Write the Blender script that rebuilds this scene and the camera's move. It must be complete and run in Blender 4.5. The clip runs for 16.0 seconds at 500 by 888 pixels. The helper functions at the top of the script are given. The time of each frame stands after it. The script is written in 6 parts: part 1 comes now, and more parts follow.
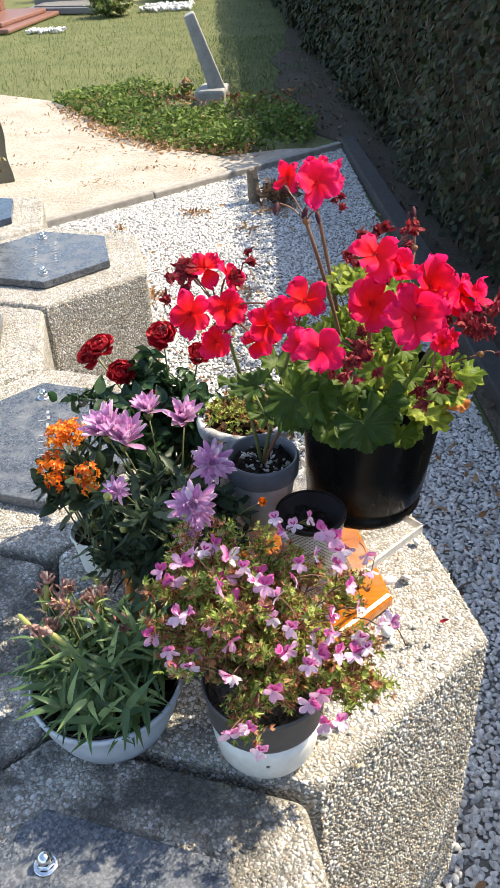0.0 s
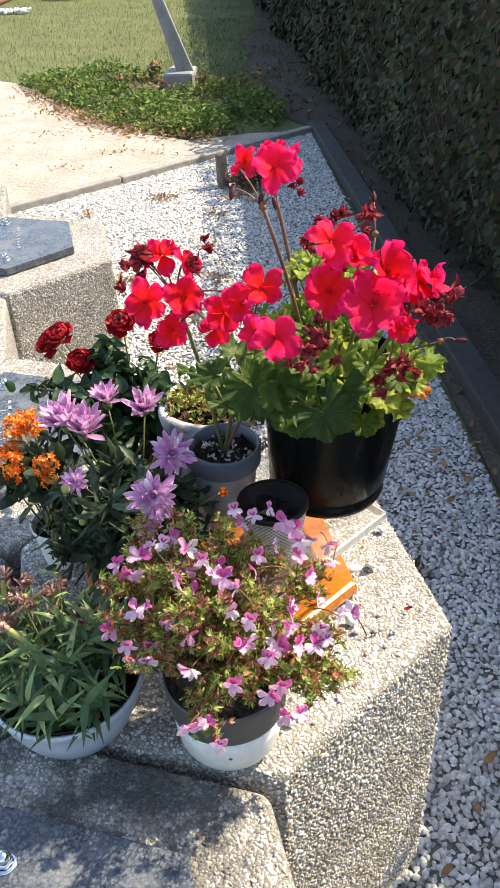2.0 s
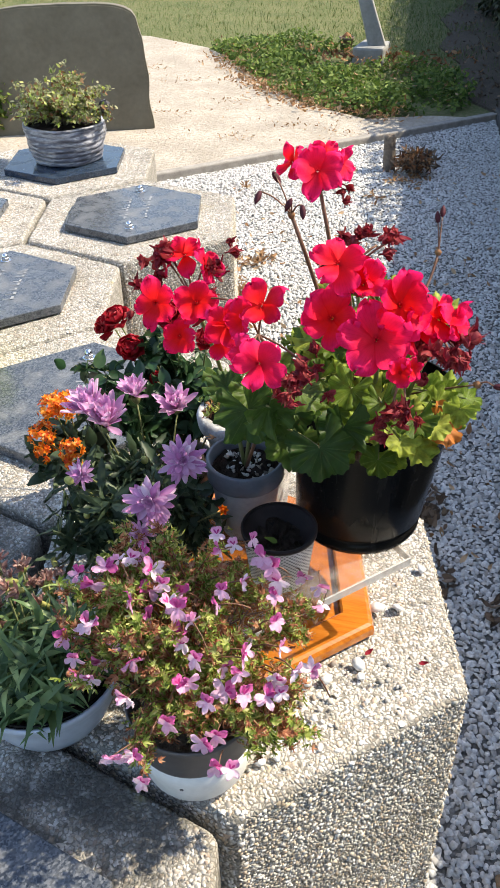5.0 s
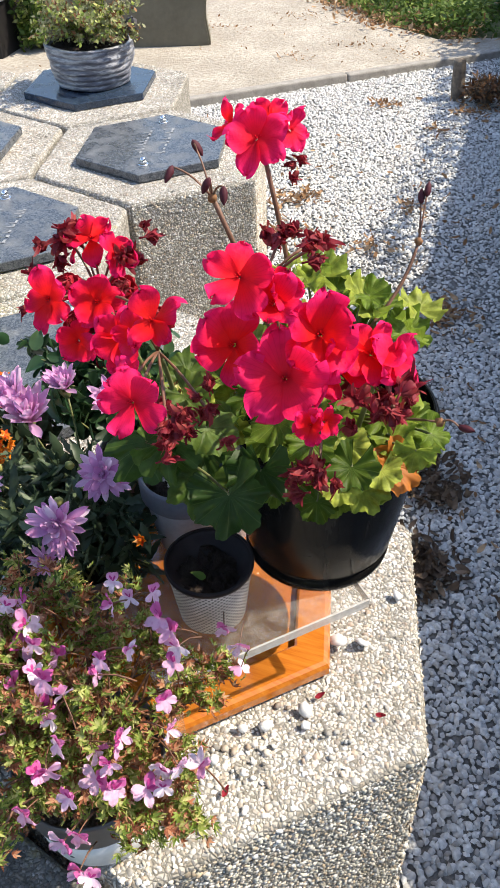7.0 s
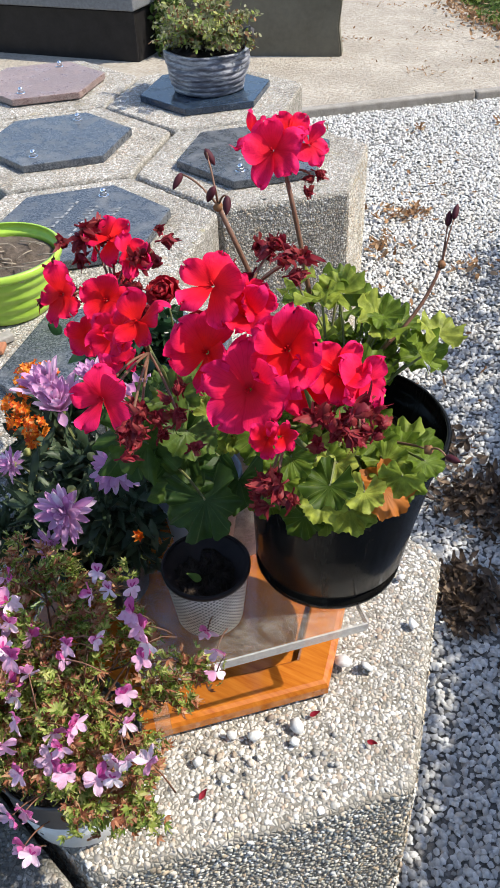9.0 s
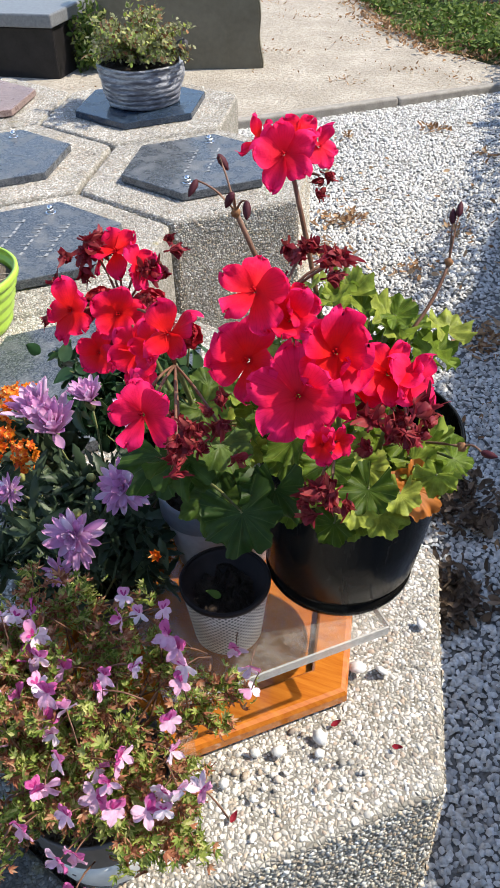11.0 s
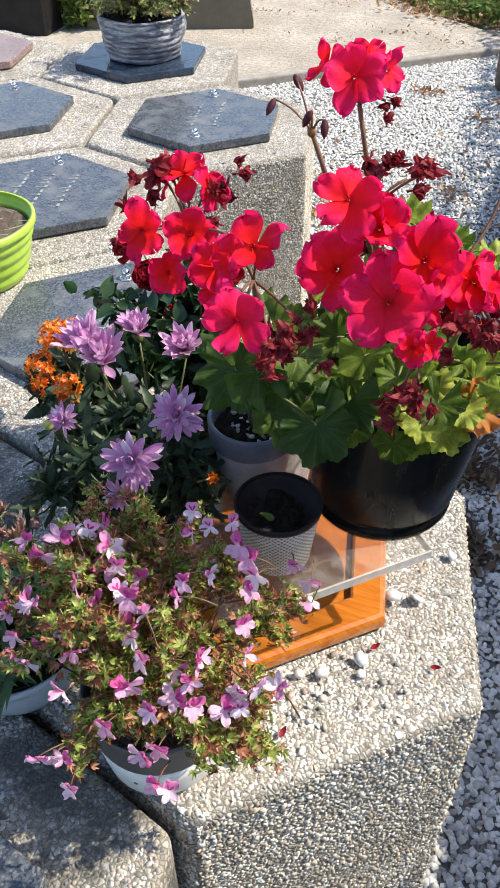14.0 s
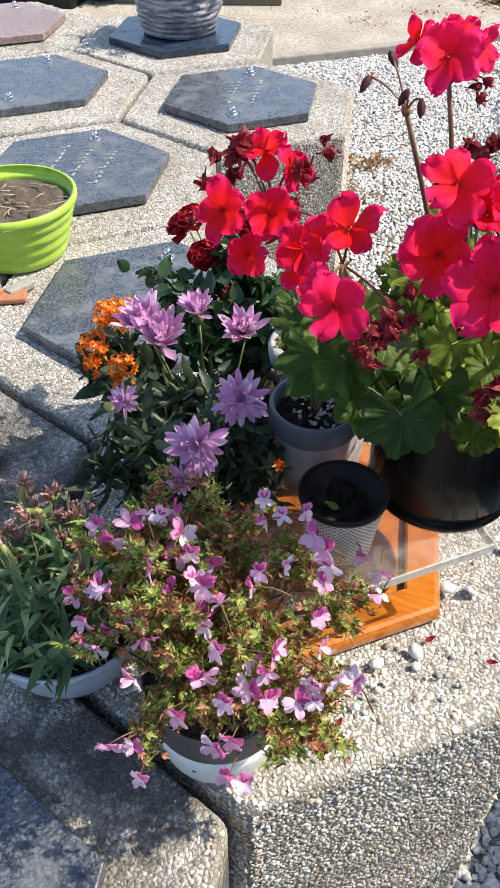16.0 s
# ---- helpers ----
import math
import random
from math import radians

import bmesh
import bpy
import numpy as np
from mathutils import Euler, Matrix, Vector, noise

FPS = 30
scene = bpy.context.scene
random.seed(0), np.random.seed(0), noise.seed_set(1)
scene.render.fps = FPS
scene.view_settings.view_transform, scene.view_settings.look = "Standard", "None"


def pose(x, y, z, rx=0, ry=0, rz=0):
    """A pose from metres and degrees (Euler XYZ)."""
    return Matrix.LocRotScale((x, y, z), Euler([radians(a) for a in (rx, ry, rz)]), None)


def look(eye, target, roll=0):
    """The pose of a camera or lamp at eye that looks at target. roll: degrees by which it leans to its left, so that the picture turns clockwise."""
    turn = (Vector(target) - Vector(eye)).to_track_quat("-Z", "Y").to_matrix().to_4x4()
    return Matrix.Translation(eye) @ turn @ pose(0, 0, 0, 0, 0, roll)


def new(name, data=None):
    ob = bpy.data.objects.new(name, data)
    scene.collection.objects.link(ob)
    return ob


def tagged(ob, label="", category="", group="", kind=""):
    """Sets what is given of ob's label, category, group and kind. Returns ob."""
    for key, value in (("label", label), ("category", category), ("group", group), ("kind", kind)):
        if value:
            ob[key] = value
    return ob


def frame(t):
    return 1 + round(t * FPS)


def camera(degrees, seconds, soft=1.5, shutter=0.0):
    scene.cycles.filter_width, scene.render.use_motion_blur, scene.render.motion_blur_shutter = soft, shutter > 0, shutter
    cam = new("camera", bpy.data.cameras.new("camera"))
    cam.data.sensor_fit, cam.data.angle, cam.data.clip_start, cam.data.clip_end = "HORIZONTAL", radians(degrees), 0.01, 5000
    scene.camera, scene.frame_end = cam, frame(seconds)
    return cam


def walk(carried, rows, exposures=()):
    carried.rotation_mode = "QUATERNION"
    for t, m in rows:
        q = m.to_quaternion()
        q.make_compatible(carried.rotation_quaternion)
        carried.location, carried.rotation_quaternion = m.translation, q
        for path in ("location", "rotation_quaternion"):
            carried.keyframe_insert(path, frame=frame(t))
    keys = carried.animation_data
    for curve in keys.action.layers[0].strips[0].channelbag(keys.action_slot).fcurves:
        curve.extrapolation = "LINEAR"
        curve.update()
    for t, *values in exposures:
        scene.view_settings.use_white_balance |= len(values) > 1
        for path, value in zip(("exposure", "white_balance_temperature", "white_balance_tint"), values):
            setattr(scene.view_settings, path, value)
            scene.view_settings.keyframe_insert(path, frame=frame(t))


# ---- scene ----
cam = camera(34.2, 16.0, 1.1)

PATH = [
    (0, (0.23, 0.184, 1.397), (0.1, 1.844, 0.289), -2.9),
    (0.5, (0.232, 0.188, 1.393), (0.124, 1.834, 0.263), -2.5),
    (1, (0.236, 0.197, 1.394), (0.137, 1.842, 0.262), -2.7),
    (1.5, (0.239, 0.201, 1.394), (0.16, 1.844, 0.255), -2.7),
    (2, (0.246, 0.197, 1.393), (0.178, 1.84, 0.254), -2.3),
    (2.5, (0.266, 0.206, 1.392), (0.171, 1.843, 0.247), -2.7),
    (3, (0.296, 0.23, 1.396), (0.113, 1.852, 0.24), -2.6),
    (3.2, (0.308, 0.237, 1.4), (0.094, 1.848, 0.235), -2.1),
    (5.3, (0.393, 0.325, 1.389), (-0.048, 1.875, 0.204), -1.5),
    (5.5, (0.37, 0.356, 1.384), (-0.059, 1.897, 0.184), -1.2),
    (6, (0.354, 0.392, 1.362), (0.075, 1.921, 0.104), 0.3),
    (6.5, (0.392, 0.424, 1.356), (0.012, 1.902, 0.063), -2.7),
    (7, (0.462, 0.493, 1.374), (-0.085, 1.899, 0.06), -1.8),
    (7.5, (0.497, 0.53, 1.382), (-0.235, 1.859, 0.079), -2.4),
    (8, (0.514, 0.545, 1.373), (-0.275, 1.814, 0.043), -3.0),
    (8.5, (0.526, 0.539, 1.374), (-0.269, 1.815, 0.056), -2.4),
    (9, (0.547, 0.53, 1.374), (-0.242, 1.838, 0.083), -2.4),
    (9.2, (0.542, 0.523, 1.371), (-0.194, 1.843, 0.061), -1.4),
    (11.3, (0.468, 0.499, 1.365), (-0.166, 1.911, 0.098), -2.3),
    (11.5, (0.462, 0.49, 1.364), (-0.157, 1.91, 0.098), -2.2),
    (12, (0.448, 0.471, 1.355), (-0.14, 1.878, 0.062), -1.1),
    (12.5, (0.445, 0.452, 1.352), (-0.139, 1.856, 0.052), -0.7),
    (13, (0.437, 0.441, 1.353), (-0.146, 1.843, 0.05), -0.6),
    (13.5, (0.43, 0.439, 1.353), (-0.154, 1.838, 0.049), -0.6),
    (14, (0.427, 0.437, 1.347), (-0.156, 1.816, 0.021), -0.6),
    (14.5, (0.425, 0.434, 1.346), (-0.144, 1.825, 0.027), -0.1),
    (15, (0.415, 0.431, 1.345), (-0.13, 1.818, 0.011), 0.4),
    (15.5, (0.39, 0.428, 1.339), (-0.176, 1.786, -0.016), 0.6),
    (16, (0.371, 0.428, 1.34), (-0.217, 1.773, -0.018), 0.4),
]
walk(cam, [(t, look(eye, target, roll)) for t, eye, target, roll in PATH], [(0.0, 1.12, 7000, 10), (2.5, 1.15, 7000, 10), (5.5, 0.92, 6850, 10), (7.0, 0.82, 6650, 10), (9.0, 0.54, 6300, 10), (11.5, 0.66, 6450, 10), (14.5, 0.74, 6500, 10), (16.0, 0.74, 6500, 10)])

# ---- light ----
SUN_AZ, SUN_EL = 27.0, 50.0
sun_way = Vector((math.cos(radians(SUN_EL)) * math.cos(radians(SUN_AZ)), math.cos(radians(SUN_EL)) * math.sin(radians(SUN_AZ)), math.sin(radians(SUN_EL))))
world = bpy.data.worlds.new("sky")
scene.world = world
world.use_nodes = True
wt = world.node_tree
sky = wt.nodes.new("ShaderNodeTexSky")
sky.sky_type = "NISHITA"
sky.sun_disc = False
sky.sun_elevation = radians(SUN_EL)
sky.sun_rotation = radians(90 - SUN_AZ)
wt.nodes["Background"].inputs[1].default_value = 0.175
wt.links.new(sky.outputs[0], wt.nodes["Background"].inputs[0])
lamp = bpy.data.lights.new("sun", "SUN")
lamp.energy, lamp.angle, lamp.color = 4.5, radians(0.6), (1.0, 0.92, 0.77)
new("sun", lamp).matrix_world = look(sun_way * 30, (0, 0, 0))


# ---- materials ----
def material(name, rough=0.6, metal=0.0, spec=0.5):
    m = bpy.data.materials.new(name)
    m.use_nodes = True
    b = m.node_tree.nodes["Principled BSDF"]
    b.inputs["Roughness"].default_value = rough
    b.inputs["Metallic"].default_value = metal
    b.inputs["Specular IOR Level"].default_value = spec
    return m, m.node_tree, b


def node(t, kind, **inputs):
    n = t.nodes.new(kind)
    for k, v in inputs.items():
        n.inputs[k.replace("_", " ")].default_value = v
    return n


def coords(t):
    return t.nodes.new("ShaderNodeNewGeometry").outputs["Position"]


def ramp(t, fac, stops, linear=True):
    r = t.nodes.new("ShaderNodeValToRGB")
    e = r.color_ramp.elements
    e[0].position, e[0].color = stops[0][0], (*stops[0][1], 1)
    e[1].position, e[1].color = stops[-1][0], (*stops[-1][1], 1)
    for p, c in stops[1:-1]:
        e.new(p).color = (*c, 1)
    if not linear:
        r.color_ramp.interpolation = "CONSTANT"
    t.links.new(fac, r.inputs[0])
    return r.outputs[0]


def mixed(t, fac, a, b, mode="MIX"):
    n = t.nodes.new("ShaderNodeMix")
    n.data_type, n.blend_type = "RGBA", mode
    for sock, v in ((n.inputs[0], fac), (n.inputs[6], a), (n.inputs[7], b)):
        if isinstance(v, bpy.types.NodeSocket):
            t.links.new(v, sock)
        else:
            sock.default_value = v if not isinstance(v, tuple) else (*v, 1)
    return n.outputs[2]


def noise_of(t, scale, detail=4, rough=0.55, vec=None):
    n = node(t, "ShaderNodeTexNoise", Scale=scale, Detail=detail, Roughness=rough)
    t.links.new(vec or coords(t), n.inputs["Vector"])
    return n.outputs[0]


def cells(t, scale, feature="F1", vec=None):
    n = node(t, "ShaderNodeTexVoronoi", Scale=scale)
    n.feature = feature
    t.links.new(vec or coords(t), n.inputs["Vector"])
    return n


def bump(t, b, height, strength=0.5, dist=0.002):
    n = node(t, "ShaderNodeBump", Strength=strength, Distance=dist)
    t.links.new(height, n.inputs["Height"])
    t.links.new(n.outputs[0], b.inputs["Normal"])


def color(t, b, c):
    if isinstance(c, tuple):
        b.inputs["Base Color"].default_value = (*c, 1)
    else:
        t.links.new(c, b.inputs["Base Color"])


def island(t):
    return t.nodes.new("ShaderNodeNewGeometry").outputs["Random Per Island"]


def thing_random(t):
    return t.nodes.new("ShaderNodeObjectInfo").outputs["Random"]


def grained(name, c1, c2, scale=40, rough=0.6, bumps=0.3, dist=0.001, spec=0.5, metal=0.0):
    m, t, b = material(name, rough, metal, spec)
    f = noise_of(t, scale)
    g = noise_of(t, scale * 6, 3)
    c = ramp(t, f, [(0.3, c1), (0.7, c2)])
    color(t, b, mixed(t, 0.25, c, ramp(t, g, [(0.3, tuple(x * 0.6 for x in c1)), (0.7, c2)])))
    if bumps:
        bump(t, b, g, bumps, dist)
    return m


def leafy(name, stops, rough=0.5, glow=0.35, grain=60, by_island=True, spec=0.4, second=None):
    """Thin leaf or petal: gloss over, with light coming through."""
    m, t, b = material(name, rough, spec=spec)
    r = island(t) if by_island else thing_random(t)
    c = ramp(t, r, stops)
    f = noise_of(t, grain)
    c = mixed(t, ramp(t, f, [(0.3, (0, 0, 0)), (0.75, (0.45, 0.45, 0.45))]), c, tuple(x * 0.62 for x in stops[0][1]))
    if second:
        c = mixed(t, ramp(t, noise_of(t, 38, 3), [(0.44, (0, 0, 0)), (0.62, (0.8, 0.8, 0.8))]), c, second)
    color(t, b, c)
    tr = t.nodes.new("ShaderNodeBsdfTranslucent")
    t.links.new(c, tr.inputs[0])
    mx = t.nodes.new("ShaderNodeMixShader")
    mx.inputs[0].default_value = glow
    t.links.new(b.outputs[0], mx.inputs[1])
    t.links.new(tr.outputs[0], mx.inputs[2])
    t.links.new(mx.outputs[0], t.nodes["Material Output"].inputs[0])
    return m


def grime(t, c, amount):
    """Black weathering crusts and pale lichen spots over a colour."""
    crust = ramp(t, noise_of(t, 8, 8, 0.75), [(0.40 + 0.08 * amount, (amount,) * 3), (0.53 + 0.08 * amount, (0, 0, 0))])
    c = mixed(t, crust, c, (0.055, 0.055, 0.05))
    spot = ramp(t, noise_of(t, 23, 5, 0.6), [(0.62, (0, 0, 0)), (0.70, (amount * 0.7,) * 3)])
    c = mixed(t, spot, c, (0.62, 0.61, 0.55))
    patch = ramp(t, noise_of(t, 17, 6, 0.65), [(0.60, (0, 0, 0)), (0.72, (0.55,) * 3)])
    return mixed(t, patch, c, (0.42, 0.36, 0.16))


def aggregate(name="washed_concrete", dirt=0.0):
    """Concrete with washed pebbles, between and under the loose grains."""
    m, t, b = material(name, 0.9, spec=0.25)
    v = cells(t, 190)
    d = cells(t, 190, "DISTANCE_TO_EDGE")
    tint = ramp(t, v.outputs["Color"], [(0.15, (0.20, 0.185, 0.16)), (0.4, (0.40, 0.38, 0.34)), (0.6, (0.54, 0.51, 0.47)), (0.85, (0.30, 0.26, 0.21))])
    gap = ramp(t, d.outputs[0], [(0.0, (1, 1, 1)), (0.16, (0, 0, 0))])
    stain = ramp(t, noise_of(t, 5, 7, 0.65), [(0.30, (0.55, 0.53, 0.50)), (0.42, (0.88, 0.86, 0.82)), (0.56, (1, 1, 1))])
    c = mixed(t, gap, tint, (0.19, 0.18, 0.155))
    c = mixed(t, 0.7, c, stain, "MULTIPLY")
    color(t, b, grime(t, c, dirt) if dirt else c)
    bump(t, b, d.outputs[0], 0.9, 0.004)
    return m


def pebbly(name, stops, rough=0.7, grain=300, mottle=0.85, dirt=0.0):
    m, t, b = material(name, rough, spec=0.35)
    c = ramp(t, island(t), stops)
    n = noise_of(t, grain, 3)
    stain = ramp(t, noise_of(t, 5, 7, 0.65), [(0.30, (0.58, 0.56, 0.53)), (0.42, (0.88, 0.86, 0.82)), (0.54, (1, 1, 1))])
    rust = ramp(t, noise_of(t, 13, 5, 0.6), [(0.60, (1, 1, 1)), (0.74, (0.86, 0.72, 0.52))])
    c = mixed(t, mottle, c, stain, "MULTIPLY")
    c = mixed(t, mottle, c, rust, "MULTIPLY")
    c = mixed(t, ramp(t, n, [(0.35, (0.4, 0.4, 0.4)), (0.6, (0, 0, 0))]), c, (0.30, 0.28, 0.25))
    color(t, b, grime(t, c, dirt) if dirt else c)
    bump(t, b, n, 0.3, 0.001)
    return m


def granite(name, dark, light, fleck, rough=0.18, dusty=0.35):
    m, t, b = material(name, rough, spec=0.5)
    v = cells(t, 420)
    c = ramp(t, v.outputs["Color"], [(0.2, dark), (0.55, light), (0.8, fleck)])
    big = ramp(t, noise_of(t, 9, 5), [(0.35, (0.72, 0.72, 0.74)), (0.7, (1, 1, 1))])
    c = mixed(t, 0.8, c, big, "MULTIPLY")
    dust = noise_of(t, 22, 6, 0.65)
    c = mixed(t, ramp(t, dust, [(0.5, (0, 0, 0)), (0.8, (dusty,) * 3)]), c, (0.42, 0.41, 0.39))
    color(t, b, c)
    t.links.new(ramp(t, dust, [(0.4, (rough,) * 3), (0.75, (rough + 0.35,) * 3)]), b.inputs["Roughness"])
    return m


M_AGG = aggregate()
M_AGG_OLD = aggregate("grimy_washed_concrete", 0.75)
GRAINS = [(0.0, (0.15, 0.14, 0.13)), (0.12, (0.32, 0.305, 0.28)), (0.34, (0.52, 0.505, 0.475)), (0.64, (0.77, 0.76, 0.735)), (0.76, (0.57, 0.49, 0.41)), (0.88, (0.42, 0.34, 0.26)), (0.95, (0.36, 0.28, 0.22)), (1.0, (0.14, 0.13, 0.12))]
M_PEB = pebbly("washed_pebbles", GRAINS, dirt=0.34)
M_PEB_FRONT = pebbly("pale_washed_pebbles", [(p, tuple(min(x * 1.32, 0.84) for x in c)) for p, c in GRAINS], mottle=0.7, dirt=0.26)
M_PEB_SIDE = pebbly("algae_tinted_pebbles", [(p, tuple(min(x * k, 0.84) for x, k in zip(c, (1.38, 1.36, 1.26)))) for p, c in GRAINS], dirt=0.30)
M_PEB_OLD = pebbly("grimy_washed_pebbles", [(p, tuple(x * 1.02 for x in c)) for p, c in GRAINS], mottle=1.0, dirt=0.85)
M_GRAVEL = pebbly("white_marble_gravel", [(0.0, (0.30, 0.30, 0.30)), (0.14, (0.50, 0.50, 0.495)), (0.4, (0.63, 0.63, 0.62)), (0.75, (0.76, 0.76, 0.75)), (0.90, (0.52, 0.50, 0.47)), (1.0, (0.36, 0.34, 0.32))], 0.6, 120, 0.3)
M_GREY_GRANITE = granite("grey_granite", (0.035, 0.042, 0.052), (0.075, 0.085, 0.10), (0.14, 0.15, 0.165))
M_ROSE_GRANITE = granite("rose_granite", (0.15, 0.09, 0.08), (0.27, 0.18, 0.16), (0.36, 0.27, 0.24), 0.25)
# black stone; the blue in its colour is the reflected sky, painted in
M_BLACK_GRANITE_SKY = granite("black_granite_sky_tint", (0.012, 0.022, 0.040), (0.022, 0.040, 0.072), (0.05, 0.075, 0.11), 0.10, 0.03)
M_CHROME = grained("polished_steel", (0.75, 0.75, 0.76), (0.85, 0.85, 0.86), 80, 0.14, 0.05, 0.0002, metal=1.0)
M_INK = grained("pale_engraving", (0.20, 0.21, 0.22), (0.34, 0.34, 0.35), 200, 0.7, 0)


def varnished():
    m, t, b = material("varnished_wood", 0.16, spec=0.5)
    mp = node(t, "ShaderNodeMapping", Rotation=(0, 0, radians(-43)), Scale=(6, 60, 30))
    t.links.new(coords(t), mp.inputs[0])
    g = noise_of(t, 3, 6, 0.6, mp.outputs[0])
    color(t, b, ramp(t, g, [(0.25, (0.33, 0.080, 0.008)), (0.55, (0.47, 0.150, 0.018)), (0.8, (0.54, 0.20, 0.032))]))
    bump(t, b, g, 0.12, 0.0006)
    b.inputs["Coat Weight"].default_value = 0.5
    b.inputs["Coat Roughness"].default_value = 0.08
    return m


M_WOOD = varnished()


def clear_sheet(name, haze_low, haze_high):
    m, t, b = material(name, 0.35)
    color(t, b, (0.62, 0.60, 0.57))
    through_it = t.nodes.new("ShaderNodeBsdfTransparent")
    through_it.inputs[0].default_value = (0.97, 0.97, 0.96, 1)
    scr = noise_of(t, 70, 6, 0.7)
    haze = t.nodes.new("ShaderNodeMixShader")
    t.links.new(ramp(t, scr, [(0.40, (haze_low,) * 3), (0.75, (haze_high,) * 3)]), haze.inputs[0])
    t.links.new(through_it.outputs[0], haze.inputs[1])
    t.links.new(b.outputs[0], haze.inputs[2])
    gloss = node(t, "ShaderNodeBsdfGlossy", Roughness=0.08)
    fr = t.nodes.new("ShaderNodeLayerWeight")
    fr.inputs["Blend"].default_value = 0.5
    sheen = ramp(t, fr.outputs["Facing"], [(0.0, (0.035,) * 3), (0.55, (0.06,) * 3), (0.85, (0.28,) * 3), (1.0, (0.9,) * 3)])
    top = t.nodes.new("ShaderNodeMixShader")
    t.links.new(sheen, top.inputs[0])
    t.links.new(haze.outputs[0], top.inputs[1])
    t.links.new(gloss.outputs[0], top.inputs[2])
    t.links.new(top.outputs[0], t.nodes["Material Output"].inputs[0])
    return m


M_ACRYLIC = clear_sheet("scratched_clear_acrylic", 0.03, 0.24)
M_SAWN = clear_sheet("hazy_sawn_acrylic_edge", 0.50, 0.78)


def dusty_black():
    m, t, b = material("black_plastic", 0.24, spec=0.10)
    mp = node(t, "ShaderNodeMapping", Scale=(42, 42, 4))
    t.links.new(coords(t), mp.inputs[0])
    streak = noise_of(t, 1.0, 6, 0.65, mp.outputs[0])
    speck = noise_of(t, 300, 3, 0.6)
    c = ramp(t, streak, [(0.42, (0.005, 0.005, 0.005)), (0.62, (0.009, 0.0085, 0.008)), (0.80, (0.020, 0.018, 0.016))])
    c = mixed(t, ramp(t, speck, [(0.66, (0, 0, 0)), (0.76, (0.35,) * 3)]), c, (0.16, 0.15, 0.13))
    color(t, b, c)
    t.links.new(ramp(t, streak, [(0.4, (0.15,) * 3), (0.75, (0.36,) * 3)]), b.inputs["Roughness"])
    bump(t, b, streak, 0.10, 0.0008)
    return m


M_BLACK_PLASTIC = dusty_black()
M_DARK_LINER = grained("dark_brown_plastic", (0.014, 0.010, 0.010), (0.030, 0.022, 0.020), 20, 0.45, 0.15, 0.001, 0.12)
M_SLATE = grained("slate_grey_glaze", (0.085, 0.095, 0.115), (0.13, 0.14, 0.165), 30, 0.45, 0.15)
M_LIGHT_GREY = grained("light_grey_glaze", (0.27, 0.29, 0.33), (0.36, 0.38, 0.42), 30, 0.4, 0.15)
M_TERRA = grained("terracotta", (0.30, 0.115, 0.055), (0.42, 0.18, 0.095), 40, 0.8, 0.3)
M_WHITE_PLASTIC = grained("white_plastic", (0.74, 0.73, 0.69), (0.83, 0.82, 0.79), 16, 0.4, 0.08)
M_CHARCOAL = grained("charcoal_plastic", (0.072, 0.066, 0.068), (0.115, 0.106, 0.108), 20, 0.5, 0.15)
M_BLUE_PLASTIC = grained("pale_blue_grey_plastic", (0.42, 0.47, 0.55), (0.52, 0.57, 0.64), 14, 0.35, 0.08)
M_LIME = grained("lime_green_plastic", (0.33, 0.52, 0.045), (0.41, 0.60, 0.075), 10, 0.32, 0.06)
M_STONE_POT = grained("weathered_grey_stone", (0.12, 0.125, 0.135), (0.72, 0.72, 0.73), 24, 0.85, 0.6, 0.003)
M_SOIL = grained("potting_soil", (0.018, 0.012, 0.009), (0.07, 0.05, 0.038), 90, 0.95, 1.0, 0.006, 0.2)
M_DRY_SOIL = grained("dry_soil", (0.10, 0.075, 0.055), (0.22, 0.175, 0.14), 70, 0.95, 1.0, 0.006, 0.2)
M_STEM = grained("green_stem", (0.10, 0.13, 0.035), (0.17, 0.16, 0.06), 80, 0.6, 0.3)
M_RED_STEM = grained("reddish_stem", (0.12, 0.055, 0.03), (0.20, 0.09, 0.05), 80, 0.6, 0.3)
M_BARK = grained("grey_bark", (0.10, 0.075, 0.055), (0.22, 0.18, 0.14), 50, 0.9, 0.8, 0.004)


def local_polar(t):
    """Distance from a thing's own origin, and the angle round it."""
    tc = t.nodes.new("ShaderNodeTexCoord").outputs["Object"]
    ln = node(t, "ShaderNodeVectorMath")
    ln.operation = "LENGTH"
    t.links.new(tc, ln.inputs[0])
    xyz = node(t, "ShaderNodeSeparateXYZ")
    t.links.new(tc, xyz.inputs[0])
    an = node(t, "ShaderNodeMath")
    an.operation = "ARCTAN2"
    t.links.new(xyz.outputs[1], an.inputs[0])
    t.links.new(xyz.outputs[0], an.inputs[1])
    return ln.outputs["Value"], an.outputs[0]


def rays(t, angle, count, stops):
    """Lines running out from the heart, count of them round the turn."""
    a = node(t, "ShaderNodeMath")
    a.operation = "MULTIPLY"
    a.inputs[1].default_value = count / 2
    t.links.new(angle, a.inputs[0])
    b = node(t, "ShaderNodeMath")
    b.operation = "SINE"
    t.links.new(a.outputs[0], b.inputs[0])
    c = node(t, "ShaderNodeMath")
    c.operation = "ABSOLUTE"
    t.links.new(b.outputs[0], c.inputs[0])
    return ramp(t, c.outputs[0], stops)


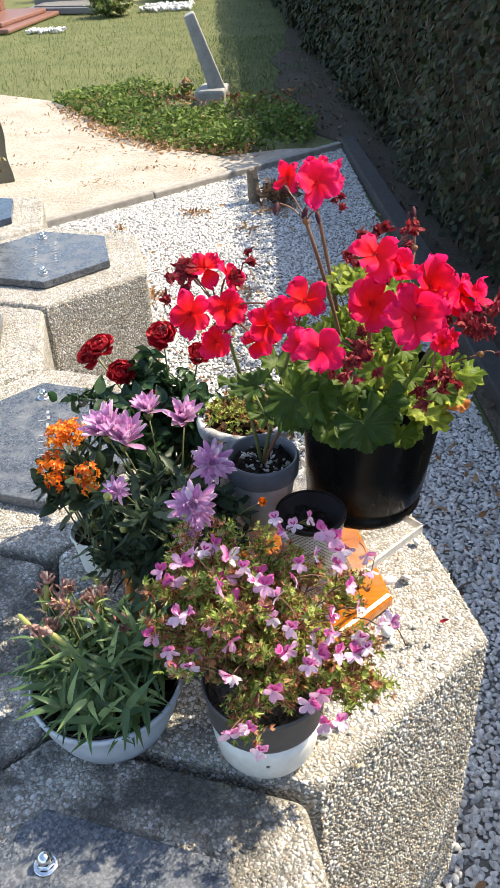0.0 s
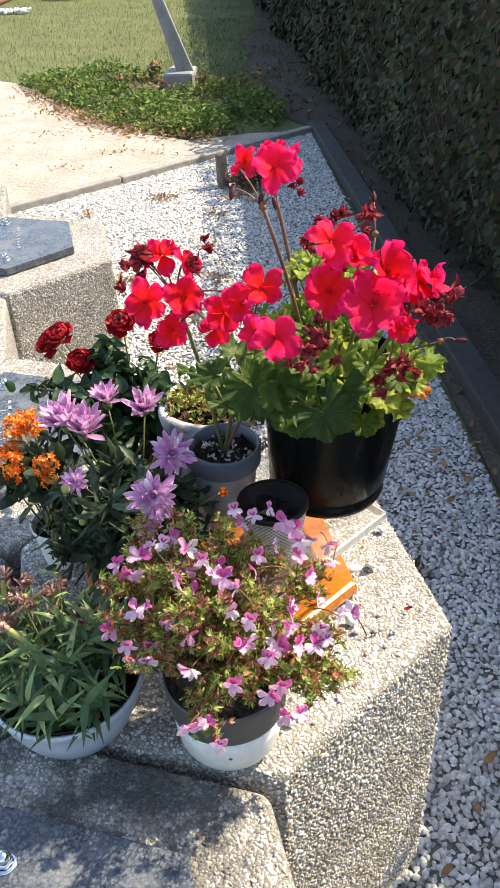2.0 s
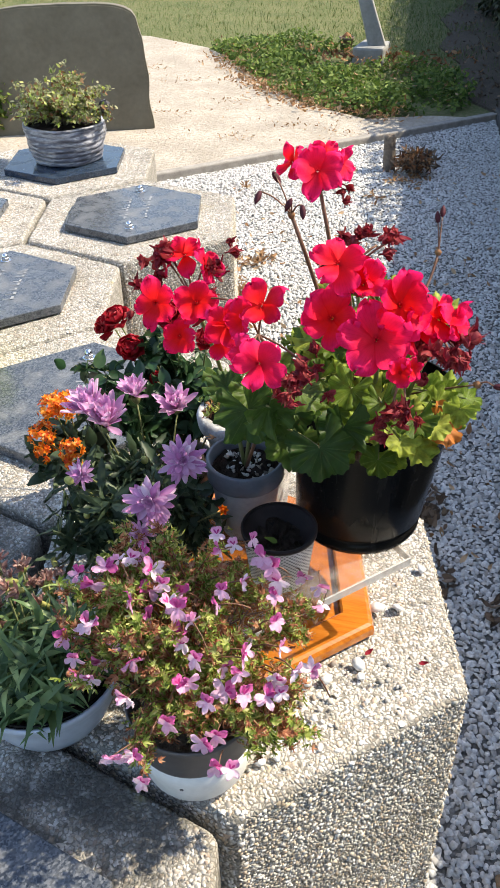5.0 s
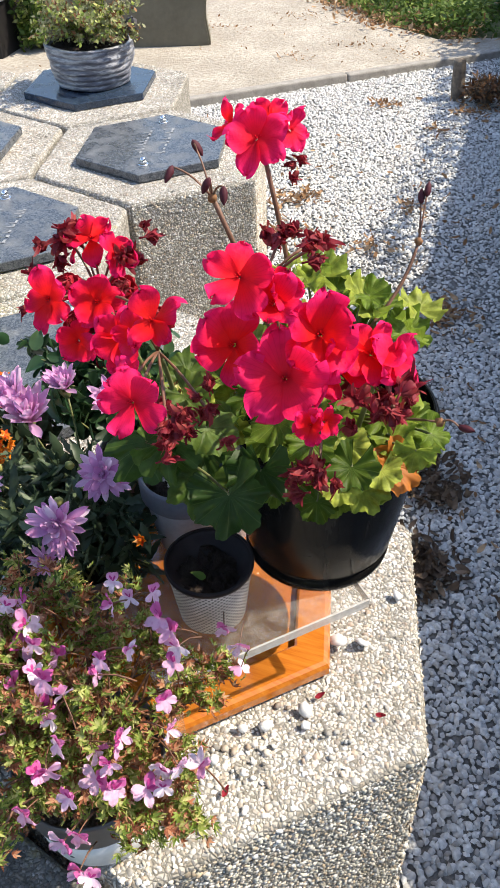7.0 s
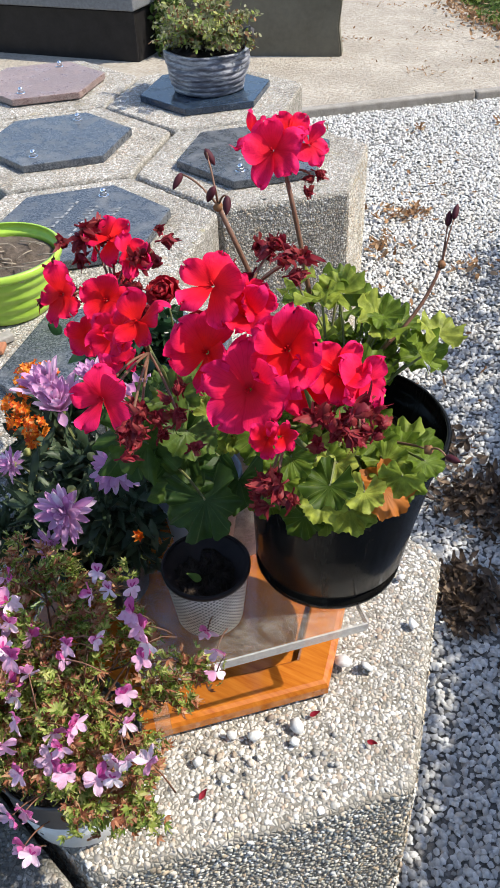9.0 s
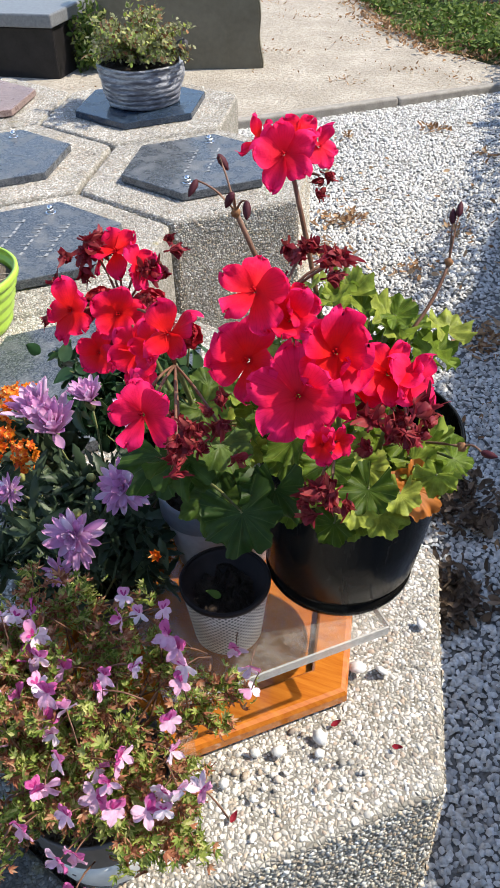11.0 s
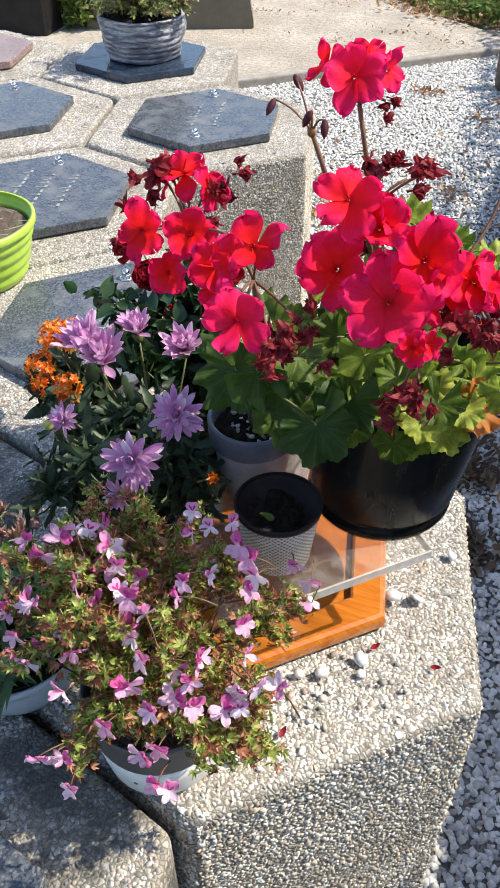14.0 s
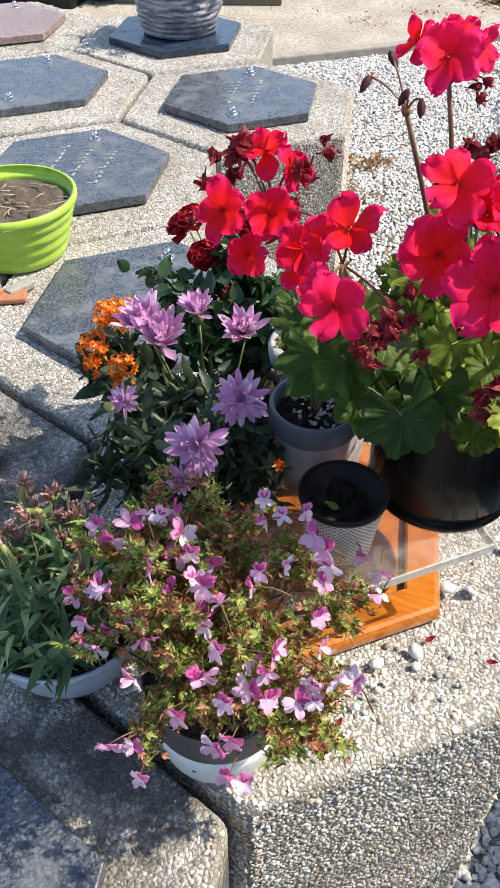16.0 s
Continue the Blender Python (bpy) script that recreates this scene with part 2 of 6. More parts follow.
def thin(t, b, c, glow):
    tr = t.nodes.new("ShaderNodeBsdfTranslucent")
    t.links.new(c, tr.inputs[0])
    mx = t.nodes.new("ShaderNodeMixShader")
    mx.inputs[0].default_value = glow
    t.links.new(b.outputs[0], mx.inputs[1])
    t.links.new(tr.outputs[0], mx.inputs[2])
    t.links.new(mx.outputs[0], t.nodes["Material Output"].inputs[0])


def red_petal():
    m, t, b = material("red_geranium_petal", 0.65, spec=0.12)
    r, an = local_polar(t)
    heart = ramp(t, r, [(0.03, (0.50, 0.006, 0.012)), (0.10, (0.82, 0.012, 0.012)), (0.2, (0.85, 0.012, 0.014)), (0.34, (0.84, 0.010, 0.050)), (0.52, (0.87, 0.018, 0.16))])
    pink = ramp(t, r, [(0.05, (0.60, 0.008, 0.03)), (0.25, (0.86, 0.013, 0.10)), (0.52, (0.89, 0.026, 0.20))])
    c = mixed(t, ramp(t, thing_random(t), [(0.6, (0, 0, 0)), (1.0, (0.8,) * 3)]), heart, pink)
    c = mixed(t, rays(t, an, 44, [(0.0, (0.30,) * 3), (0.35, (0, 0, 0))]), c, (0.55, 0.004, 0.03))
    c = mixed(t, ramp(t, noise_of(t, 130, 4), [(0.45, (0, 0, 0)), (0.75, (0.35,) * 3)]), c, (0.60, 0.004, 0.02))
    color(t, b, c)
    bump(t, b, noise_of(t, 90, 4), 0.5, 0.003)
    thin(t, b, c, 0.42)
    return m


def veined_leaf(name, tones, vein, glow):
    """Round leaf with paler veins from its heart and a faint darker zone."""
    m, t, b = material(name, 0.48, spec=0.22)
    r, an = local_polar(t)
    c = ramp(t, thing_random(t), tones)
    c = mixed(t, ramp(t, r, [(0.16, (0, 0, 0)), (0.26, (0.45,) * 3), (0.34, (0.35,) * 3), (0.42, (0, 0, 0))]), c, tuple(x * 0.55 for x in tones[1][1]))
    n = noise_of(t, 120, 4)
    c = mixed(t, ramp(t, n, [(0.35, (0.5,) * 3), (0.6, (0, 0, 0))]), c, tuple(x * 0.6 for x in tones[0][1]))
    c = mixed(t, rays(t, an, 14, [(0.0, (0.34,) * 3), (0.13, (0, 0, 0))]), c, vein)
    color(t, b, c)
    bump(t, b, n, 0.5, 0.002)
    thin(t, b, c, glow)
    return m


M_RED_PETAL = red_petal()
M_GER_LEAF = veined_leaf("geranium_leaf", [(0.0, (0.060, 0.105, 0.012)), (0.35, (0.18, 0.265, 0.030)), (0.7, (0.35, 0.43, 0.06)), (1.0, (0.55, 0.58, 0.11))], (0.42, 0.48, 0.13), 0.5)
# darker green copy, with the shadow on the hanging leaves in its tones
M_SHADED_LEAF = veined_leaf("shaded_geranium_leaf", [(0.0, (0.034, 0.070, 0.014)), (0.6, (0.062, 0.115, 0.020)), (1.0, (0.13, 0.19, 0.034))], (0.14, 0.20, 0.06), 0.4)
M_DEAD_PETAL = leafy("withered_petal", [(0.0, (0.15, 0.007, 0.014)), (0.6, (0.32, 0.014, 0.032)), (1.0, (0.34, 0.065, 0.045))], 0.6, 0.35, 90)
M_DRY_BUD = leafy("dry_dark_bud", [(0.0, (0.05, 0.008, 0.014)), (1.0, (0.11, 0.014, 0.026))], 0.7, 0.2, 90)
M_ROSE_PETAL = leafy("dark_red_rose_petal", [(0.0, (0.24, 0.005, 0.014)), (0.6, (0.42, 0.008, 0.020)), (1.0, (0.55, 0.014, 0.028))], 0.55, 0.35, 60)
M_ROSE_LEAF = leafy("rose_leaf", [(0.0, (0.018, 0.050, 0.020)), (0.6, (0.030, 0.075, 0.028)), (1.0, (0.075, 0.13, 0.05))], 0.35, 0.25)
M_MUM_PETAL = leafy("mauve_petal", [(0.0, (0.62, 0.26, 0.53)), (0.45, (0.76, 0.43, 0.68)), (0.8, (0.86, 0.64, 0.80)), (1.0, (0.94, 0.84, 0.91))], 0.6, 0.4, 60, True, 0.2)
M_MUM_LEAF = leafy("chrysanthemum_leaf", [(0.0, (0.030, 0.052, 0.026)), (0.6, (0.060, 0.092, 0.048)), (1.0, (0.15, 0.19, 0.10))], 0.5, 0.25)
M_ORANGE = leafy("orange_petal", [(0.0, (0.70, 0.07, 0.010)), (0.3, (0.88, 0.20, 0.008)), (0.75, (0.95, 0.38, 0.02)), (1.0, (0.92, 0.56, 0.22))], 0.55, 0.42)


def pink_petal():
    """Deeper pink on the upper petals, paler below, one tone to a flower."""
    m, t, b = material("pink_petal", 0.6, spec=0.15)
    xyz = node(t, "ShaderNodeSeparateXYZ")
    t.links.new(t.nodes.new("ShaderNodeTexCoord").outputs["Object"], xyz.inputs[0])
    low = ramp(t, thing_random(t), [(0.0, (0.80, 0.36, 0.60)), (0.45, (0.88, 0.60, 0.75)), (1.0, (0.93, 0.84, 0.89))])
    high = ramp(t, thing_random(t), [(0.0, (0.60, 0.07, 0.30)), (0.5, (0.74, 0.19, 0.46)), (1.0, (0.88, 0.54, 0.72))])
    c = mixed(t, ramp(t, xyz.outputs[1], [(0.0, (0, 0, 0)), (0.12, (1, 1, 1))]), low, high)
    c = mixed(t, ramp(t, noise_of(t, 220, 4), [(0.50, (0, 0, 0)), (0.72, (0.4,) * 3)]), c, (0.62, 0.16, 0.40))
    color(t, b, c)
    thin(t, b, c, 0.45)
    return m


M_PINK = pink_petal()
M_MAGENTA = leafy("magenta_petal", [(0.0, (0.45, 0.02, 0.18)), (1.0, (0.60, 0.06, 0.32))], 0.55, 0.35)
M_FINE_LEAF = leafy("small_scented_leaf", [(0.0, (0.10, 0.17, 0.022)), (0.3, (0.27, 0.36, 0.06)), (0.7, (0.52, 0.56, 0.14)), (1.0, (0.72, 0.68, 0.30))], 0.5, 0.5)
M_RUST_LEAF = leafy("rust_red_leaf", [(0.0, (0.26, 0.085, 0.045)), (0.5, (0.50, 0.20, 0.10)), (1.0, (0.66, 0.42, 0.25))], 0.75, 0.45)
M_BROWN_LEAF = leafy("withered_leaf", [(0.0, (0.16, 0.065, 0.03)), (0.5, (0.32, 0.15, 0.065)), (1.0, (0.52, 0.31, 0.16))], 0.8, 0.3)
M_DARK_LITTER = leafy("damp_brown_leaf", [(0.0, (0.08, 0.054, 0.036)), (0.6, (0.175, 0.12, 0.082)), (1.0, (0.33, 0.235, 0.16))], 0.8, 0.2)
M_STRAP = leafy("dianthus_leaf", [(0.0, (0.034, 0.080, 0.030)), (0.45, (0.11, 0.19, 0.066)), (0.8, (0.24, 0.33, 0.12)), (1.0, (0.40, 0.50, 0.20))], 0.42, 0.25)
M_FADED = leafy("faded_pink_petal", [(0.0, (0.36, 0.17, 0.15)), (0.6, (0.52, 0.32, 0.27)), (1.0, (0.70, 0.54, 0.44))], 0.7, 0.3)
M_YELLOW_GREEN = leafy("yellow_green_bud", [(0.0, (0.30, 0.34, 0.08)), (1.0, (0.58, 0.54, 0.20))], 0.6, 0.3)
M_AMBER_LEAF = leafy("amber_leaf", [(0.0, (0.42, 0.11, 0.015)), (1.0, (0.55, 0.20, 0.03))], 0.6, 0.4, 60, False)
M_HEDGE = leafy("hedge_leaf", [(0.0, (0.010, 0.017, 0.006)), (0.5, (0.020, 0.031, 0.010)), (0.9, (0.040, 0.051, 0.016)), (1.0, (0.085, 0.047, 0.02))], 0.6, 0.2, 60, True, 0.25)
M_IVY = leafy("ivy_leaf", [(0.0, (0.05, 0.095, 0.016)), (0.5, (0.11, 0.18, 0.03)), (1.0, (0.25, 0.33, 0.07))], 0.6, 0.35, 60, True, 0.25)
M_TAN_LEAF = leafy("tan_dry_leaf", [(0.0, (0.26, 0.13, 0.06)), (0.5, (0.42, 0.25, 0.13)), (1.0, (0.60, 0.44, 0.28))], 0.85, 0.25)
M_GRASS = leafy("grass_blade", [(0.0, (0.050, 0.092, 0.018)), (0.5, (0.090, 0.145, 0.030)), (0.85, (0.15, 0.18, 0.055)), (1.0, (0.30, 0.25, 0.13))], 0.6, 0.3)
M_SILVER = leafy("variegated_leaf", [(0.0, (0.18, 0.20, 0.08)), (0.5, (0.38, 0.39, 0.19)), (1.0, (0.58, 0.54, 0.34))], 0.6, 0.5)
M_HEAD_OLIVE = grained("sawn_brown_grey_stone", (0.118, 0.102, 0.066), (0.165, 0.145, 0.100), 6, 0.7, 0.2, 0.002)
M_HEAD_GREY = grained("pale_grey_stone", (0.20, 0.20, 0.19), (0.32, 0.32, 0.305), 8, 0.7, 0.3, 0.002)
M_DARK_STONE = grained("dark_polished_granite", (0.012, 0.011, 0.012), (0.024, 0.022, 0.022), 12, 0.3, 0.05, 0.001, 0.2)
M_GREY_CAP = grained("grey_granite_cap", (0.12, 0.125, 0.135), (0.20, 0.205, 0.215), 60, 0.35, 0.1)
M_BRICK_SLAB = grained("red_brown_granite", (0.17, 0.075, 0.05), (0.25, 0.12, 0.085), 25, 0.35, 0.1)
M_KERB = grained("grey_concrete", (0.22, 0.20, 0.175), (0.36, 0.335, 0.30), 25, 0.9, 0.6, 0.003)
M_BOARD = grained("dark_weathered_board", (0.028, 0.026, 0.025), (0.06, 0.056, 0.053), 25, 0.85, 0.5, 0.003)


def ground_mat(name, c1, c2, c3, fine=120, patch=1.2, bumps=0.8, dist=0.006):
    m, t, b = material(name, 0.95, spec=0.15)
    a = ramp(t, noise_of(t, patch, 6, 0.6), [(0.35, c1), (0.65, c2)])
    f = noise_of(t, fine, 4, 0.65)
    color(t, b, mixed(t, ramp(t, f, [(0.42, (0, 0, 0)), (0.66, (0.75, 0.75, 0.75))]), a, c3))
    bump(t, b, f, bumps, dist)
    return m


M_TURF = ground_mat("thin_turf", (0.060, 0.090, 0.028), (0.125, 0.135, 0.055), (0.19, 0.17, 0.09), 40, 2.4)
M_SAND = ground_mat("pale_sand", (0.34, 0.305, 0.255), (0.48, 0.435, 0.375), (0.30, 0.255, 0.20), 45, 3.4, 1.0, 0.014)
M_GRAVEL_BED = ground_mat("gravel_dust", (0.17, 0.165, 0.16), (0.24, 0.235, 0.225), (0.10, 0.095, 0.09), 90, 2.0, 1.0, 0.008)
M_BARE = ground_mat("bare_brown_soil", (0.050, 0.042, 0.033), (0.085, 0.070, 0.054), (0.15, 0.12, 0.09), 80, 3.0)
# near-black brown for the shade between the hedge's leaves
M_HEDGE_SHADE = ground_mat("hedge_inner_shade", (0.024, 0.019, 0.014), (0.044, 0.034, 0.025), (0.08, 0.06, 0.04), 80, 3.0)


# ---- building ----
W = {}
rng = np.random.default_rng(7)


def dirv(a, r=1.0):
    return np.array([math.cos(radians(a)), math.sin(radians(a))]) * r


class Geo:
    """Points and faces gathered for one mesh."""

    def __init__(self):
        self.v, self.f, self.n = [], [], 0

    def add(self, v, f, m=None):
        v = np.asarray(v, float)
        if m is not None:
            a = np.array(m)
            v = v @ a[:3, :3].T + a[:3, 3]
        self.v.append(v)
        self.f.extend([[i + self.n for i in q] for q in f])
        self.n += len(v)
        return self

    def mesh(self, name, mat, smooth=True):
        me = bpy.data.meshes.new(name)
        me.from_pydata(np.concatenate(self.v).tolist(), [], self.f)
        me.materials.append(mat)
        if smooth:
            me.polygons.foreach_set("use_smooth", [True] * len(me.polygons))
        me.update()
        return me


def bulk(name, verts, tris, mat, smooth=True):
    """A mesh of very many triangles: verts (n, 3), tris (m, 3)."""
    me = bpy.data.meshes.new(name)
    verts, tris = np.ascontiguousarray(verts, np.float32), np.ascontiguousarray(tris, np.int32)
    me.vertices.add(len(verts))
    me.vertices.foreach_set("co", verts.ravel())
    me.loops.add(tris.size)
    me.loops.foreach_set("vertex_index", tris.ravel())
    me.polygons.add(len(tris))
    me.polygons.foreach_set("loop_start", np.arange(0, tris.size, 3, dtype=np.int32))
    me.polygons.foreach_set("loop_total", np.full(len(tris), 3, np.int32))
    me.polygons.foreach_set("use_smooth", np.full(len(tris), smooth))
    me.materials.append(mat)
    me.update(calc_edges=True)
    me.validate()
    return me


def thing(name, at, label, category, group="", kind="", turn=0.0, data=None):
    ob = new(name, data)
    W[ob] = at if isinstance(at, Matrix) else pose(*at, 0, 0, turn)
    ob.matrix_basis = W[ob]
    return tagged(ob, label, category, group, kind)


def part(name, data, mat, parent, label="", at=None, local=False):
    """One mesh under a thing or a part. data: a mesh, a Geo or a bmesh, in world places unless local; at: its own pose in the world."""
    if isinstance(data, Geo):
        data = data.mesh(name, mat)
    elif isinstance(data, bmesh.types.BMesh):
        me = bpy.data.meshes.new(name)
        data.to_mesh(me)
        data.free()
        me.materials.append(mat)
        data = me
    ob = new(name, data)
    ob.parent = parent
    W[ob] = at if at is not None else (W[parent].copy() if local else Matrix.Identity(4))
    ob.matrix_basis = W[parent].inverted() @ W[ob]
    return tagged(ob, label)


def lathe(profile, n=40, cap=True, wobble=0.0):
    """A turned shape from (radius, height) pairs, bottom to top."""
    v, f = [], []
    for r, z in profile:
        for k in range(n):
            a = 2 * math.pi * k / n
            w = 1 + wobble * math.sin(5 * a + z * 70)
            v.append((r * w * math.cos(a), r * w * math.sin(a), z))
    for i in range(len(profile) - 1):
        for k in range(n):
            k2 = (k + 1) % n
            f.append([i * n + k, i * n + k2, (i + 1) * n + k2, (i + 1) * n + k])
    if cap:
        f.append(list(range(n))[::-1])
    return v, f


def shell(outer, wall, floor_up=0.006):
    """An outer profile and its inside, as one pot."""
    inner = [(max(r - wall, 0.001), z) for r, z in outer[::-1] if z > outer[0][1] + floor_up]
    return outer + inner + [(0.002, outer[0][1] + floor_up)]


def disc_soil(r, z, seed=0, n=36, rings=7, rough=0.004, dome=0.004):
    g = np.random.default_rng(seed)
    v = [(0, 0, z + dome)]
    f = []
    for i in range(1, rings + 1):
        for k in range(n):
            a = 2 * math.pi * k / n
            q = r * i / rings
            v.append((q * math.cos(a), q * math.sin(a), z + dome * (1 - (i / rings) ** 2) + (g.normal() * rough if i < rings else 0)))
    for k in range(n):
        f.append([0, 1 + k, 1 + (k + 1) % n])
    for i in range(rings - 1):
        for k in range(n):
            a, b2 = 1 + i * n + k, 1 + i * n + (k + 1) % n
            f.append([a, a + n, b2 + n, b2])
    return v, f


def tube(points, r0, r1=None, n=6):
    """A round stem along points."""
    r1 = r0 if r1 is None else r1
    pts = [Vector(p) for p in points]
    v, f = [], []
    for i, p in enumerate(pts):
        d = (pts[min(i + 1, len(pts) - 1)] - pts[max(i - 1, 0)]).normalized()
        s = d.orthogonal().normalized()
        c = d.cross(s)
        r = r0 + (r1 - r0) * i / max(len(pts) - 1, 1)
        for k in range(n):
            a = 2 * math.pi * k / n
            v.append(tuple(p + (s * math.cos(a) + c * math.sin(a)) * r))
    for i in range(len(pts) - 1):
        for k in range(n):
            k2 = (k + 1) % n
            f.append([i * n + k, i * n + k2, (i + 1) * n + k2, (i + 1) * n + k])
    f.append(list(range(n))[::-1])
    f.append(list(range((len(pts) - 1) * n, len(pts) * n)))
    return v, f


def arc(a, b, sag=0.0, n=6, side=(0, 0, 0)):
    a, b, side = Vector(a), Vector(b), Vector(side)
    return [a.lerp(b, k / n) + (Vector((0, 0, sag)) + side) * math.sin(math.pi * k / n) for k in range(n + 1)]


def petal(length, width, curl=0.2, cup=0.15, tip=0.7, nl=5, nw=4, notch=0.0, ruffle=0.0, seed=0, full=False):
    """A petal or leaf along +x, its upper side to +z."""
    g = np.random.default_rng(seed)
    v, f = [], []
    for i in range(nl + 1):
        u = 1 - (1 - i / nl) ** 1.6 if full else i / nl
        w = width * 0.5 * (math.sin(math.pi * min(u ** tip, 1) * 0.93 + 0.07 * math.pi) ** 0.75 if u < 1 else 0.18)
        if full:
            w = width * 0.5 * (0.20 + 0.80 * math.sin(min(u / 0.62, 1) * math.pi / 2) ** 1.3 if u < 0.62 else math.sqrt(max(1 - ((u - 0.62) / 0.38) ** 2, 0.012)))
        for j in range(nw + 1):
            s = 2 * j / nw - 1
            x = length * u * (1 - notch * (1 - abs(s)) * (u > 0.95)) * (1 - (0.02 if full else 0.08) * s * s * u) * (1 + 0.35 * ruffle * math.sin(8 * s + 2 * seed) * u**3)
            z = curl * length * u * u + cup * width * s * s * (0.4 + 0.6 * u) + ruffle * length * math.sin(5 * s + 6 * u + seed) * u * u * (0.3 + 0.7 * abs(s))
            v.append((x, s * w, z + g.normal() * (0.002 if full else 0.006) * length))
    for i in range(nl):
        for j in range(nw):
            a = i * (nw + 1) + j
            f.append([a, a + nw + 1, a + nw + 2, a + 1])
    return v, f


def aim(way, at=(0, 0, 0), spin=0.0, size=1.0):
    """A pose whose +z looks along way."""
    q = Vector(way).normalized().to_track_quat("Z", "Y").to_matrix().to_4x4()
    return Matrix.Translation(at) @ q @ pose(0, 0, 0, 0, 0, spin) @ Matrix.Scale(size, 4)


def slab(points, z0, z1, bevel=0.004, segments=2):
    """An upright prism on an outline, its edges rounded."""
    bm = bmesh.new()
    bottom = [bm.verts.new((x, y, z0)) for x, y in points]
    face = bm.faces.new(bottom)
    top = bmesh.ops.extrude_face_region(bm, geom=[face])["geom"]
    bmesh.ops.translate(bm, vec=(0, 0, z1 - z0), verts=[e for e in top if isinstance(e, bmesh.types.BMVert)])
    bmesh.ops.recalc_face_normals(bm, faces=bm.faces)
    if bevel:
        bmesh.ops.bevel(bm, geom=bm.edges[:], offset=bevel, segments=segments, affect="EDGES", profile=0.5)
    return bm


ICO = bmesh.new()
bmesh.ops.create_icosphere(ICO, subdivisions=1, radius=1)
ICO_V = np.array([v.co[:] for v in ICO.verts])
ICO_F = np.array([[v.index for v in f.verts] for f in ICO.faces])
ICO.free()
# a low dome, for grains set in concrete
DOME_V = np.array([(math.cos(k * 1.0472), math.sin(k * 1.0472), -0.2) for k in range(6)] + [(0.72 * math.cos(k * 2.0944 + 0.5), 0.72 * math.sin(k * 2.0944 + 0.5), 0.72) for k in range(3)])
ROUND_V = np.array([(math.cos(k * 1.0472), math.sin(k * 1.0472), -0.25) for k in range(6)] + [(0.80 * math.cos(k * 1.0472 + 0.5), 0.80 * math.sin(k * 1.0472 + 0.5), 0.50) for k in range(6)] + [(0, 0, 0.82)])
ROUND_F = np.array([q for k in range(6) for q in ((k, (k + 1) % 6, 6 + k), ((k + 1) % 6, 6 + (k + 1) % 6, 6 + k), (6 + k, 6 + (k + 1) % 6, 12))])
DOME_F = np.array([(0, 1, 6), (1, 2, 7), (2, 3, 7), (3, 4, 8), (4, 5, 8), (5, 0, 6), (1, 7, 6), (3, 8, 7), (5, 6, 8), (6, 7, 8)])


def stones(places, sizes, normals=None, flat=(0.5, 0.8), seed=1, jag=0.16, form=None):
    """Many pebbles: places (n, 3), sizes (n,). Returns points and triangles."""
    g = np.random.default_rng(seed)
    n = len(places)
    form_v, form_f = form or (ICO_V, ICO_F)
    v = form_v[None] * (1 + g.normal(0, jag, (n, len(form_v), 1)))
    s = np.stack([np.ones(n), g.uniform(0.62, 0.95, n), g.uniform(*flat, n)], -1) * sizes[:, None]
    v = v * s[:, None, :]
    a = g.uniform(0, 2 * np.pi, n)
    tilt = g.normal(0, 0.3, (n, 2))
    c, si = np.cos(a), np.sin(a)
    x, y, z = v[..., 0], v[..., 1], v[..., 2]
    x, y = c[:, None] * x - si[:, None] * y, si[:, None] * x + c[:, None] * y
    z = z + tilt[:, :1] * x + tilt[:, 1:] * y
    if normals is None:
        out = np.stack([x, y, z], -1)
    else:
        nz = normals / np.linalg.norm(normals, axis=1)[:, None]
        ref = np.where(np.abs(nz[:, 2:3]) > 0.9, np.array([[1.0, 0, 0]]), np.array([[0, 0, 1.0]]))
        nx = np.cross(ref, nz)
        nx /= np.linalg.norm(nx, axis=1)[:, None]
        ny = np.cross(nz, nx)
        out = x[..., None] * nx[:, None] + y[..., None] * ny[:, None] + z[..., None] * nz[:, None]
    out = out + places[:, None]
    tri = (form_f[None] + (np.arange(n) * len(form_v))[:, None, None]).reshape(-1, 3)
    return out.reshape(-1, 3), tri


def scatter(template_v, template_f, mats):
    """Copies of a small mesh by matrices (n, 4, 4), as one bulk mesh's points and triangles."""
    tv, tf = np.asarray(template_v, float), []
    for q in template_f:
        for k in range(1, len(q) - 1):
            tf.append((q[0], q[k], q[k + 1]))
    tf = np.array(tf)
    v = np.einsum("nij,kj->nki", mats[:, :3, :3], tv) + mats[:, None, :3, 3]
    tri = (tf[None] + (np.arange(len(mats)) * len(tv))[:, None, None]).reshape(-1, 3)
    return v.reshape(-1, 3), tri


def turns(n, g, up=None, tilt=0.6, size=(0.8, 1.2)):
    """Random poses: spun about z, tilted from up by about tilt radians."""
    out = np.zeros((n, 4, 4))
    for i in range(n):
        way = Vector(up[i] if up is not None else (0, 0, 1)) + Vector(g.normal(0, tilt, 3))
        out[i] = np.array(aim(way, (0, 0, 0), g.uniform(0, 360), g.uniform(*size)))
    return out


def hexagon(c, r, ori):
    return [tuple(np.asarray(c) + dirv(ori + 60 * k, r)) for k in range(6)]


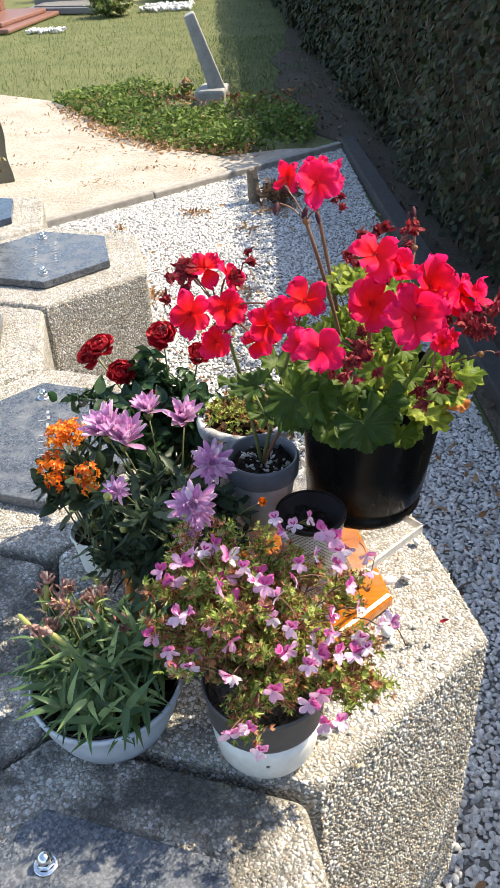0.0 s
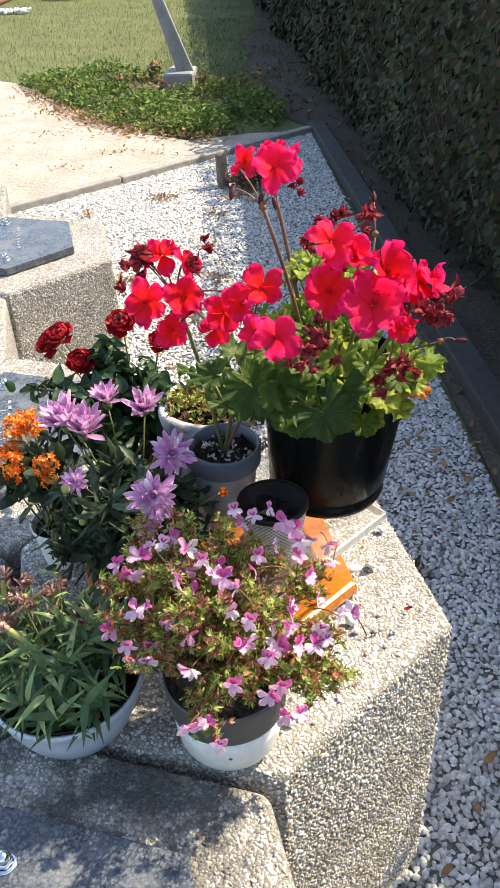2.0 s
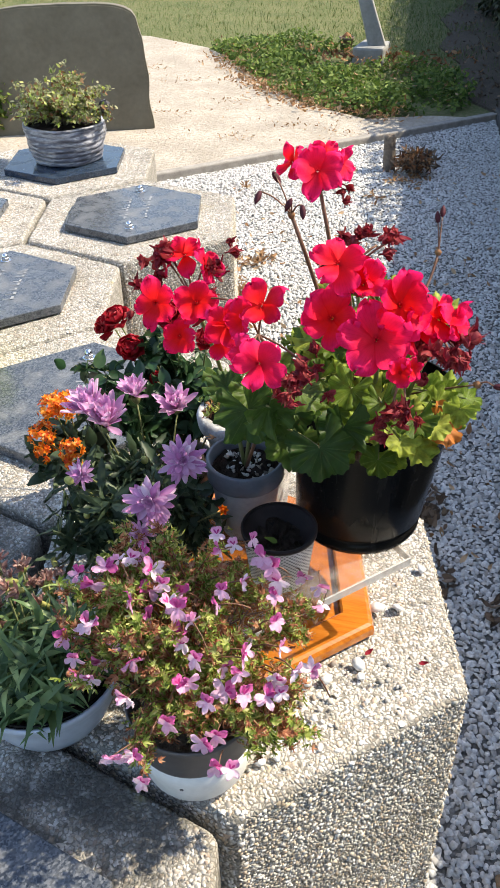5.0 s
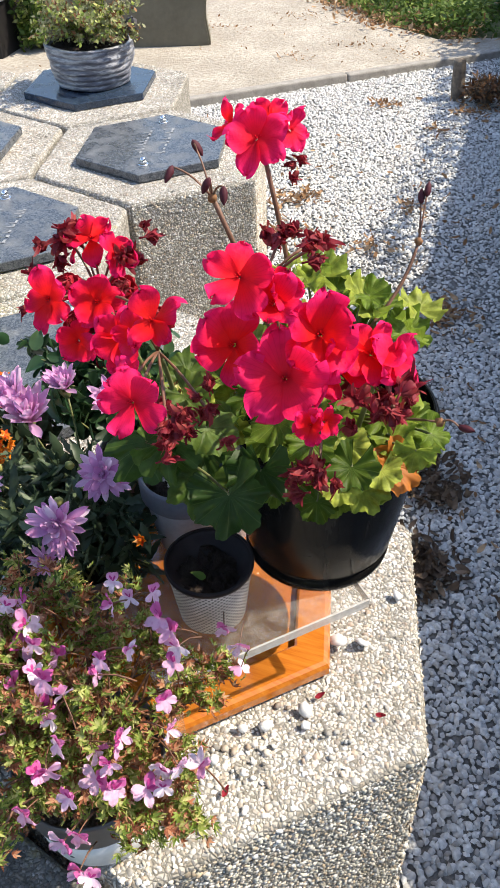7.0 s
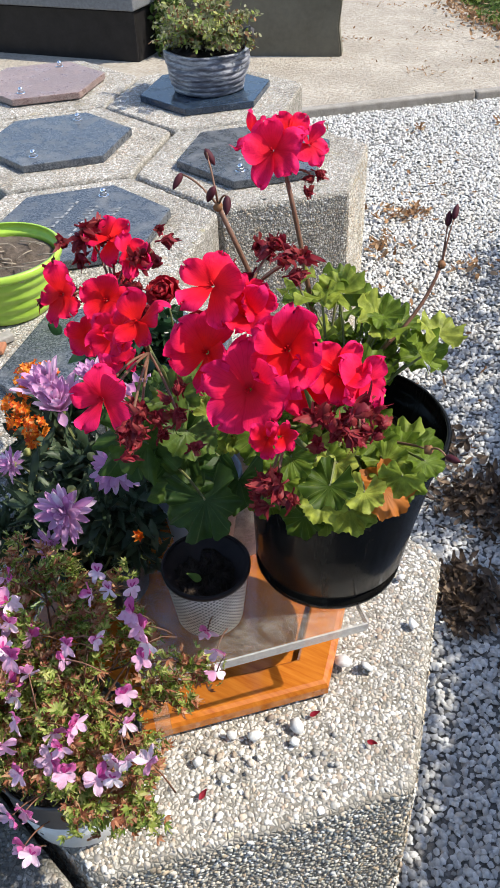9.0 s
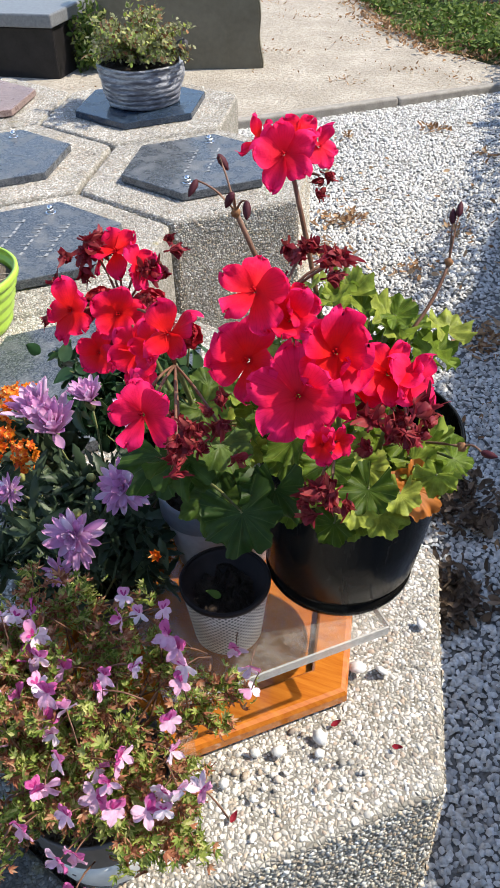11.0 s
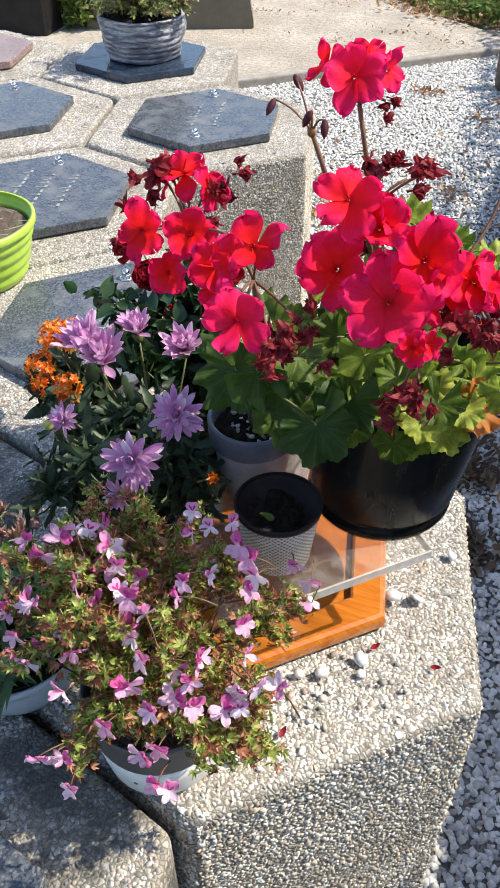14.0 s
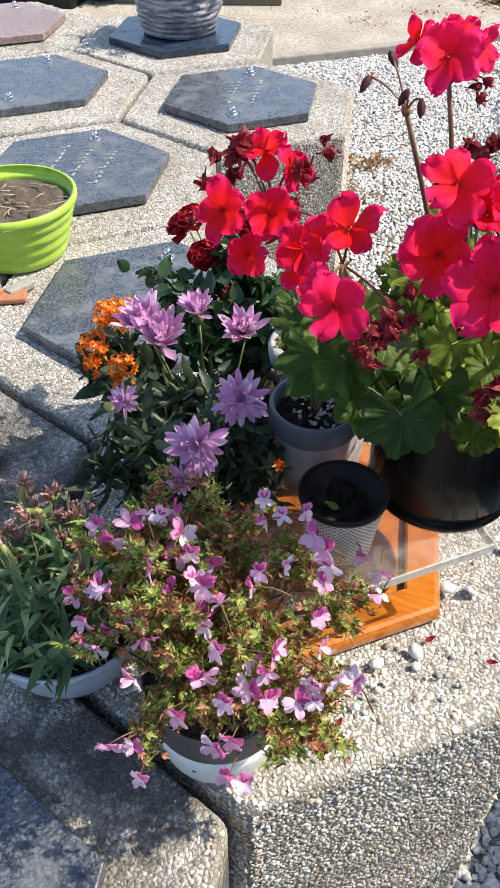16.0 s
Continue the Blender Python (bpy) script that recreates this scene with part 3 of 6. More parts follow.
def inside(poly, p):
    """Which points (n, 2) lie in a polygon."""
    poly = np.asarray(poly)
    ok = np.zeros(len(p), bool)
    j = len(poly) - 1
    for i in range(len(poly)):
        (xi, yi), (xj, yj) = poly[i], poly[j]
        cross = ((yi > p[:, 1]) != (yj > p[:, 1])) & (p[:, 0] < (xj - xi) * (p[:, 1] - yi) / (yj - yi + 1e-12) + xi)
        ok ^= cross
        j = i
    return ok


def spread(x0, x1, y0, y1, step, g, jitter=0.38):
    """Points on a jittered triangular grid."""
    xs, ys = np.arange(x0, x1, step), np.arange(y0, y1, step * 0.866)
    gx, gy = np.meshgrid(xs, ys)
    gx = gx + (np.arange(len(ys)) % 2)[:, None] * step / 2
    p = np.stack([gx.ravel(), gy.ravel()], -1)
    return p + g.uniform(-jitter, jitter, p.shape) * step


# ---- plan ----
TOP, SIDE, ORI = 0.58, 0.32, -15.0
PITCH = SIDE * 3**0.5
U, V60, W60 = dirv(ORI + 90, PITCH), dirv(ORI + 150, PITCH), dirv(ORI + 210, PITCH)
C_F = np.array([0.15, 1.015])
C_D, C_B = C_F + V60, C_F + 2 * V60
C_A, C_C, C_V = C_B + U, C_B + V60, C_B + U + V60
C_E, C_G, C_K = C_C + V60, C_F + W60, C_F - U
C_H, C_J = C_D + W60, C_G - U
KERB_A, KERB_B = np.array([-1.75, 3.80]), np.array([0.50, 5.85])
BOARD_A, BOARD_B = np.array([0.545, 5.93]), np.array([1.135, 0.2])

# ---- ground ----
def sheet(name, outline, z, mat, label, category, cell=0.25, lift=0.0):
    """A flat piece of ground on an outline, with a thin rim going down."""
    bm = slab(outline, z - 0.05, z, 0)
    me = bpy.data.meshes.new(name)
    bm.to_mesh(me)
    bm.free()
    me.materials.append(mat)
    return thing(name, (0, 0, 0), label, category, kind="structure", data=me)


gv = Geo()
gn = 60
span = [(-1 + 2 * i / gn) for i in range(gn + 1)]
gx = [math.copysign(abs(s) ** 3, s) * 400 for s in span]
gv.add([(x, y + 8, -0.012 - 0.01 * math.sin(x * 0.7) * math.cos(y * 0.5)) for y in gx for x in gx], [[j * (gn + 1) + i, j * (gn + 1) + i + 1, (j + 1) * (gn + 1) + i + 1, (j + 1) * (gn + 1) + i] for j in range(gn) for i in range(gn)])
thing("ground", (0, 0, 0), "thin dry turf with bare patches around the graves", "ground", kind="structure", data=gv.mesh("ground", M_TURF))

BED = [tuple(KERB_A + (0.02, -0.02)), tuple(KERB_B), tuple(BOARD_B + (-0.04, -1.2)), (-2.4, -1.0), (-2.9, 2.9)]
sheet("gravel_bed", BED, 0.0, M_GRAVEL_BED, "bed of white marble gravel between the columns", "gravel")
PATH_EDGE = [(-9, 2.5), (-2.9, 2.95), tuple(KERB_A), tuple(KERB_B), (0.1, 5.85), (-0.3, 5.7), (-0.75, 6.0), (-1.2, 6.55), (-1.5, 7.15), (-2.0, 7.8), (-2.7, 8.25), (-4.5, 8.5), (-9, 8.7)]
sheet("sand_path", PATH_EDGE, 0.006, M_SAND, "pale sandy path between the graves", "path")
HUMUS = [tuple(BOARD_B + (0.02, -2.5)), tuple(BOARD_A + (0.02, 0)), (0.34, 6.3), (0.16, 7.0), (0.20, 7.5), (-0.02, 8.2), (0.05, 8.9), (-0.10, 9.6), (0.08, 10.6), (0.02, 11.5), (0.12, 13), (-0.1, 17), (3.0, 17), (3.0, -3.0)]
sheet("hedge_soil", HUMUS, 0.002, M_BARE, "dark bare soil along the foot of the hedge", "soil")


def beam(name, a, b, w, h, z0, mat, label, category, pieces=1):
    a, b = np.asarray(a), np.asarray(b)
    d = (b - a) / np.linalg.norm(b - a)
    n = np.array([-d[1], d[0]]) * w / 2
    ob = thing(name, (*a, 0), label, category, kind="structure")
    cuts = np.linspace(0, 1, pieces + 1)
    for k in range(pieces):
        p, q = a + (b - a) * cuts[k] + d * 0.004, a + (b - a) * cuts[k + 1] - d * 0.004
        off = np.array([-d[1], d[0]]) * rng.normal(0, 0.004)
        part("edging_piece", slab([tuple(p + n + off), tuple(p - n + off), tuple(q - n), tuple(q + n)], z0, z0 + h + rng.normal(0, 0.003), 0.008), mat, ob)
    return ob


beam("kerb_path", KERB_A, KERB_B, 0.055, 0.085, -0.04, M_KERB, "weathered grey concrete edging along the sandy path", "kerb", 2)
beam("kerb_hedge", BOARD_A, BOARD_B, 0.10, 0.10, -0.04, M_BOARD, "dark weathered board edging beside the hedge", "kerb", 2)

# white gravel
g = np.random.default_rng(11)
gp = spread(-2.2, 1.15, 0.2, 6.0, 0.0128, g)
gp = np.concatenate([gp, spread(0.15, 1.15, 0.2, 2.6, 0.0200, g)])
gp = gp[inside(BED, gp)]
for c in (C_F, C_D, C_B, C_A, C_C, C_V, C_E, C_G, C_K, C_H, C_J):
    gp = gp[~inside(hexagon(c, 0.30, ORI), gp)]
gap = np.sin(gp[:, 0] * 3.1 + 1) * np.sin(gp[:, 1] * 2.7) + g.normal(0, 0.5, len(gp)) > 1.25
gp = gp[~gap]
left = gp[:, 0] < (gp[:, 1] - 2.0) * -0.3 - 0.75
gp = gp[~left]
gz = g.uniform(0.000, 0.008, len(gp))
gsize = g.uniform(0.0050, 0.0088, len(gp)) * np.where(g.random(len(gp)) < 0.12, 1.3, 1)
v, f = stones(np.column_stack([gp, gz]), gsize, None, (0.45, 0.8), 3, 0.17, (DOME_V, DOME_F))
thing("gravel", (0, 0, 0), "loose white marble gravel stones around the columns", "gravel", kind="stuff", data=bulk("gravel", v, f, M_GRAVEL))


# ---- columns of the columbarium ----
RIM = SIDE - 0.006


def column_mesh(mat):
    bm = bmesh.new()
    outline = hexagon((0, 0), RIM, ORI)
    bottom = [bm.verts.new((x, y, -0.05)) for x, y in outline]
    face = bm.faces.new(bottom)
    top = bmesh.ops.extrude_face_region(bm, geom=[face])["geom"]
    bmesh.ops.translate(bm, vec=(0, 0, TOP + 0.05), verts=[e for e in top if isinstance(e, bmesh.types.BMVert)])
    bmesh.ops.recalc_face_normals(bm, faces=bm.faces)
    upright = [e for e in bm.edges if abs(e.verts[0].co.z - e.verts[1].co.z) > 0.1]
    bmesh.ops.bevel(bm, geom=upright, offset=0.011, segments=4, affect="EDGES", profile=0.5)
    rim = [e for e in bm.edges if min(v.co.z for v in e.verts) > TOP - 0.001]
    bmesh.ops.bevel(bm, geom=rim, offset=0.010, segments=3, affect="EDGES", profile=0.5)
    me = bpy.data.meshes.new("column_body")
    bm.to_mesh(me)
    bm.free()
    me.polygons.foreach_set("use_smooth", [q.area < 0.01 for q in me.polygons])
    me.materials.append(mat)
    return me


def grain_top(step, seed, size, form=None):
    g = np.random.default_rng(seed)
    p = spread(-0.34, 0.34, -0.34, 0.34, step, g, 0.45)
    p = p[inside(hexagon((0, 0), RIM - 0.006, ORI), p) & (np.hypot(p[:, 0], p[:, 1]) < RIM - 0.011)]
    return stones(np.column_stack([p, np.full(len(p), TOP - 0.0004)]), g.uniform(*size, len(p)) * np.where(g.random(len(p)) < 0.18, 1.5, 1.0), None, (0.30, 0.62), seed, 0.17, form or (DOME_V, DOME_F))


def grain_side(k, step, seed, size):
    """Pebbles on the k-th side face."""
    g = np.random.default_rng(seed + k)
    a, b2 = dirv(ORI + 60 * k, RIM), dirv(ORI + 60 * k + 60, RIM)
    n = dirv(ORI + 60 * k + 30)
    p = spread(0.004, RIM - 0.004, 0.0, TOP - 0.006, step, g)
    d = (b2 - a) / RIM
    q = np.column_stack([a[0] + d[0] * p[:, 0], a[1] + d[1] * p[:, 0], p[:, 1]])
    nn = np.repeat([[n[0], n[1], 0.0]], len(q), 0)
    return stones(q - nn * 0.0003, g.uniform(*size, len(q)) * np.where(g.random(len(q)) < 0.14, 1.45, 1.0), nn, (0.45, 0.80), seed + k, 0.15, (DOME_V, DOME_F))


COLUMN, COLUMN_OLD = column_mesh(M_AGG), column_mesh(M_AGG_OLD)


FINE, COARSE = (0.0017, 0.0031), (0.0019, 0.0033)
ROUND = (ROUND_V, ROUND_F)
TOP_GRAIN = [bulk("pebble_facing", *grain_top(0.0060, 30 + k, (0.0021, 0.0035)), M_PEB) for k in range(2)]
FRONT_GRAIN = bulk("pebble_facing", *grain_top(0.0052, 34, FINE, ROUND), M_PEB_FRONT)


OLD_GRAIN = bulk("pebble_facing", *grain_top(0.0052, 32, FINE, ROUND), M_PEB_OLD)


def column(c, near=0, sides=(), dz=0.0, turn=0.0, old=False, broad=1.0):
    ob = thing("columbarium_column", (*c, dz), "hexagonal washed-pebble concrete columbarium column standing in gravel", "column", "columns of the columbarium", turn=turn)
    W[ob] = W[ob] @ Matrix.Diagonal((broad, broad, 1.0, 1.0))
    ob.matrix_basis = W[ob]
    part("body", COLUMN_OLD if old else COLUMN, M_AGG, ob, local=True)
    if near:
        part("top_facing", OLD_GRAIN if old else FRONT_GRAIN if near == 3 else TOP_GRAIN[near - 1], M_PEB, ob, local=True)["kind"] = "stuff"
    for k in sides:
        part("side_facing", bulk("side_facing", *grain_side(k, 0.0054, 50 + 7 * k, COARSE), M_PEB_SIDE), M_PEB_SIDE, ob, local=True)["kind"] = "stuff"
    return ob


column(C_F + (0.013, 0.014), 3, (4, 5, 0), broad=1.022)
column(C_K + (0.002, 0.006), 2, (), -0.003, 60, True)
column(C_D, 2, (), 0.001, -120)
column(C_G, 1, (), -0.004, 120, True)
column(C_B, 1, (), -0.002, 180)
column(C_A, 2, (4, 5, 0), 0.0)
column(C_C, 2, (), 0.002, 60)
column(C_V, 1, (), 0.001, -60)
column(C_E, 2, (), -0.002, 120)
column(C_H, 1, (), 0.0, 60)
column(C_J, 0, (), -0.003, 0)


def bolt(parent, x, y, z):
    b2 = part("bolt", Geo().add(*lathe([(0.0125, 0.0), (0.0125, 0.0016), (0.0118, 0.0022), (0.0088, 0.0024)], 24), pose(x, y, z)), M_CHROME, parent, "polished steel washer and dome nut")
    part("hex_nut", Geo().add(*lathe([(0.0088, 0.0024), (0.0092, 0.0034), (0.0092, 0.0088), (0.0084, 0.0096)], 6), pose(x, y, z)).mesh("hex_nut", M_CHROME, False), M_CHROME, b2)
    part("dome", Geo().add(*lathe([(0.0076, 0.0094), (0.0074, 0.0125), (0.006, 0.0160), (0.0035, 0.0182), (0.0005, 0.0188)], 20), pose(x, y, z)), M_CHROME, b2)


PLATE = 0.205


def plaque(c, mat, label, bolts=(1, 1), lines=0, seed=0, turn=0.0):
    z0, z1 = TOP + 0.003, TOP + 0.023
    ob = thing("plaque", (*c, z0), label, "memorial plaque", "memorial plaques on the columns")
    part("slab", slab(hexagon(c, PLATE, ORI + turn), z0, z1, 0.0018, 2), mat, ob)
    axis, side = dirv(ORI + 120), dirv(ORI + 30)
    for on, s in zip(bolts, (-1, 1)):
        if on:
            bolt(ob, *(np.asarray(c) + axis * 0.141 * s), z1)
    g = np.random.default_rng(seed)
    for k in range(lines):
        off = (k - (lines - 1) / 2) * 0.055
        x = -0.085 + g.uniform(0, 0.02)
        while x < 0.085:
            w = g.uniform(0.008, 0.018)
            p = np.asarray(c) + side * off + axis * (x + w / 2)
            u2, v2 = axis * w * 0.45, side * g.uniform(0.008, 0.012)
            part("engraved_mark", slab([tuple(p + u2 + v2), tuple(p - u2 + v2), tuple(p - u2 + v2 * 0.45), tuple(p + u2 + v2 * 0.45)], z1 - 0.002, z1 + 0.0006, 0), M_INK, ob)
            if g.random() < 0.6:
                part("engraved_mark", slab([tuple(p - u2 - v2), tuple(p - u2 * 0.6 - v2), tuple(p - u2 * 0.6 + v2), tuple(p - u2 + v2)], z1 - 0.002, z1 + 0.0006, 0), M_INK, ob)
            x += w + g.uniform(0.002, 0.012)
    return ob


plaque(C_A, M_GREY_GRANITE, "dark grey granite hexagonal plaque with two steel dome nuts", (1, 1), 2, 1)
plaque(C_B, M_GREY_GRANITE, "dark grey engraved granite plaque partly under a green pot", (0, 1), 3, 2)
plaque(C_C, M_GREY_GRANITE, "dark blue-grey granite hexagonal plaque with two steel nuts", (1, 1), 0, 3)
plaque(C_D, M_GREY_GRANITE, "dusty grey granite hexagonal plaque beside the flower pots", (0, 1), 1, 4)
plaque(C_E, M_ROSE_GRANITE, "brownish pink granite hexagonal plaque with two steel nuts", (1, 1), 0, 5)
plaque(C_V, M_BLACK_GRANITE_SKY, "polished black granite plaque under a striped planter", (0, 0), 0, 6)
plaque(C_K, M_GREY_GRANITE, "dusty grey granite plaque in the shadow of the flowers", (0, 1), 0, 7)
plaque(C_G, M_GREY_GRANITE, "grey granite hexagonal plaque behind the dianthus bowl", (0, 0), 0, 8)

# the wooden plaque on the planted column: frame and sunk panel
wz = TOP + 0.003
C_W = np.array([0.152, 1.052])
wood = thing("wooden_plaque", (*C_W, wz), "orange varnished hexagonal wooden plaque under the acrylic stand", "wooden plaque")
wf = Geo()
ring = [(0.203, 0.0), (0.206, 0.004), (0.206, 0.015), (0.203, 0.020), (0.198, 0.022), (0.163, 0.022), (0.160, 0.020), (0.158, 0.011), (0.0, 0.011)]
wf.add([(*(C_W + dirv(ORI + 60 * k, r)), wz + z) for r, z in ring for k in range(6)], [[i * 6 + k, i * 6 + (k + 1) % 6, (i + 1) * 6 + (k + 1) % 6, (i + 1) * 6 + k] for i in range(7) for k in range(6)])
part("frame", wf.mesh("frame", M_WOOD, False), M_WOOD, wood)
part("sunk_panel", slab(hexagon(C_W, 0.1585, ORI), wz, wz + 0.011, 0.001), M_WOOD, wood, "darker sunk centre panel")

# clear stand
S0, SA, SB = np.array([0.383, 1.012]), dirv(226), dirv(136)
stand = thing("acrylic_stand", (*S0, TOP), "scratched clear acrylic stand carrying three flower pots", "display stand")
SH0, SH1 = 0.706, 0.717
tray = [S0, S0 + SA * 0.228, S0 + SA * 0.228 + SB * 0.215, S0 + SB * 0.215]
part("sheet", slab([tuple(p) for p in tray], SH0, SH1, 0.0012), M_ACRYLIC, stand)
for name_, p_, q_ in (("front_edge", tray[0], tray[1]), ("side_edge", tray[3], tray[0])):
    n_ = np.array([q_[1] - p_[1], p_[0] - q_[0]])
    n_ = n_ / np.linalg.norm(n_)
    if np.dot(n_, (tray[0] + tray[1]) / 2 - (tray[2] + tray[3]) / 2) < 0 and name_ == "front_edge":
        n_ = -n_
    if name_ == "side_edge" and np.dot(n_, -SA) < 0:
        n_ = -n_
    part(name_, slab([tuple(p_), tuple(q_), tuple(q_ + n_ * 0.0022), tuple(p_ + n_ * 0.0022)], SH0, SH1, 0.0004), M_SAWN, stand, "sawn edge of the sheet")
for da, db in ((0.214, 0.010), (0.214, 0.200), (0.016, 0.200)):
    p = S0 + SA * da + SB * db
    hw = 0.008
    r_w = np.linalg.norm(p - C_W)
    z_foot = TOP + 0.003 if r_w > 0.19 else wz + (0.0225 if r_w > 0.15 else 0.0115)
    part("leg", slab([tuple(p + SA * hw + SB * hw), tuple(p - SA * hw + SB * hw), tuple(p - SA * hw - SB * hw), tuple(p + SA * hw - SB * hw)], z_foot, SH0 - 0.0005, 0.001), M_ACRYLIC, stand)


# ---- pots ----
def at_base(c, z):
    return pose(c[0], c[1], z)


def pot_part(ob, name, profile, mat, c, z, label="", n=48, wobble=0.0):
    return part(name, Geo().add(*lathe(profile, n, True, wobble), at_base(c, z)), mat, ob, label)


def soil_part(ob, r, h, c, z, mat=None, seed=0, rough=0.004):
    return part("soil", Geo().add(*disc_soil(r, h, seed, rough=rough), at_base(c, z)), mat or M_SOIL, ob)


# ---- geranium ----
def geranium_leaf(seed):
    g = np.random.default_rng(seed)
    v, f = [(0, 0, 0)], []
    n, rings = 84, 5
    for i in range(1, rings + 1):
        u = i / rings
        for k in range(n + 1):
            a = radians(22) + (2 * math.pi - radians(44)) * k / n
            lobe = 1 + (0.085 * math.cos(7 * a + seed) + 0.03 * math.cos(28 * a + seed) + 0.03 * math.cos(3 * a + 2 * seed)) * u**2
            r = 0.5 * u * lobe
            z = 0.035 * u * u * math.cos(7 * a + seed) + 0.10 * u**4 * math.cos(9 * a + 2 * seed) + 0.05 * u**3 * math.cos(5 * a + seed) + 0.02 * u**3 * math.cos(21 * a) + 0.24 * u * u + 0.06 * u * math.sin(2 * a + seed) + 0.03 * u * math.sin(3 * a + seed) - 0.12 * u**4 + g.normal() * 0.005
            v.append((r * math.cos(a), r * math.sin(a), z))
    m = n + 1
    for k in range(n):
        f.append([0, 1 + k, 2 + k])
    for i in range(rings - 1):
        for k in range(n):
            a = 1 + i * m + k
            f.append([a, a + m, a + m + 1, a + 1])
    return Geo().add(v, f).mesh("leaf", M_GER_LEAF)


GER_LEAVES = [geranium_leaf(s) for s in range(6)]


def geranium_flower(seed, extra=0.0):
    geo = Geo()
    g = np.random.default_rng(seed)
    for k in range(5):
        upper = k in (1, 2)
        wide = (g.uniform(0.36, 0.44) if upper else g.uniform(0.43, 0.53)) + extra
        geo.add(*petal(0.5 * g.uniform(0.88, 1.08), wide, -0.08 + g.normal() * 0.14, 0.05 + g.normal() * 0.12, 0.95, 9, 8, 0.12, 0.20, seed * 9 + k, True), pose(0.02, 0, 0.014 * (k % 3), 0, 0, 0) @ pose(0, 0, 0, 6 + g.normal() * 16, -18 + g.normal() * 15, 0))
        geo.v[-1] = geo.v[-1] @ np.array(pose(0, 0, 0, 0, 0, 72 * k + g.normal() * 5).to_3x3()).T
    for k in range(4):
        geo.add(*tube([(0, 0, 0), (0.03 * math.cos(k * 1.6), 0.03 * math.sin(k * 1.6), 0.10)], 0.008, 0.012, 4))
    return geo.mesh("flower", M_RED_PETAL)


GER_FLOWERS = [geranium_flower(s) for s in range(7)]
FULL_FLOWERS = [geranium_flower(s, 0.05) for s in (11, 12, 13)]


def dead_flower(seed):
    geo = Geo()
    g = np.random.default_rng(seed)
    for k in range(11):
        geo.add(*petal(0.38 * g.uniform(0.7, 1.15), 0.34, 0.6 + g.normal() * 0.4, 0.7, 0.9, 6, 4, 0.1, 0.40, seed * 5 + k, True), pose(0, 0, 0, 0, -58 + g.normal() * 32, 33 * k + g.normal() * 15))
    geo.add(*tube([(0, 0, -0.25), (0, 0, 0.02), (0.02, 0, 0.4)], 0.045, 0.02, 5))
    return geo.mesh("withered_flower", M_DEAD_PETAL)


DEAD = [dead_flower(s) for s in range(5)]


def stem(ob, a, b, r=0.0022, sag=0.0, side=(0, 0, 0), mat=None, name="stem"):
    part(name, Geo().add(*tube(arc(a, b, sag, 7, side), r, r * 0.75, 7)), mat or M_STEM, ob)


def bloom_head(ob, hub, flowers, wilted=(), root=None, seed=0, mat=None, name="flower_head"):
    """Open flowers and clusters of withered ones on stalks from one hub. flowers: (place, way, size); wilted: (place, count, size, spread)."""
    g = np.random.default_rng(seed)
    stalks = Geo()
    for p, way, s in flowers:
        q = Vector(p) - Vector(way).normalized() * s * 0.12
        stalks.add(*tube(arc(hub, q, 0.004, 5), 0.0010, 0.0012, 6))
    for p, n, s, r in wilted:
        stalks.add(*tube(arc(hub, p, 0.004, 5), 0.0010, 0.0011, 6))
    head = part(name, stalks, M_RED_STEM, ob, "red flower head on thin reddish stalks")
    head["kind"] = "stuff"
    for k, (p, way, s) in enumerate(flowers):
        part("flower", FULL_FLOWERS[k % 3] if s > 0.0535 else GER_FLOWERS[(seed + 3 * k) % 7], M_RED_PETAL, head, at=aim(way, p, g.uniform(0, 360), s * 0.95))
    for p, n, s, r in wilted:
        for k in range(n):
            way = Vector(g.normal(0, 0.8, 3)) + Vector((0, -0.1, 0.15))
            part("withered_flower", DEAD[k % 5], M_DEAD_PETAL, head, at=aim(way, Vector(p) + Vector(g.normal(0, r, 3)), g.uniform(0, 360), s * g.uniform(0.6, 1.0)))
    if root:
        stem(ob, root, hub, 0.0027, 0.0, (0.0, 0.012, 0.008), mat)


def leaves_round(ob, places, seed, base, size=(0.045, 0.07), mesh_list=None, mat=None, name="leaf", up=0.8, look_way=(0.1, -0.6, 0.5)):
    """Leaves at places, each on its own stalk from base."""
    g = np.random.default_rng(seed)
    stalks = Geo()
    for p in places:
        p = Vector(p)
        out = p - Vector(base)
        way = (Vector((out.x, out.y, 0)).normalized() * 0.55 + Vector((0, 0, up)) + Vector(look_way) * 0.5 + Vector(g.normal(0, 0.3, 3))).normalized()
        spin = math.degrees(math.atan2(-out.y, -out.x)) + g.normal() * 40
        part(name, (mesh_list or GER_LEAVES)[int(g.integers(0, 6))], mat or M_GER_LEAF, ob, at=aim(way, p, spin, g.uniform(*size)))
        stalks.add(*tube(arc((base[0] + g.normal() * 0.012, base[1] + g.normal() * 0.012, base[2] + 0.02), p, 0.012, 4), 0.0014, 0.0011, 5))
    part("stalk_tangle", stalks, M_STEM, ob)["kind"] = "stuff"


# large black pot, pressed a little out of true
C_BP, Z_BP = (0.310, 1.073), SH1 + 0.0005
geranium = thing("potted_geranium", (*C_BP, Z_BP), "red geranium with withered blooms in a glossy black plastic pot", "potted plant")
LEANING = pose(*C_BP, Z_BP) @ Matrix(((1, 0, 0.06, 0), (0, 1, 0.03, 0), (0, 0, 1, 0), (0, 0, 0, 1)))
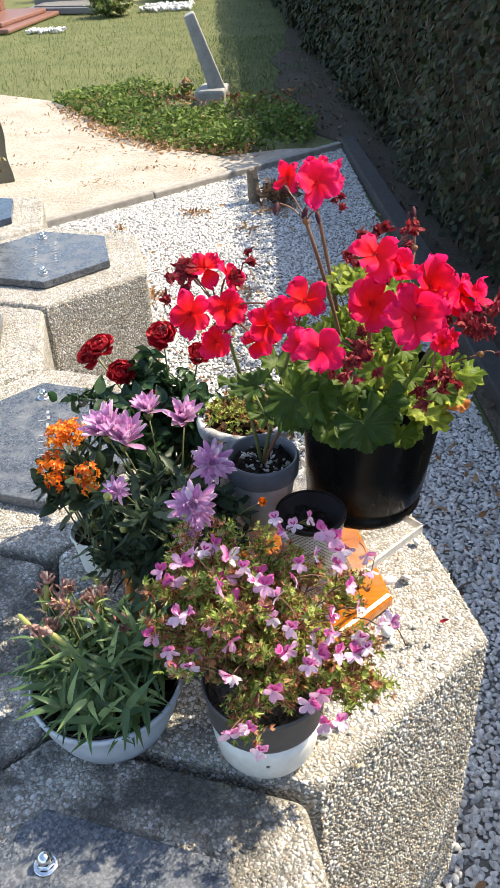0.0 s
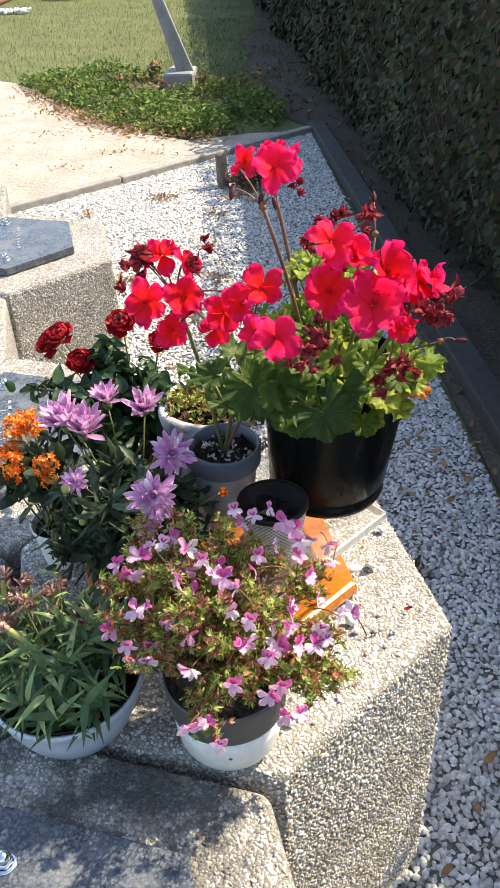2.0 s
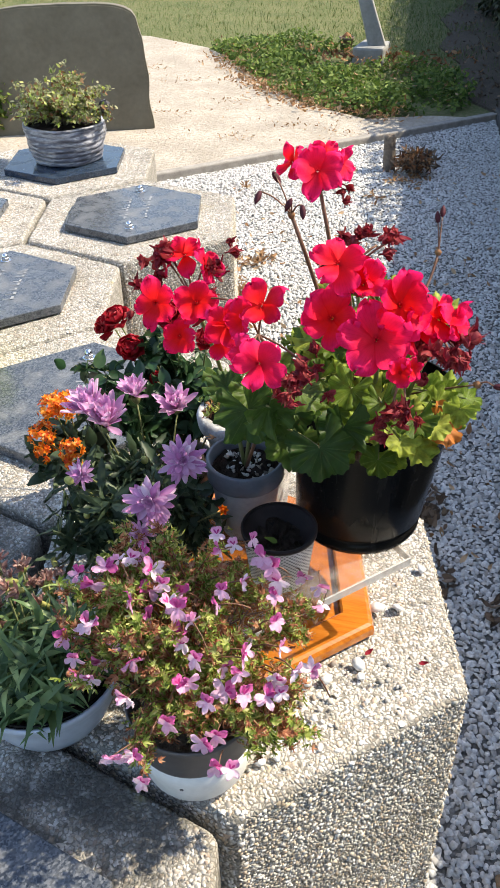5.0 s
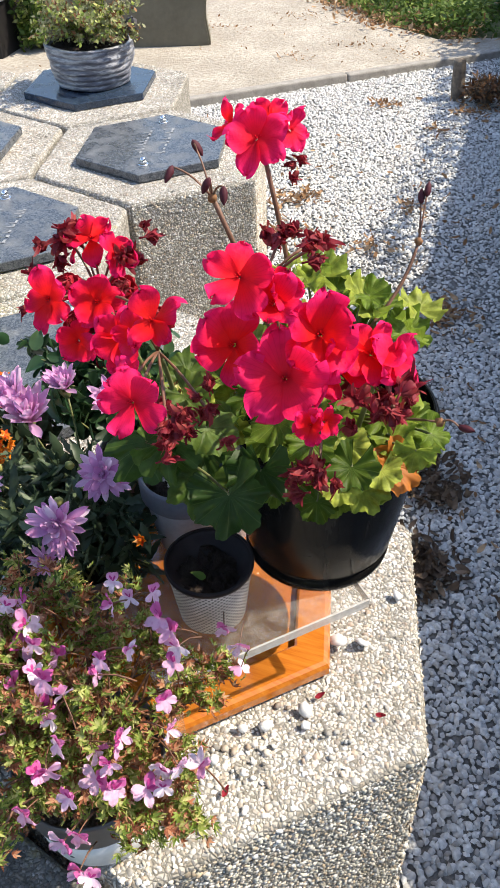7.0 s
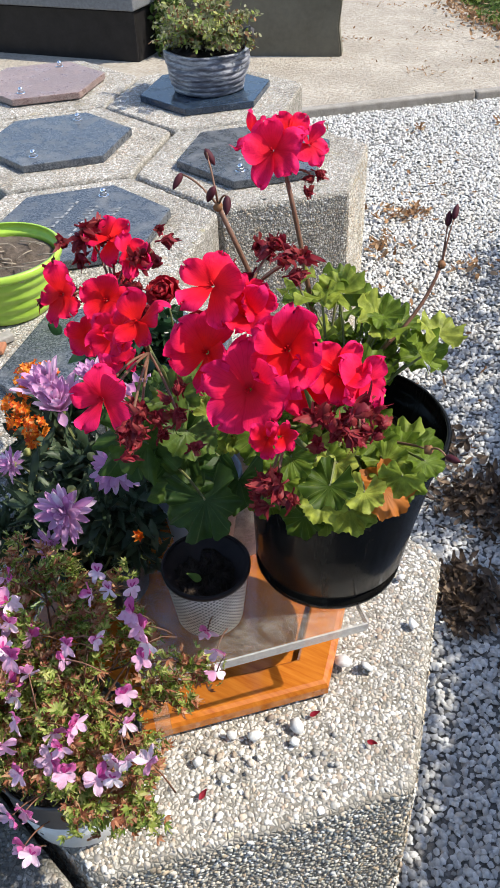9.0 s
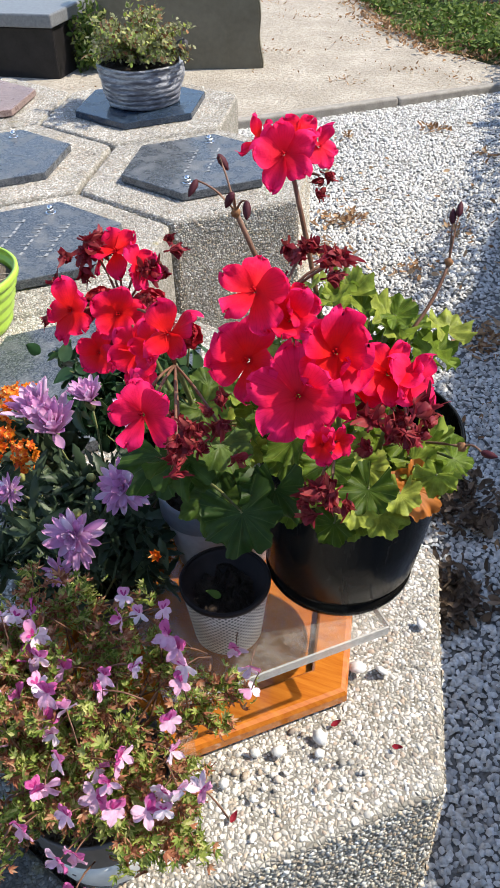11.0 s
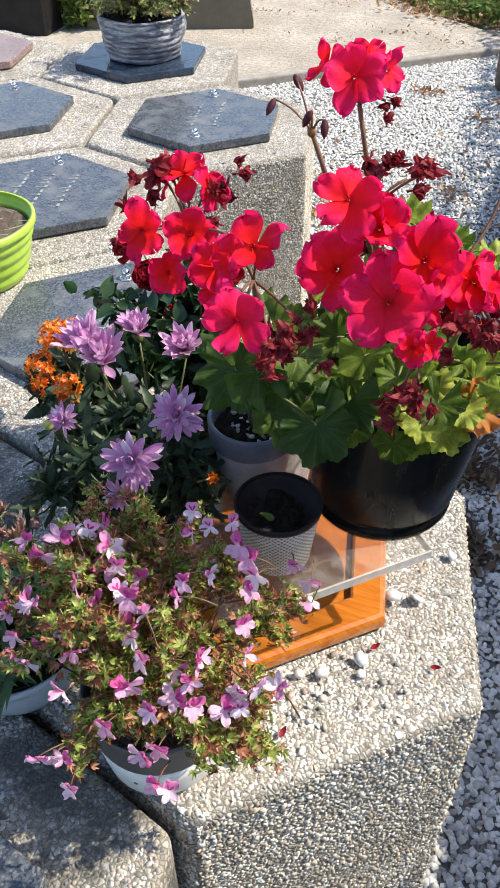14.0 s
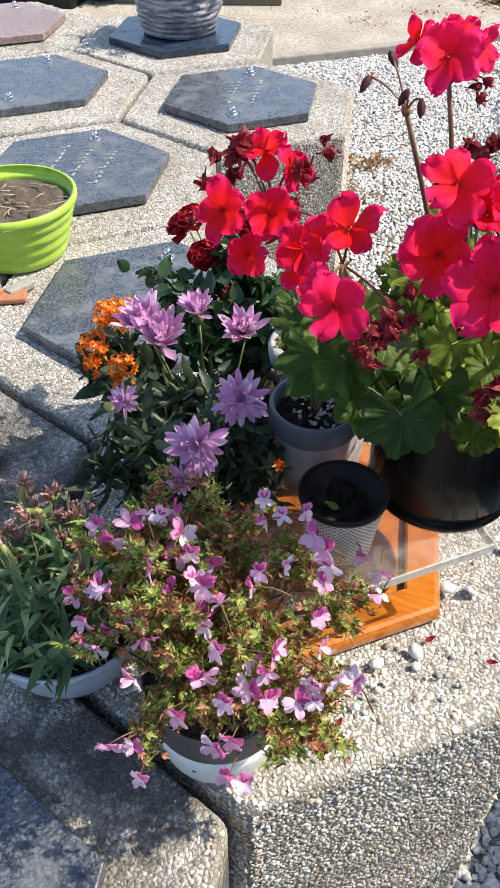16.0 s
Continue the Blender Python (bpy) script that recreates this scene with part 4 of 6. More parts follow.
part("pot", Geo().add(*lathe(shell([(0.066, 0.0), (0.074, 0.001), (0.0765, 0.006), (0.0765, 0.012), (0.0745, 0.0145), (0.0735, 0.018), (0.0755, 0.021), (0.0775, 0.024), (0.0825, 0.08), (0.0885, 0.140), (0.0925, 0.162), (0.0950, 0.164), (0.0965, 0.172), (0.0968, 0.180), (0.0950, 0.182)], 0.003), 56), LEANING), M_BLACK_PLASTIC, geranium)
part("soil", Geo().add(*disc_soil(0.087, 0.140, 4), LEANING), M_SOIL, geranium)
crown = (C_BP[0] + 0.008, C_BP[1], Z_BP + 0.14)
bloom_head(geranium, (0.246, 1.104, 1.112), [((0.247, 1.080, 1.140), (0.08, -0.75, 0.55), 0.054), ((0.250, 1.100, 1.146), (0.1, -0.35, 0.9), 0.044), ((0.216, 1.108, 1.138), (-0.65, -0.45, 0.5), 0.042), ((0.266, 1.105, 1.140), (0.8, -0.2, 0.5), 0.036)], [((0.268, 1.103, 1.118), 3, 0.020, 0.006), ((0.226, 1.11, 1.128), 1, 0.018, 0.003)], (crown[0] - 0.02, crown[1] + 0.01, crown[2] - 0.02), 1, M_RED_STEM)
bloom_head(geranium, (0.300, 0.942, 1.096), [((0.297, 0.908, 1.122), (0.0, -0.65, 0.7), 0.052), ((0.318, 0.918, 1.112), (0.6, -0.3, 0.6), 0.034)], [((0.302, 0.973, 1.116), 4, 0.021, 0.010), ((0.322, 0.958, 1.120), 3, 0.021, 0.008), ((0.337, 0.938, 1.134), 2, 0.026, 0.004), ((0.28, 0.96, 1.10), 4, 0.022, 0.008)], (crown[0] - 0.01, crown[1] - 0.03, crown[2] - 0.02), 2, M_RED_STEM)
bloom_head(geranium, (0.335, 0.940, 1.060), [((0.335, 0.884, 1.070), (0.12, -0.8, 0.5), 0.064), ((0.350, 0.908, 1.090), (0.2, -0.65, 0.65), 0.060), ((0.296, 0.898, 1.078), (-0.15, -0.75, 0.5), 0.056), ((0.318, 0.912, 1.104), (-0.1, -0.6, 0.7), 0.046), ((0.362, 0.905, 1.070), (0.6, -0.6, 0.4), 0.046)], [((0.31, 0.93, 1.06), 4, 0.022, 0.012)], (crown[0], crown[1] - 0.035, crown[2] - 0.02), 3, M_STEM)
bloom_head(geranium, (0.384, 0.940, 1.048), [((0.382, 0.914, 1.078), (0.25, -0.45, 0.85), 0.046), ((0.396, 0.918, 1.074), (0.75, -0.35, 0.6), 0.042)], [((0.403, 0.892, 1.058), 8, 0.024, 0.010), ((0.381, 0.912, 1.050), 7, 0.024, 0.010), ((0.398, 0.915, 1.04), 5, 0.022, 0.010)], (crown[0] + 0.02, crown[1] - 0.03, crown[2] - 0.02), 4, M_STEM)
bloom_head(geranium, (0.358, 0.890, 1.038), [((0.358, 0.864, 1.054), (0.1, -0.8, 0.4), 0.026), ((0.366, 0.868, 1.056), (0.6, -0.5, 0.3), 0.022)], [((0.365, 0.865, 1.023), 5, 0.020, 0.006), ((0.352, 0.874, 1.000), 5, 0.020, 0.008)], (crown[0] + 0.01, crown[1] - 0.05, crown[2] - 0.02), 5, M_STEM)


def dry_stalk(points, tips, seed, r=0.0026):
    """A bare stalk with a pale joint and dry dark buds on thin arcs."""
    g = np.random.default_rng(seed)
    stem(geranium, points[0], points[1], r, 0.0, (0.006, 0.004, 0), M_RED_STEM, "bare_stalk")
    part("joint", Geo().add(*lathe([(0.001, -0.004), (0.0032, -0.002), (0.0038, 0.001), (0.002, 0.003), (0.0006, 0.004)], 9, True, 0.25), pose(*points[1])), M_BROWN_LEAF, geranium, "dry brown stalk joint")
    for p in tips:
        stem(geranium, points[1], p, 0.0009, 0.004, (0, 0, 0), M_RED_STEM, "bud_stalk")
        way = Vector((g.normal() * 0.3, g.normal() * 0.3, -0.8)) if seed < 500 else Vector(p) - Vector(points[1])
        part("dry_bud", Geo().add(*lathe([(0.0006, -0.001), (0.0024, 0.001), (0.0034, 0.005), (0.0030, 0.009), (0.0026, 0.011), (0.0006, 0.015)], 9, True, 0.16), aim(way, p, 0, 0.85)), M_DRY_BUD, geranium)


dry_stalk([(crown[0] - 0.02, crown[1], crown[2] - 0.02), (0.235, 1.016, 1.119)], [(0.206, 1.013, 1.140), (0.212, 1.039, 1.150), (0.236, 1.010, 1.136), (0.246, 1.012, 1.130)], 400)
dry_stalk([(0.340, 1.10, 0.97), (0.369, 1.156, 1.036)], [(0.364, 1.176, 1.062), (0.368, 1.178, 1.068)], 500, 0.0019)
dry_stalk([(0.36, 1.03, 0.93), (0.425, 0.99, 0.975)], [(0.440, 0.985, 0.978)], 501, 0.0013)
g = np.random.default_rng(21)
pl = []
for k in range(150):
    a, q = g.uniform(0, 360), g.uniform(0.02, 0.105)
    d = dirv(a, q)
    z = Z_BP + 0.182 + g.uniform(-0.015, 0.07) * (1.1 - q * 6) + 0.02
    if d[0] > 0.03 and d[1] > -0.035:
        continue
    pl.append((C_BP[0] + 0.01 + d[0] * 1.05, C_BP[1] + d[1] * 0.95 - 0.01, z))
pl += [(0.375, 0.965, 0.91), (0.30, 0.965, 0.890), (0.275, 0.965, 0.885), (0.285, 0.980, 0.925), (0.245, 0.985, 0.91), (0.33, 0.965, 0.92), (0.27, 1.0, 0.955), (0.36, 0.97, 0.95), (0.22, 1.0, 0.93), (0.340, 0.955, 0.895), (0.36, 0.945, 0.93), (0.325, 0.94, 0.945), (0.39, 0.955, 0.945), (0.372, 0.93, 0.965), (0.34, 0.93, 0.98), (0.31, 0.94, 0.985)]
leaves_round(geranium, pl, 22, crown, (0.028, 0.044))
back = [(0.400, 1.045, 0.925), (0.418, 1.010, 0.945), (0.346, 1.126, 0.987), (0.372, 1.12, 0.965), (0.33, 1.15, 0.955), (0.30, 1.14, 0.985), (0.335, 1.10, 1.005), (0.350, 0.983, 0.882), (0.378, 0.975, 0.905), (0.412, 0.975, 0.955), (0.29, 1.12, 1.02), (0.27, 1.08, 1.03), (0.26, 1.10, 1.00)]
back += [tuple(np.array(p) + g.normal(0, 0.016, 3)) for p in back[2:7] * 2 + back[10:]]
leaves_round(geranium, back, 23, crown, (0.030, 0.046))
part("amber_leaf", GER_LEAVES[1].copy(), M_AMBER_LEAF, geranium, "dry orange leaf", at=aim((0.6, -0.5, 0.6), (0.397, 0.982, 0.929), 40, 0.046)).data.materials[0] = M_AMBER_LEAF

# grey pot with the cutting
C_GP, Z_GP = (0.178, 1.034), SH1 + 0.0005
cutting = thing("potted_geranium_cutting", (*C_GP, Z_GP), "young red geranium in a two-tone grey pot on the stand", "potted plant")
pot_part(cutting, "pot", shell([(0.030, 0.0), (0.033, 0.001), (0.038, 0.037), (0.0420, 0.067), (0.0426, 0.069)], 0.003), M_LIGHT_GREY, C_GP, Z_GP, "light grey glazed lower pot")
pot_part(cutting, "rim_band", [(0.0400, 0.068), (0.0448, 0.069), (0.0464, 0.072), (0.0470, 0.095), (0.0455, 0.098), (0.0425, 0.0965), (0.0410, 0.078)], M_SLATE, C_GP, Z_GP, "slate grey thick rim")
soil_part(cutting, 0.0405, 0.080, C_GP, Z_GP, M_SOIL, 5, 0.005)
g = np.random.default_rng(33)
gr = np.column_stack([g.normal(C_GP[0], 0.018, 60), g.normal(C_GP[1], 0.018, 60), np.full(60, Z_GP + 0.084)])
v, f = stones(gr, g.uniform(0.002, 0.0042, 60), None, (0.5, 0.8), 9)
part("grit", bulk("grit", v, f, M_PEB, False), M_PEB, cutting, "dark grit on the soil")["kind"] = "stuff"
root = (C_GP[0], C_GP[1], Z_GP + 0.078)
stem(cutting, root, (0.226, 0.940, 0.945), 0.0024, 0.0, (0.0, 0.012, 0.0), M_RED_STEM, "main_stem")
bloom_head(cutting, (0.225, 0.925, 1.040), [((0.233, 0.908, 1.078), (-0.15, -0.7, 0.6), 0.050), ((0.246, 0.846, 1.058), (-0.1, -0.8, 0.5), 0.050), ((0.215, 0.915, 1.060), (-0.5, -0.7, 0.4), 0.040), ((0.228, 0.872, 1.050), (-0.5, -0.6, 0.3), 0.036)], [((0.276, 0.832, 1.050), 7, 0.020, 0.008), ((0.285, 0.873, 1.040), 8, 0.020, 0.010), ((0.262, 0.86, 1.03), 5, 0.020, 0.009)], root, 6)
bloom_head(cutting, (0.140, 0.995, 1.030), [((0.152, 0.970, 1.042), (0.25, -0.7, 0.5), 0.048), ((0.114, 0.961, 1.042), (0.12, -0.75, 0.55), 0.052), ((0.127, 1.015, 1.070), (0.05, -0.4, 0.9), 0.046), ((0.108, 1.022, 1.062), (-0.7, -0.3, 0.6), 0.038), ((0.150, 1.010, 1.062), (0.7, -0.5, 0.5), 0.038), ((0.184, 0.944, 1.018), (0, -0.9, 0.3), 0.036), ((0.196, 0.925, 1.046), (0.05, -0.75, 0.5), 0.046), ((0.138, 0.955, 1.012), (0.2, -0.8, 0.3), 0.040)], [((0.10, 0.985, 1.03), 6, 0.024, 0.010), ((0.195, 0.955, 1.055), 4, 0.022, 0.008), ((0.102, 1.018, 1.068), 7, 0.026, 0.009), ((0.145, 1.0, 1.03), 6, 0.024, 0.012), ((0.165, 1.02, 1.065), 5, 0.024, 0.009)], root, 7)
# the same leaf shapes in the tone darkened for shade
SHADED_LEAVES = [Geo().add([v.co[:] for v in m.vertices], [list(q.vertices) for q in m.polygons]).mesh("leaf", M_SHADED_LEAF) for m in GER_LEAVES]
leaves_round(cutting, [(0.19, 0.985, 0.905), (0.215, 0.985, 0.895), (0.165, 1.0, 0.93), (0.20, 1.02, 0.95), (0.18, 0.97, 0.95), (0.15, 1.05, 0.91), (0.21, 0.95, 0.96), (0.24, 0.93, 1.0), (0.27, 0.90, 1.0)], 44, (0.200, 0.985, 0.875), (0.036, 0.050), SHADED_LEAVES, M_SHADED_LEAF)
leaves_round(cutting, [(0.222, 0.896, 0.977), (0.252, 0.919, 0.969), (0.292, 0.885, 0.953), (0.262, 0.90, 0.945), (0.310, 0.905, 0.965), (0.245, 0.885, 0.99)], 45, (0.222, 0.945, 0.915), (0.050, 0.064), SHADED_LEAVES, M_SHADED_LEAF, up=0.35, look_way=(0.05, -1.2, 0.2))

# small dotted pot
C_SP, Z_SP = (0.239, 0.950), SH1 + 0.0005
small = thing("small_plant_pot", (*C_SP, Z_SP), "nearly empty small pot, dark inside, white dotted outside", "plant pot")
M_DOT = material("white_dotted_sleeve", 0.55)
DT = M_DOT[1]
dsub = node(DT, "ShaderNodeVectorMath")
dsub.operation = "SUBTRACT"
dsub.inputs[1].default_value = (*C_SP, 0)
DT.links.new(coords(DT), dsub.inputs[0])
dxyz = node(DT, "ShaderNodeSeparateXYZ")
DT.links.new(dsub.outputs[0], dxyz.inputs[0])
dang = node(DT, "ShaderNodeMath")
dang.operation = "ARCTAN2"
DT.links.new(dxyz.outputs[1], dang.inputs[0])
DT.links.new(dxyz.outputs[0], dang.inputs[1])
darc = node(DT, "ShaderNodeMath")
darc.operation = "MULTIPLY"
darc.inputs[1].default_value = 0.037
DT.links.new(dang.outputs[0], darc.inputs[0])
duv = node(DT, "ShaderNodeCombineXYZ")
DT.links.new(darc.outputs[0], duv.inputs[0])
DT.links.new(dxyz.outputs[2], duv.inputs[1])
drot = node(DT, "ShaderNodeMapping", Rotation=(0, 0, radians(45)))
DT.links.new(duv.outputs[0], drot.inputs[0])
dv = cells(DT, 270, vec=drot.outputs[0])
dv.inputs["Randomness"].default_value = 0.12
dirt = ramp(DT, noise_of(DT, 45, 5), [(0.35, (0.50, 0.47, 0.43)), (0.6, (0.70, 0.69, 0.66))])
color(DT, M_DOT[2], mixed(DT, ramp(DT, dv.outputs[0], [(0.26, (1, 1, 1)), (0.36, (0, 0, 0))]), dirt, (0.10, 0.10, 0.10)))
M_DOT = M_DOT[0]
pot_part(small, "sleeve", [(0.031, 0.0), (0.033, 0.001), (0.0408, 0.066)], M_DOT, C_SP, Z_SP, "white sleeve with fine dark dots")
pot_part(small, "liner", shell([(0.030, 0.002), (0.0398, 0.066), (0.0425, 0.067), (0.0430, 0.071), (0.0418, 0.072)], 0.002), M_DARK_LINER, C_SP, Z_SP, "dark plastic liner")
soil_part(small, 0.0375, 0.050, C_SP, Z_SP, M_SOIL, 8)
part("seedling", Geo().add(*petal(0.016, 0.010, 0.1, 0.1), pose(C_SP[0], C_SP[1] - 0.01, Z_SP + 0.058, 0, -20, 200)), M_IVY, small)

# ---- two-tone pot with small pink flowers ----
C_WP, Z_WP = (0.186, 0.781), TOP + 0.003
pink = thing("potted_scented_pelargonium", (*C_WP, Z_WP), "sprawling pink-flowered plant, half withered, in a white and charcoal pot", "potted plant")
pot_part(pink, "pot", shell([(0.046, 0.0), (0.053, 0.003), (0.0575, 0.012), (0.0615, 0.040), (0.063, 0.064)], 0.003), M_WHITE_PLASTIC, C_WP, Z_WP, "white rounded plastic pot")
pot_part(pink, "rim_band", [(0.0605, 0.063), (0.0642, 0.0635), (0.0652, 0.067), (0.0672, 0.104), (0.0690, 0.106), (0.0690, 0.111), (0.0672, 0.112), (0.0645, 0.104), (0.061, 0.075)], M_CHARCOAL, C_WP, Z_WP, "charcoal upper band")
part("maker_mark", Geo().add(*lathe([(0.0022, 0.0), (0.0022, 0.0006), (0.0004, 0.0008)], 10), aim((0.08, -1.0, -0.1), (C_WP[0] + 0.004, C_WP[1] - 0.0605, Z_WP + 0.036))), M_CHARCOAL, pink, "small moulded mark")
soil_part(pink, 0.0625, 0.096, C_WP, Z_WP, M_DRY_SOIL, 12)


def small_flower(seed):
    """Two broad upper petals with magenta veins, three paler lower ones."""
    g = np.random.default_rng(seed)
    pale, deep = Geo(), Geo()
    for a in (58, 118):
        pale.add(*petal(0.56 * g.uniform(0.85, 1.1), 0.40, -0.10 + g.normal() * 0.12, 0.10, 0.95, 6, 5, 0.08, 0.17, seed + a, True), pose(0, 0, 0, 0, -30 + g.normal() * 10, a))
        deep.add(*petal(0.34, 0.11, -0.06, 0.05, 0.8, 3, 2, 0, 0, seed, True), pose(0, 0, 0.03, 0, -30, a))
    for a in (205, 268, 332):
        pale.add(*petal(0.56 * g.uniform(0.8, 1.1), 0.33, -0.18 + g.normal() * 0.2, 0.08, 0.9, 6, 5, 0.08, 0.17, seed + a, True), pose(0, 0, 0, 0, -12 + g.normal() * 14, a + g.normal() * 8))
    return pale.mesh("flower", M_PINK), deep.mesh("blotch", M_MAGENTA)


PINKS = [small_flower(s) for s in range(7)]


def sprig_leaf():
    """A small crinkled leaf of five blunt lobes."""
    v, f = [], []
    for k, (a, l) in enumerate([(-72, 0.62), (-36, 0.86), (0, 1.0), (36, 0.84), (72, 0.60)]):
        pv, pf = petal(l, 0.25, 0.24 - 0.1 * (k % 2), 0.24, 0.8, 4, 2, 0, 0.12, k)
        m = np.array(pose(0, 0, 0, 14 * (1 if k % 2 else -1), -14, a))
        n = len(v)
        v += [tuple(m[:3, :3] @ np.array(p)) for p in pv]
        f += [[i + n for i in q] for q in pf]
    return v, f


SPRIG = sprig_leaf()


def bush(ob, centre, radii, stems, leaves, seed, base, template, leaf_size, mats, tilt=0.7, low=-0.5, stem_mat=None, names=("leaves",), tips=0.0, clump=0.006, shear=0.0, recede=(0.0, 0.0)):
    """Woody stems from base to points in an uneven mound, with small leaves along them."""
    g = np.random.default_rng(seed)
    twigs = Geo()
    spots, ups = [], []
    for k in range(stems):
        w = Vector(g.normal(0, 1, 3)).normalized()
        w.z = max(w.z, low)
        rr = g.uniform(0.55, 1.08)
        tip = Vector(centre) + Vector((w.x * radii[0], w.y * radii[1], w.z * radii[2])) * rr
        tip.z -= shear * w.x
        short = max(0.0, w.x * recede[0] + w.y * recede[1])
        tip -= Vector((w.x * radii[0], w.y * radii[1], 0)) * min(short, 0.6)
        root = Vector((base[0] + g.normal() * 0.012, base[1] + g.normal() * 0.012, base[2]))
        pts = arc(root, tip, 0.015, 6, (g.normal() * 0.012, g.normal() * 0.012, 0.01))
        twigs.add(*tube(pts, 0.0016, 0.0007, 5))
        for j in range(leaves):
            u = g.uniform(0.35, 1.02) if g.random() > tips else min(1.02, 1.03 - abs(g.normal()) * 0.13)
            i = min(int(u * 6), 5)
            p = pts[i].lerp(pts[i + 1], u * 6 - i) + Vector(g.normal(0, clump, 3))
            spots.append(tuple(p))
            ups.append((w.x * 0.7 + g.normal() * 0.2, w.y * 0.7, 0.6))
    part("twig_tangle", twigs, stem_mat or M_RED_STEM, ob)["kind"] = "stuff"
    spots = np.array(spots)
    m = turns(len(spots), g, ups, tilt, leaf_size)
    m[:, :3, 3] = spots
    share = np.linspace(0, len(spots), len(mats) + 1).astype(int)
    order = g.permutation(len(spots))
    for k, mat in enumerate(mats):
        sel = order[share[k] : share[k + 1]]
        part(names[k % len(names)], bulk("leaves", *scatter(*template, m[sel]), mat), mat, ob)["kind"] = "stuff"
    return spots


SPRIGS = (SPRIG, (0.0062, 0.0112))
GREENS = [M_FINE_LEAF, M_RUST_LEAF, M_FINE_LEAF, M_FINE_LEAF, M_RUST_LEAF]
bush(pink, (0.190, 0.788, 0.786), (0.128, 0.112, 0.062), 84, 46, 61, (C_WP[0], C_WP[1], Z_WP + 0.09), *SPRIGS, GREENS, names=("green_leaves", "withered_leaves", "pale_leaves", "young_leaves", "brown_leaves"), tips=0.88, low=-0.02, clump=0.0054, shear=0.038, recede=(-0.06, -0.18))
bush(pink, (0.275, 0.745, 0.745), (0.045, 0.040, 0.050), 14, 40, 63, (C_WP[0] + 0.03, C_WP[1], Z_WP + 0.10), *SPRIGS, GREENS[:3], names=("green_leaves", "withered_leaves", "pale_leaves"), tips=0.8, clump=0.006)
bush(pink, (0.180, 0.705, 0.720), (0.030, 0.024, 0.030), 6, 26, 62, (C_WP[0], C_WP[1] - 0.03, Z_WP + 0.12), *SPRIGS, GREENS[:3], names=("green_leaves", "withered_leaves", "pale_leaves"), tips=0.7)
bush(pink, (0.174, 0.676, 0.752), (0.014, 0.022, 0.008), 4, 14, 64, (0.180, 0.722, 0.742), *SPRIGS, GREENS[:3], names=("green_leaves", "withered_leaves", "pale_leaves"), tips=0.5)
bush(pink, (0.108, 0.735, 0.790), (0.040, 0.035, 0.030), 12, 30, 65, (C_WP[0] - 0.02, C_WP[1] - 0.01, Z_WP + 0.11), *SPRIGS, [M_RUST_LEAF, M_FINE_LEAF], names=("withered_leaves", "green_leaves"), tips=0.75)
bush(pink, (0.190, 0.742, 0.748), (0.062, 0.036, 0.026), 22, 28, 67, (C_WP[0], C_WP[1] - 0.01, Z_WP + 0.10), *SPRIGS, GREENS[:3], names=("green_leaves", "withered_leaves", "pale_leaves"), tips=0.75)
PK = [(0.237, 0.735, 0.810), (0.243, 0.722, 0.795), (0.214, 0.706, 0.818), (0.301, 0.743, 0.813), (0.315, 0.752, 0.808), (0.245, 0.686, 0.782), (0.250, 0.672, 0.758), (0.262, 0.668, 0.765), (0.235, 0.680, 0.775), (0.168, 0.657, 0.766), (0.160, 0.652, 0.768), (0.177, 0.660, 0.764), (0.188, 0.647, 0.750), (0.251, 0.829, 0.859), (0.262, 0.825, 0.852), (0.268, 0.822, 0.838), (0.266, 0.815, 0.825), (0.141, 0.808, 0.866), (0.183, 0.754, 0.860), (0.192, 0.752, 0.856), (0.278, 0.889, 0.781), (0.300, 0.87, 0.79), (0.305, 0.86, 0.775), (0.12, 0.795, 0.862), (0.13, 0.80, 0.868), (0.108, 0.79, 0.85), (0.10, 0.775, 0.84), (0.21, 0.83, 0.875), (0.22, 0.84, 0.87), (0.235, 0.85, 0.87), (0.20, 0.85, 0.86), (0.19, 0.745, 0.83), (0.20, 0.74, 0.825), (0.12, 0.73, 0.84), (0.11, 0.735, 0.83), (0.10, 0.72, 0.80), (0.105, 0.71, 0.79), (0.12, 0.705, 0.795), (0.17, 0.775, 0.88), (0.155, 0.79, 0.875), (0.225, 0.78, 0.865), (0.24, 0.795, 0.86), (0.16, 0.715, 0.82), (0.08, 0.74, 0.80), (0.275, 0.78, 0.83), (0.29, 0.735, 0.79), (0.09, 0.77, 0.86), (0.15, 0.75, 0.87)]
g = np.random.default_rng(66)
PK = [(x, y, min(z, 0.858)) for x, y, z in PK]
for k in range(20):
    w = Vector(g.normal(0, 1, 3)).normalized()
    PK.append((0.198 + w.x * 0.095, 0.785 - abs(w.y) * 0.10, 0.785 + abs(w.z) * 0.06))
stalks = Geo()
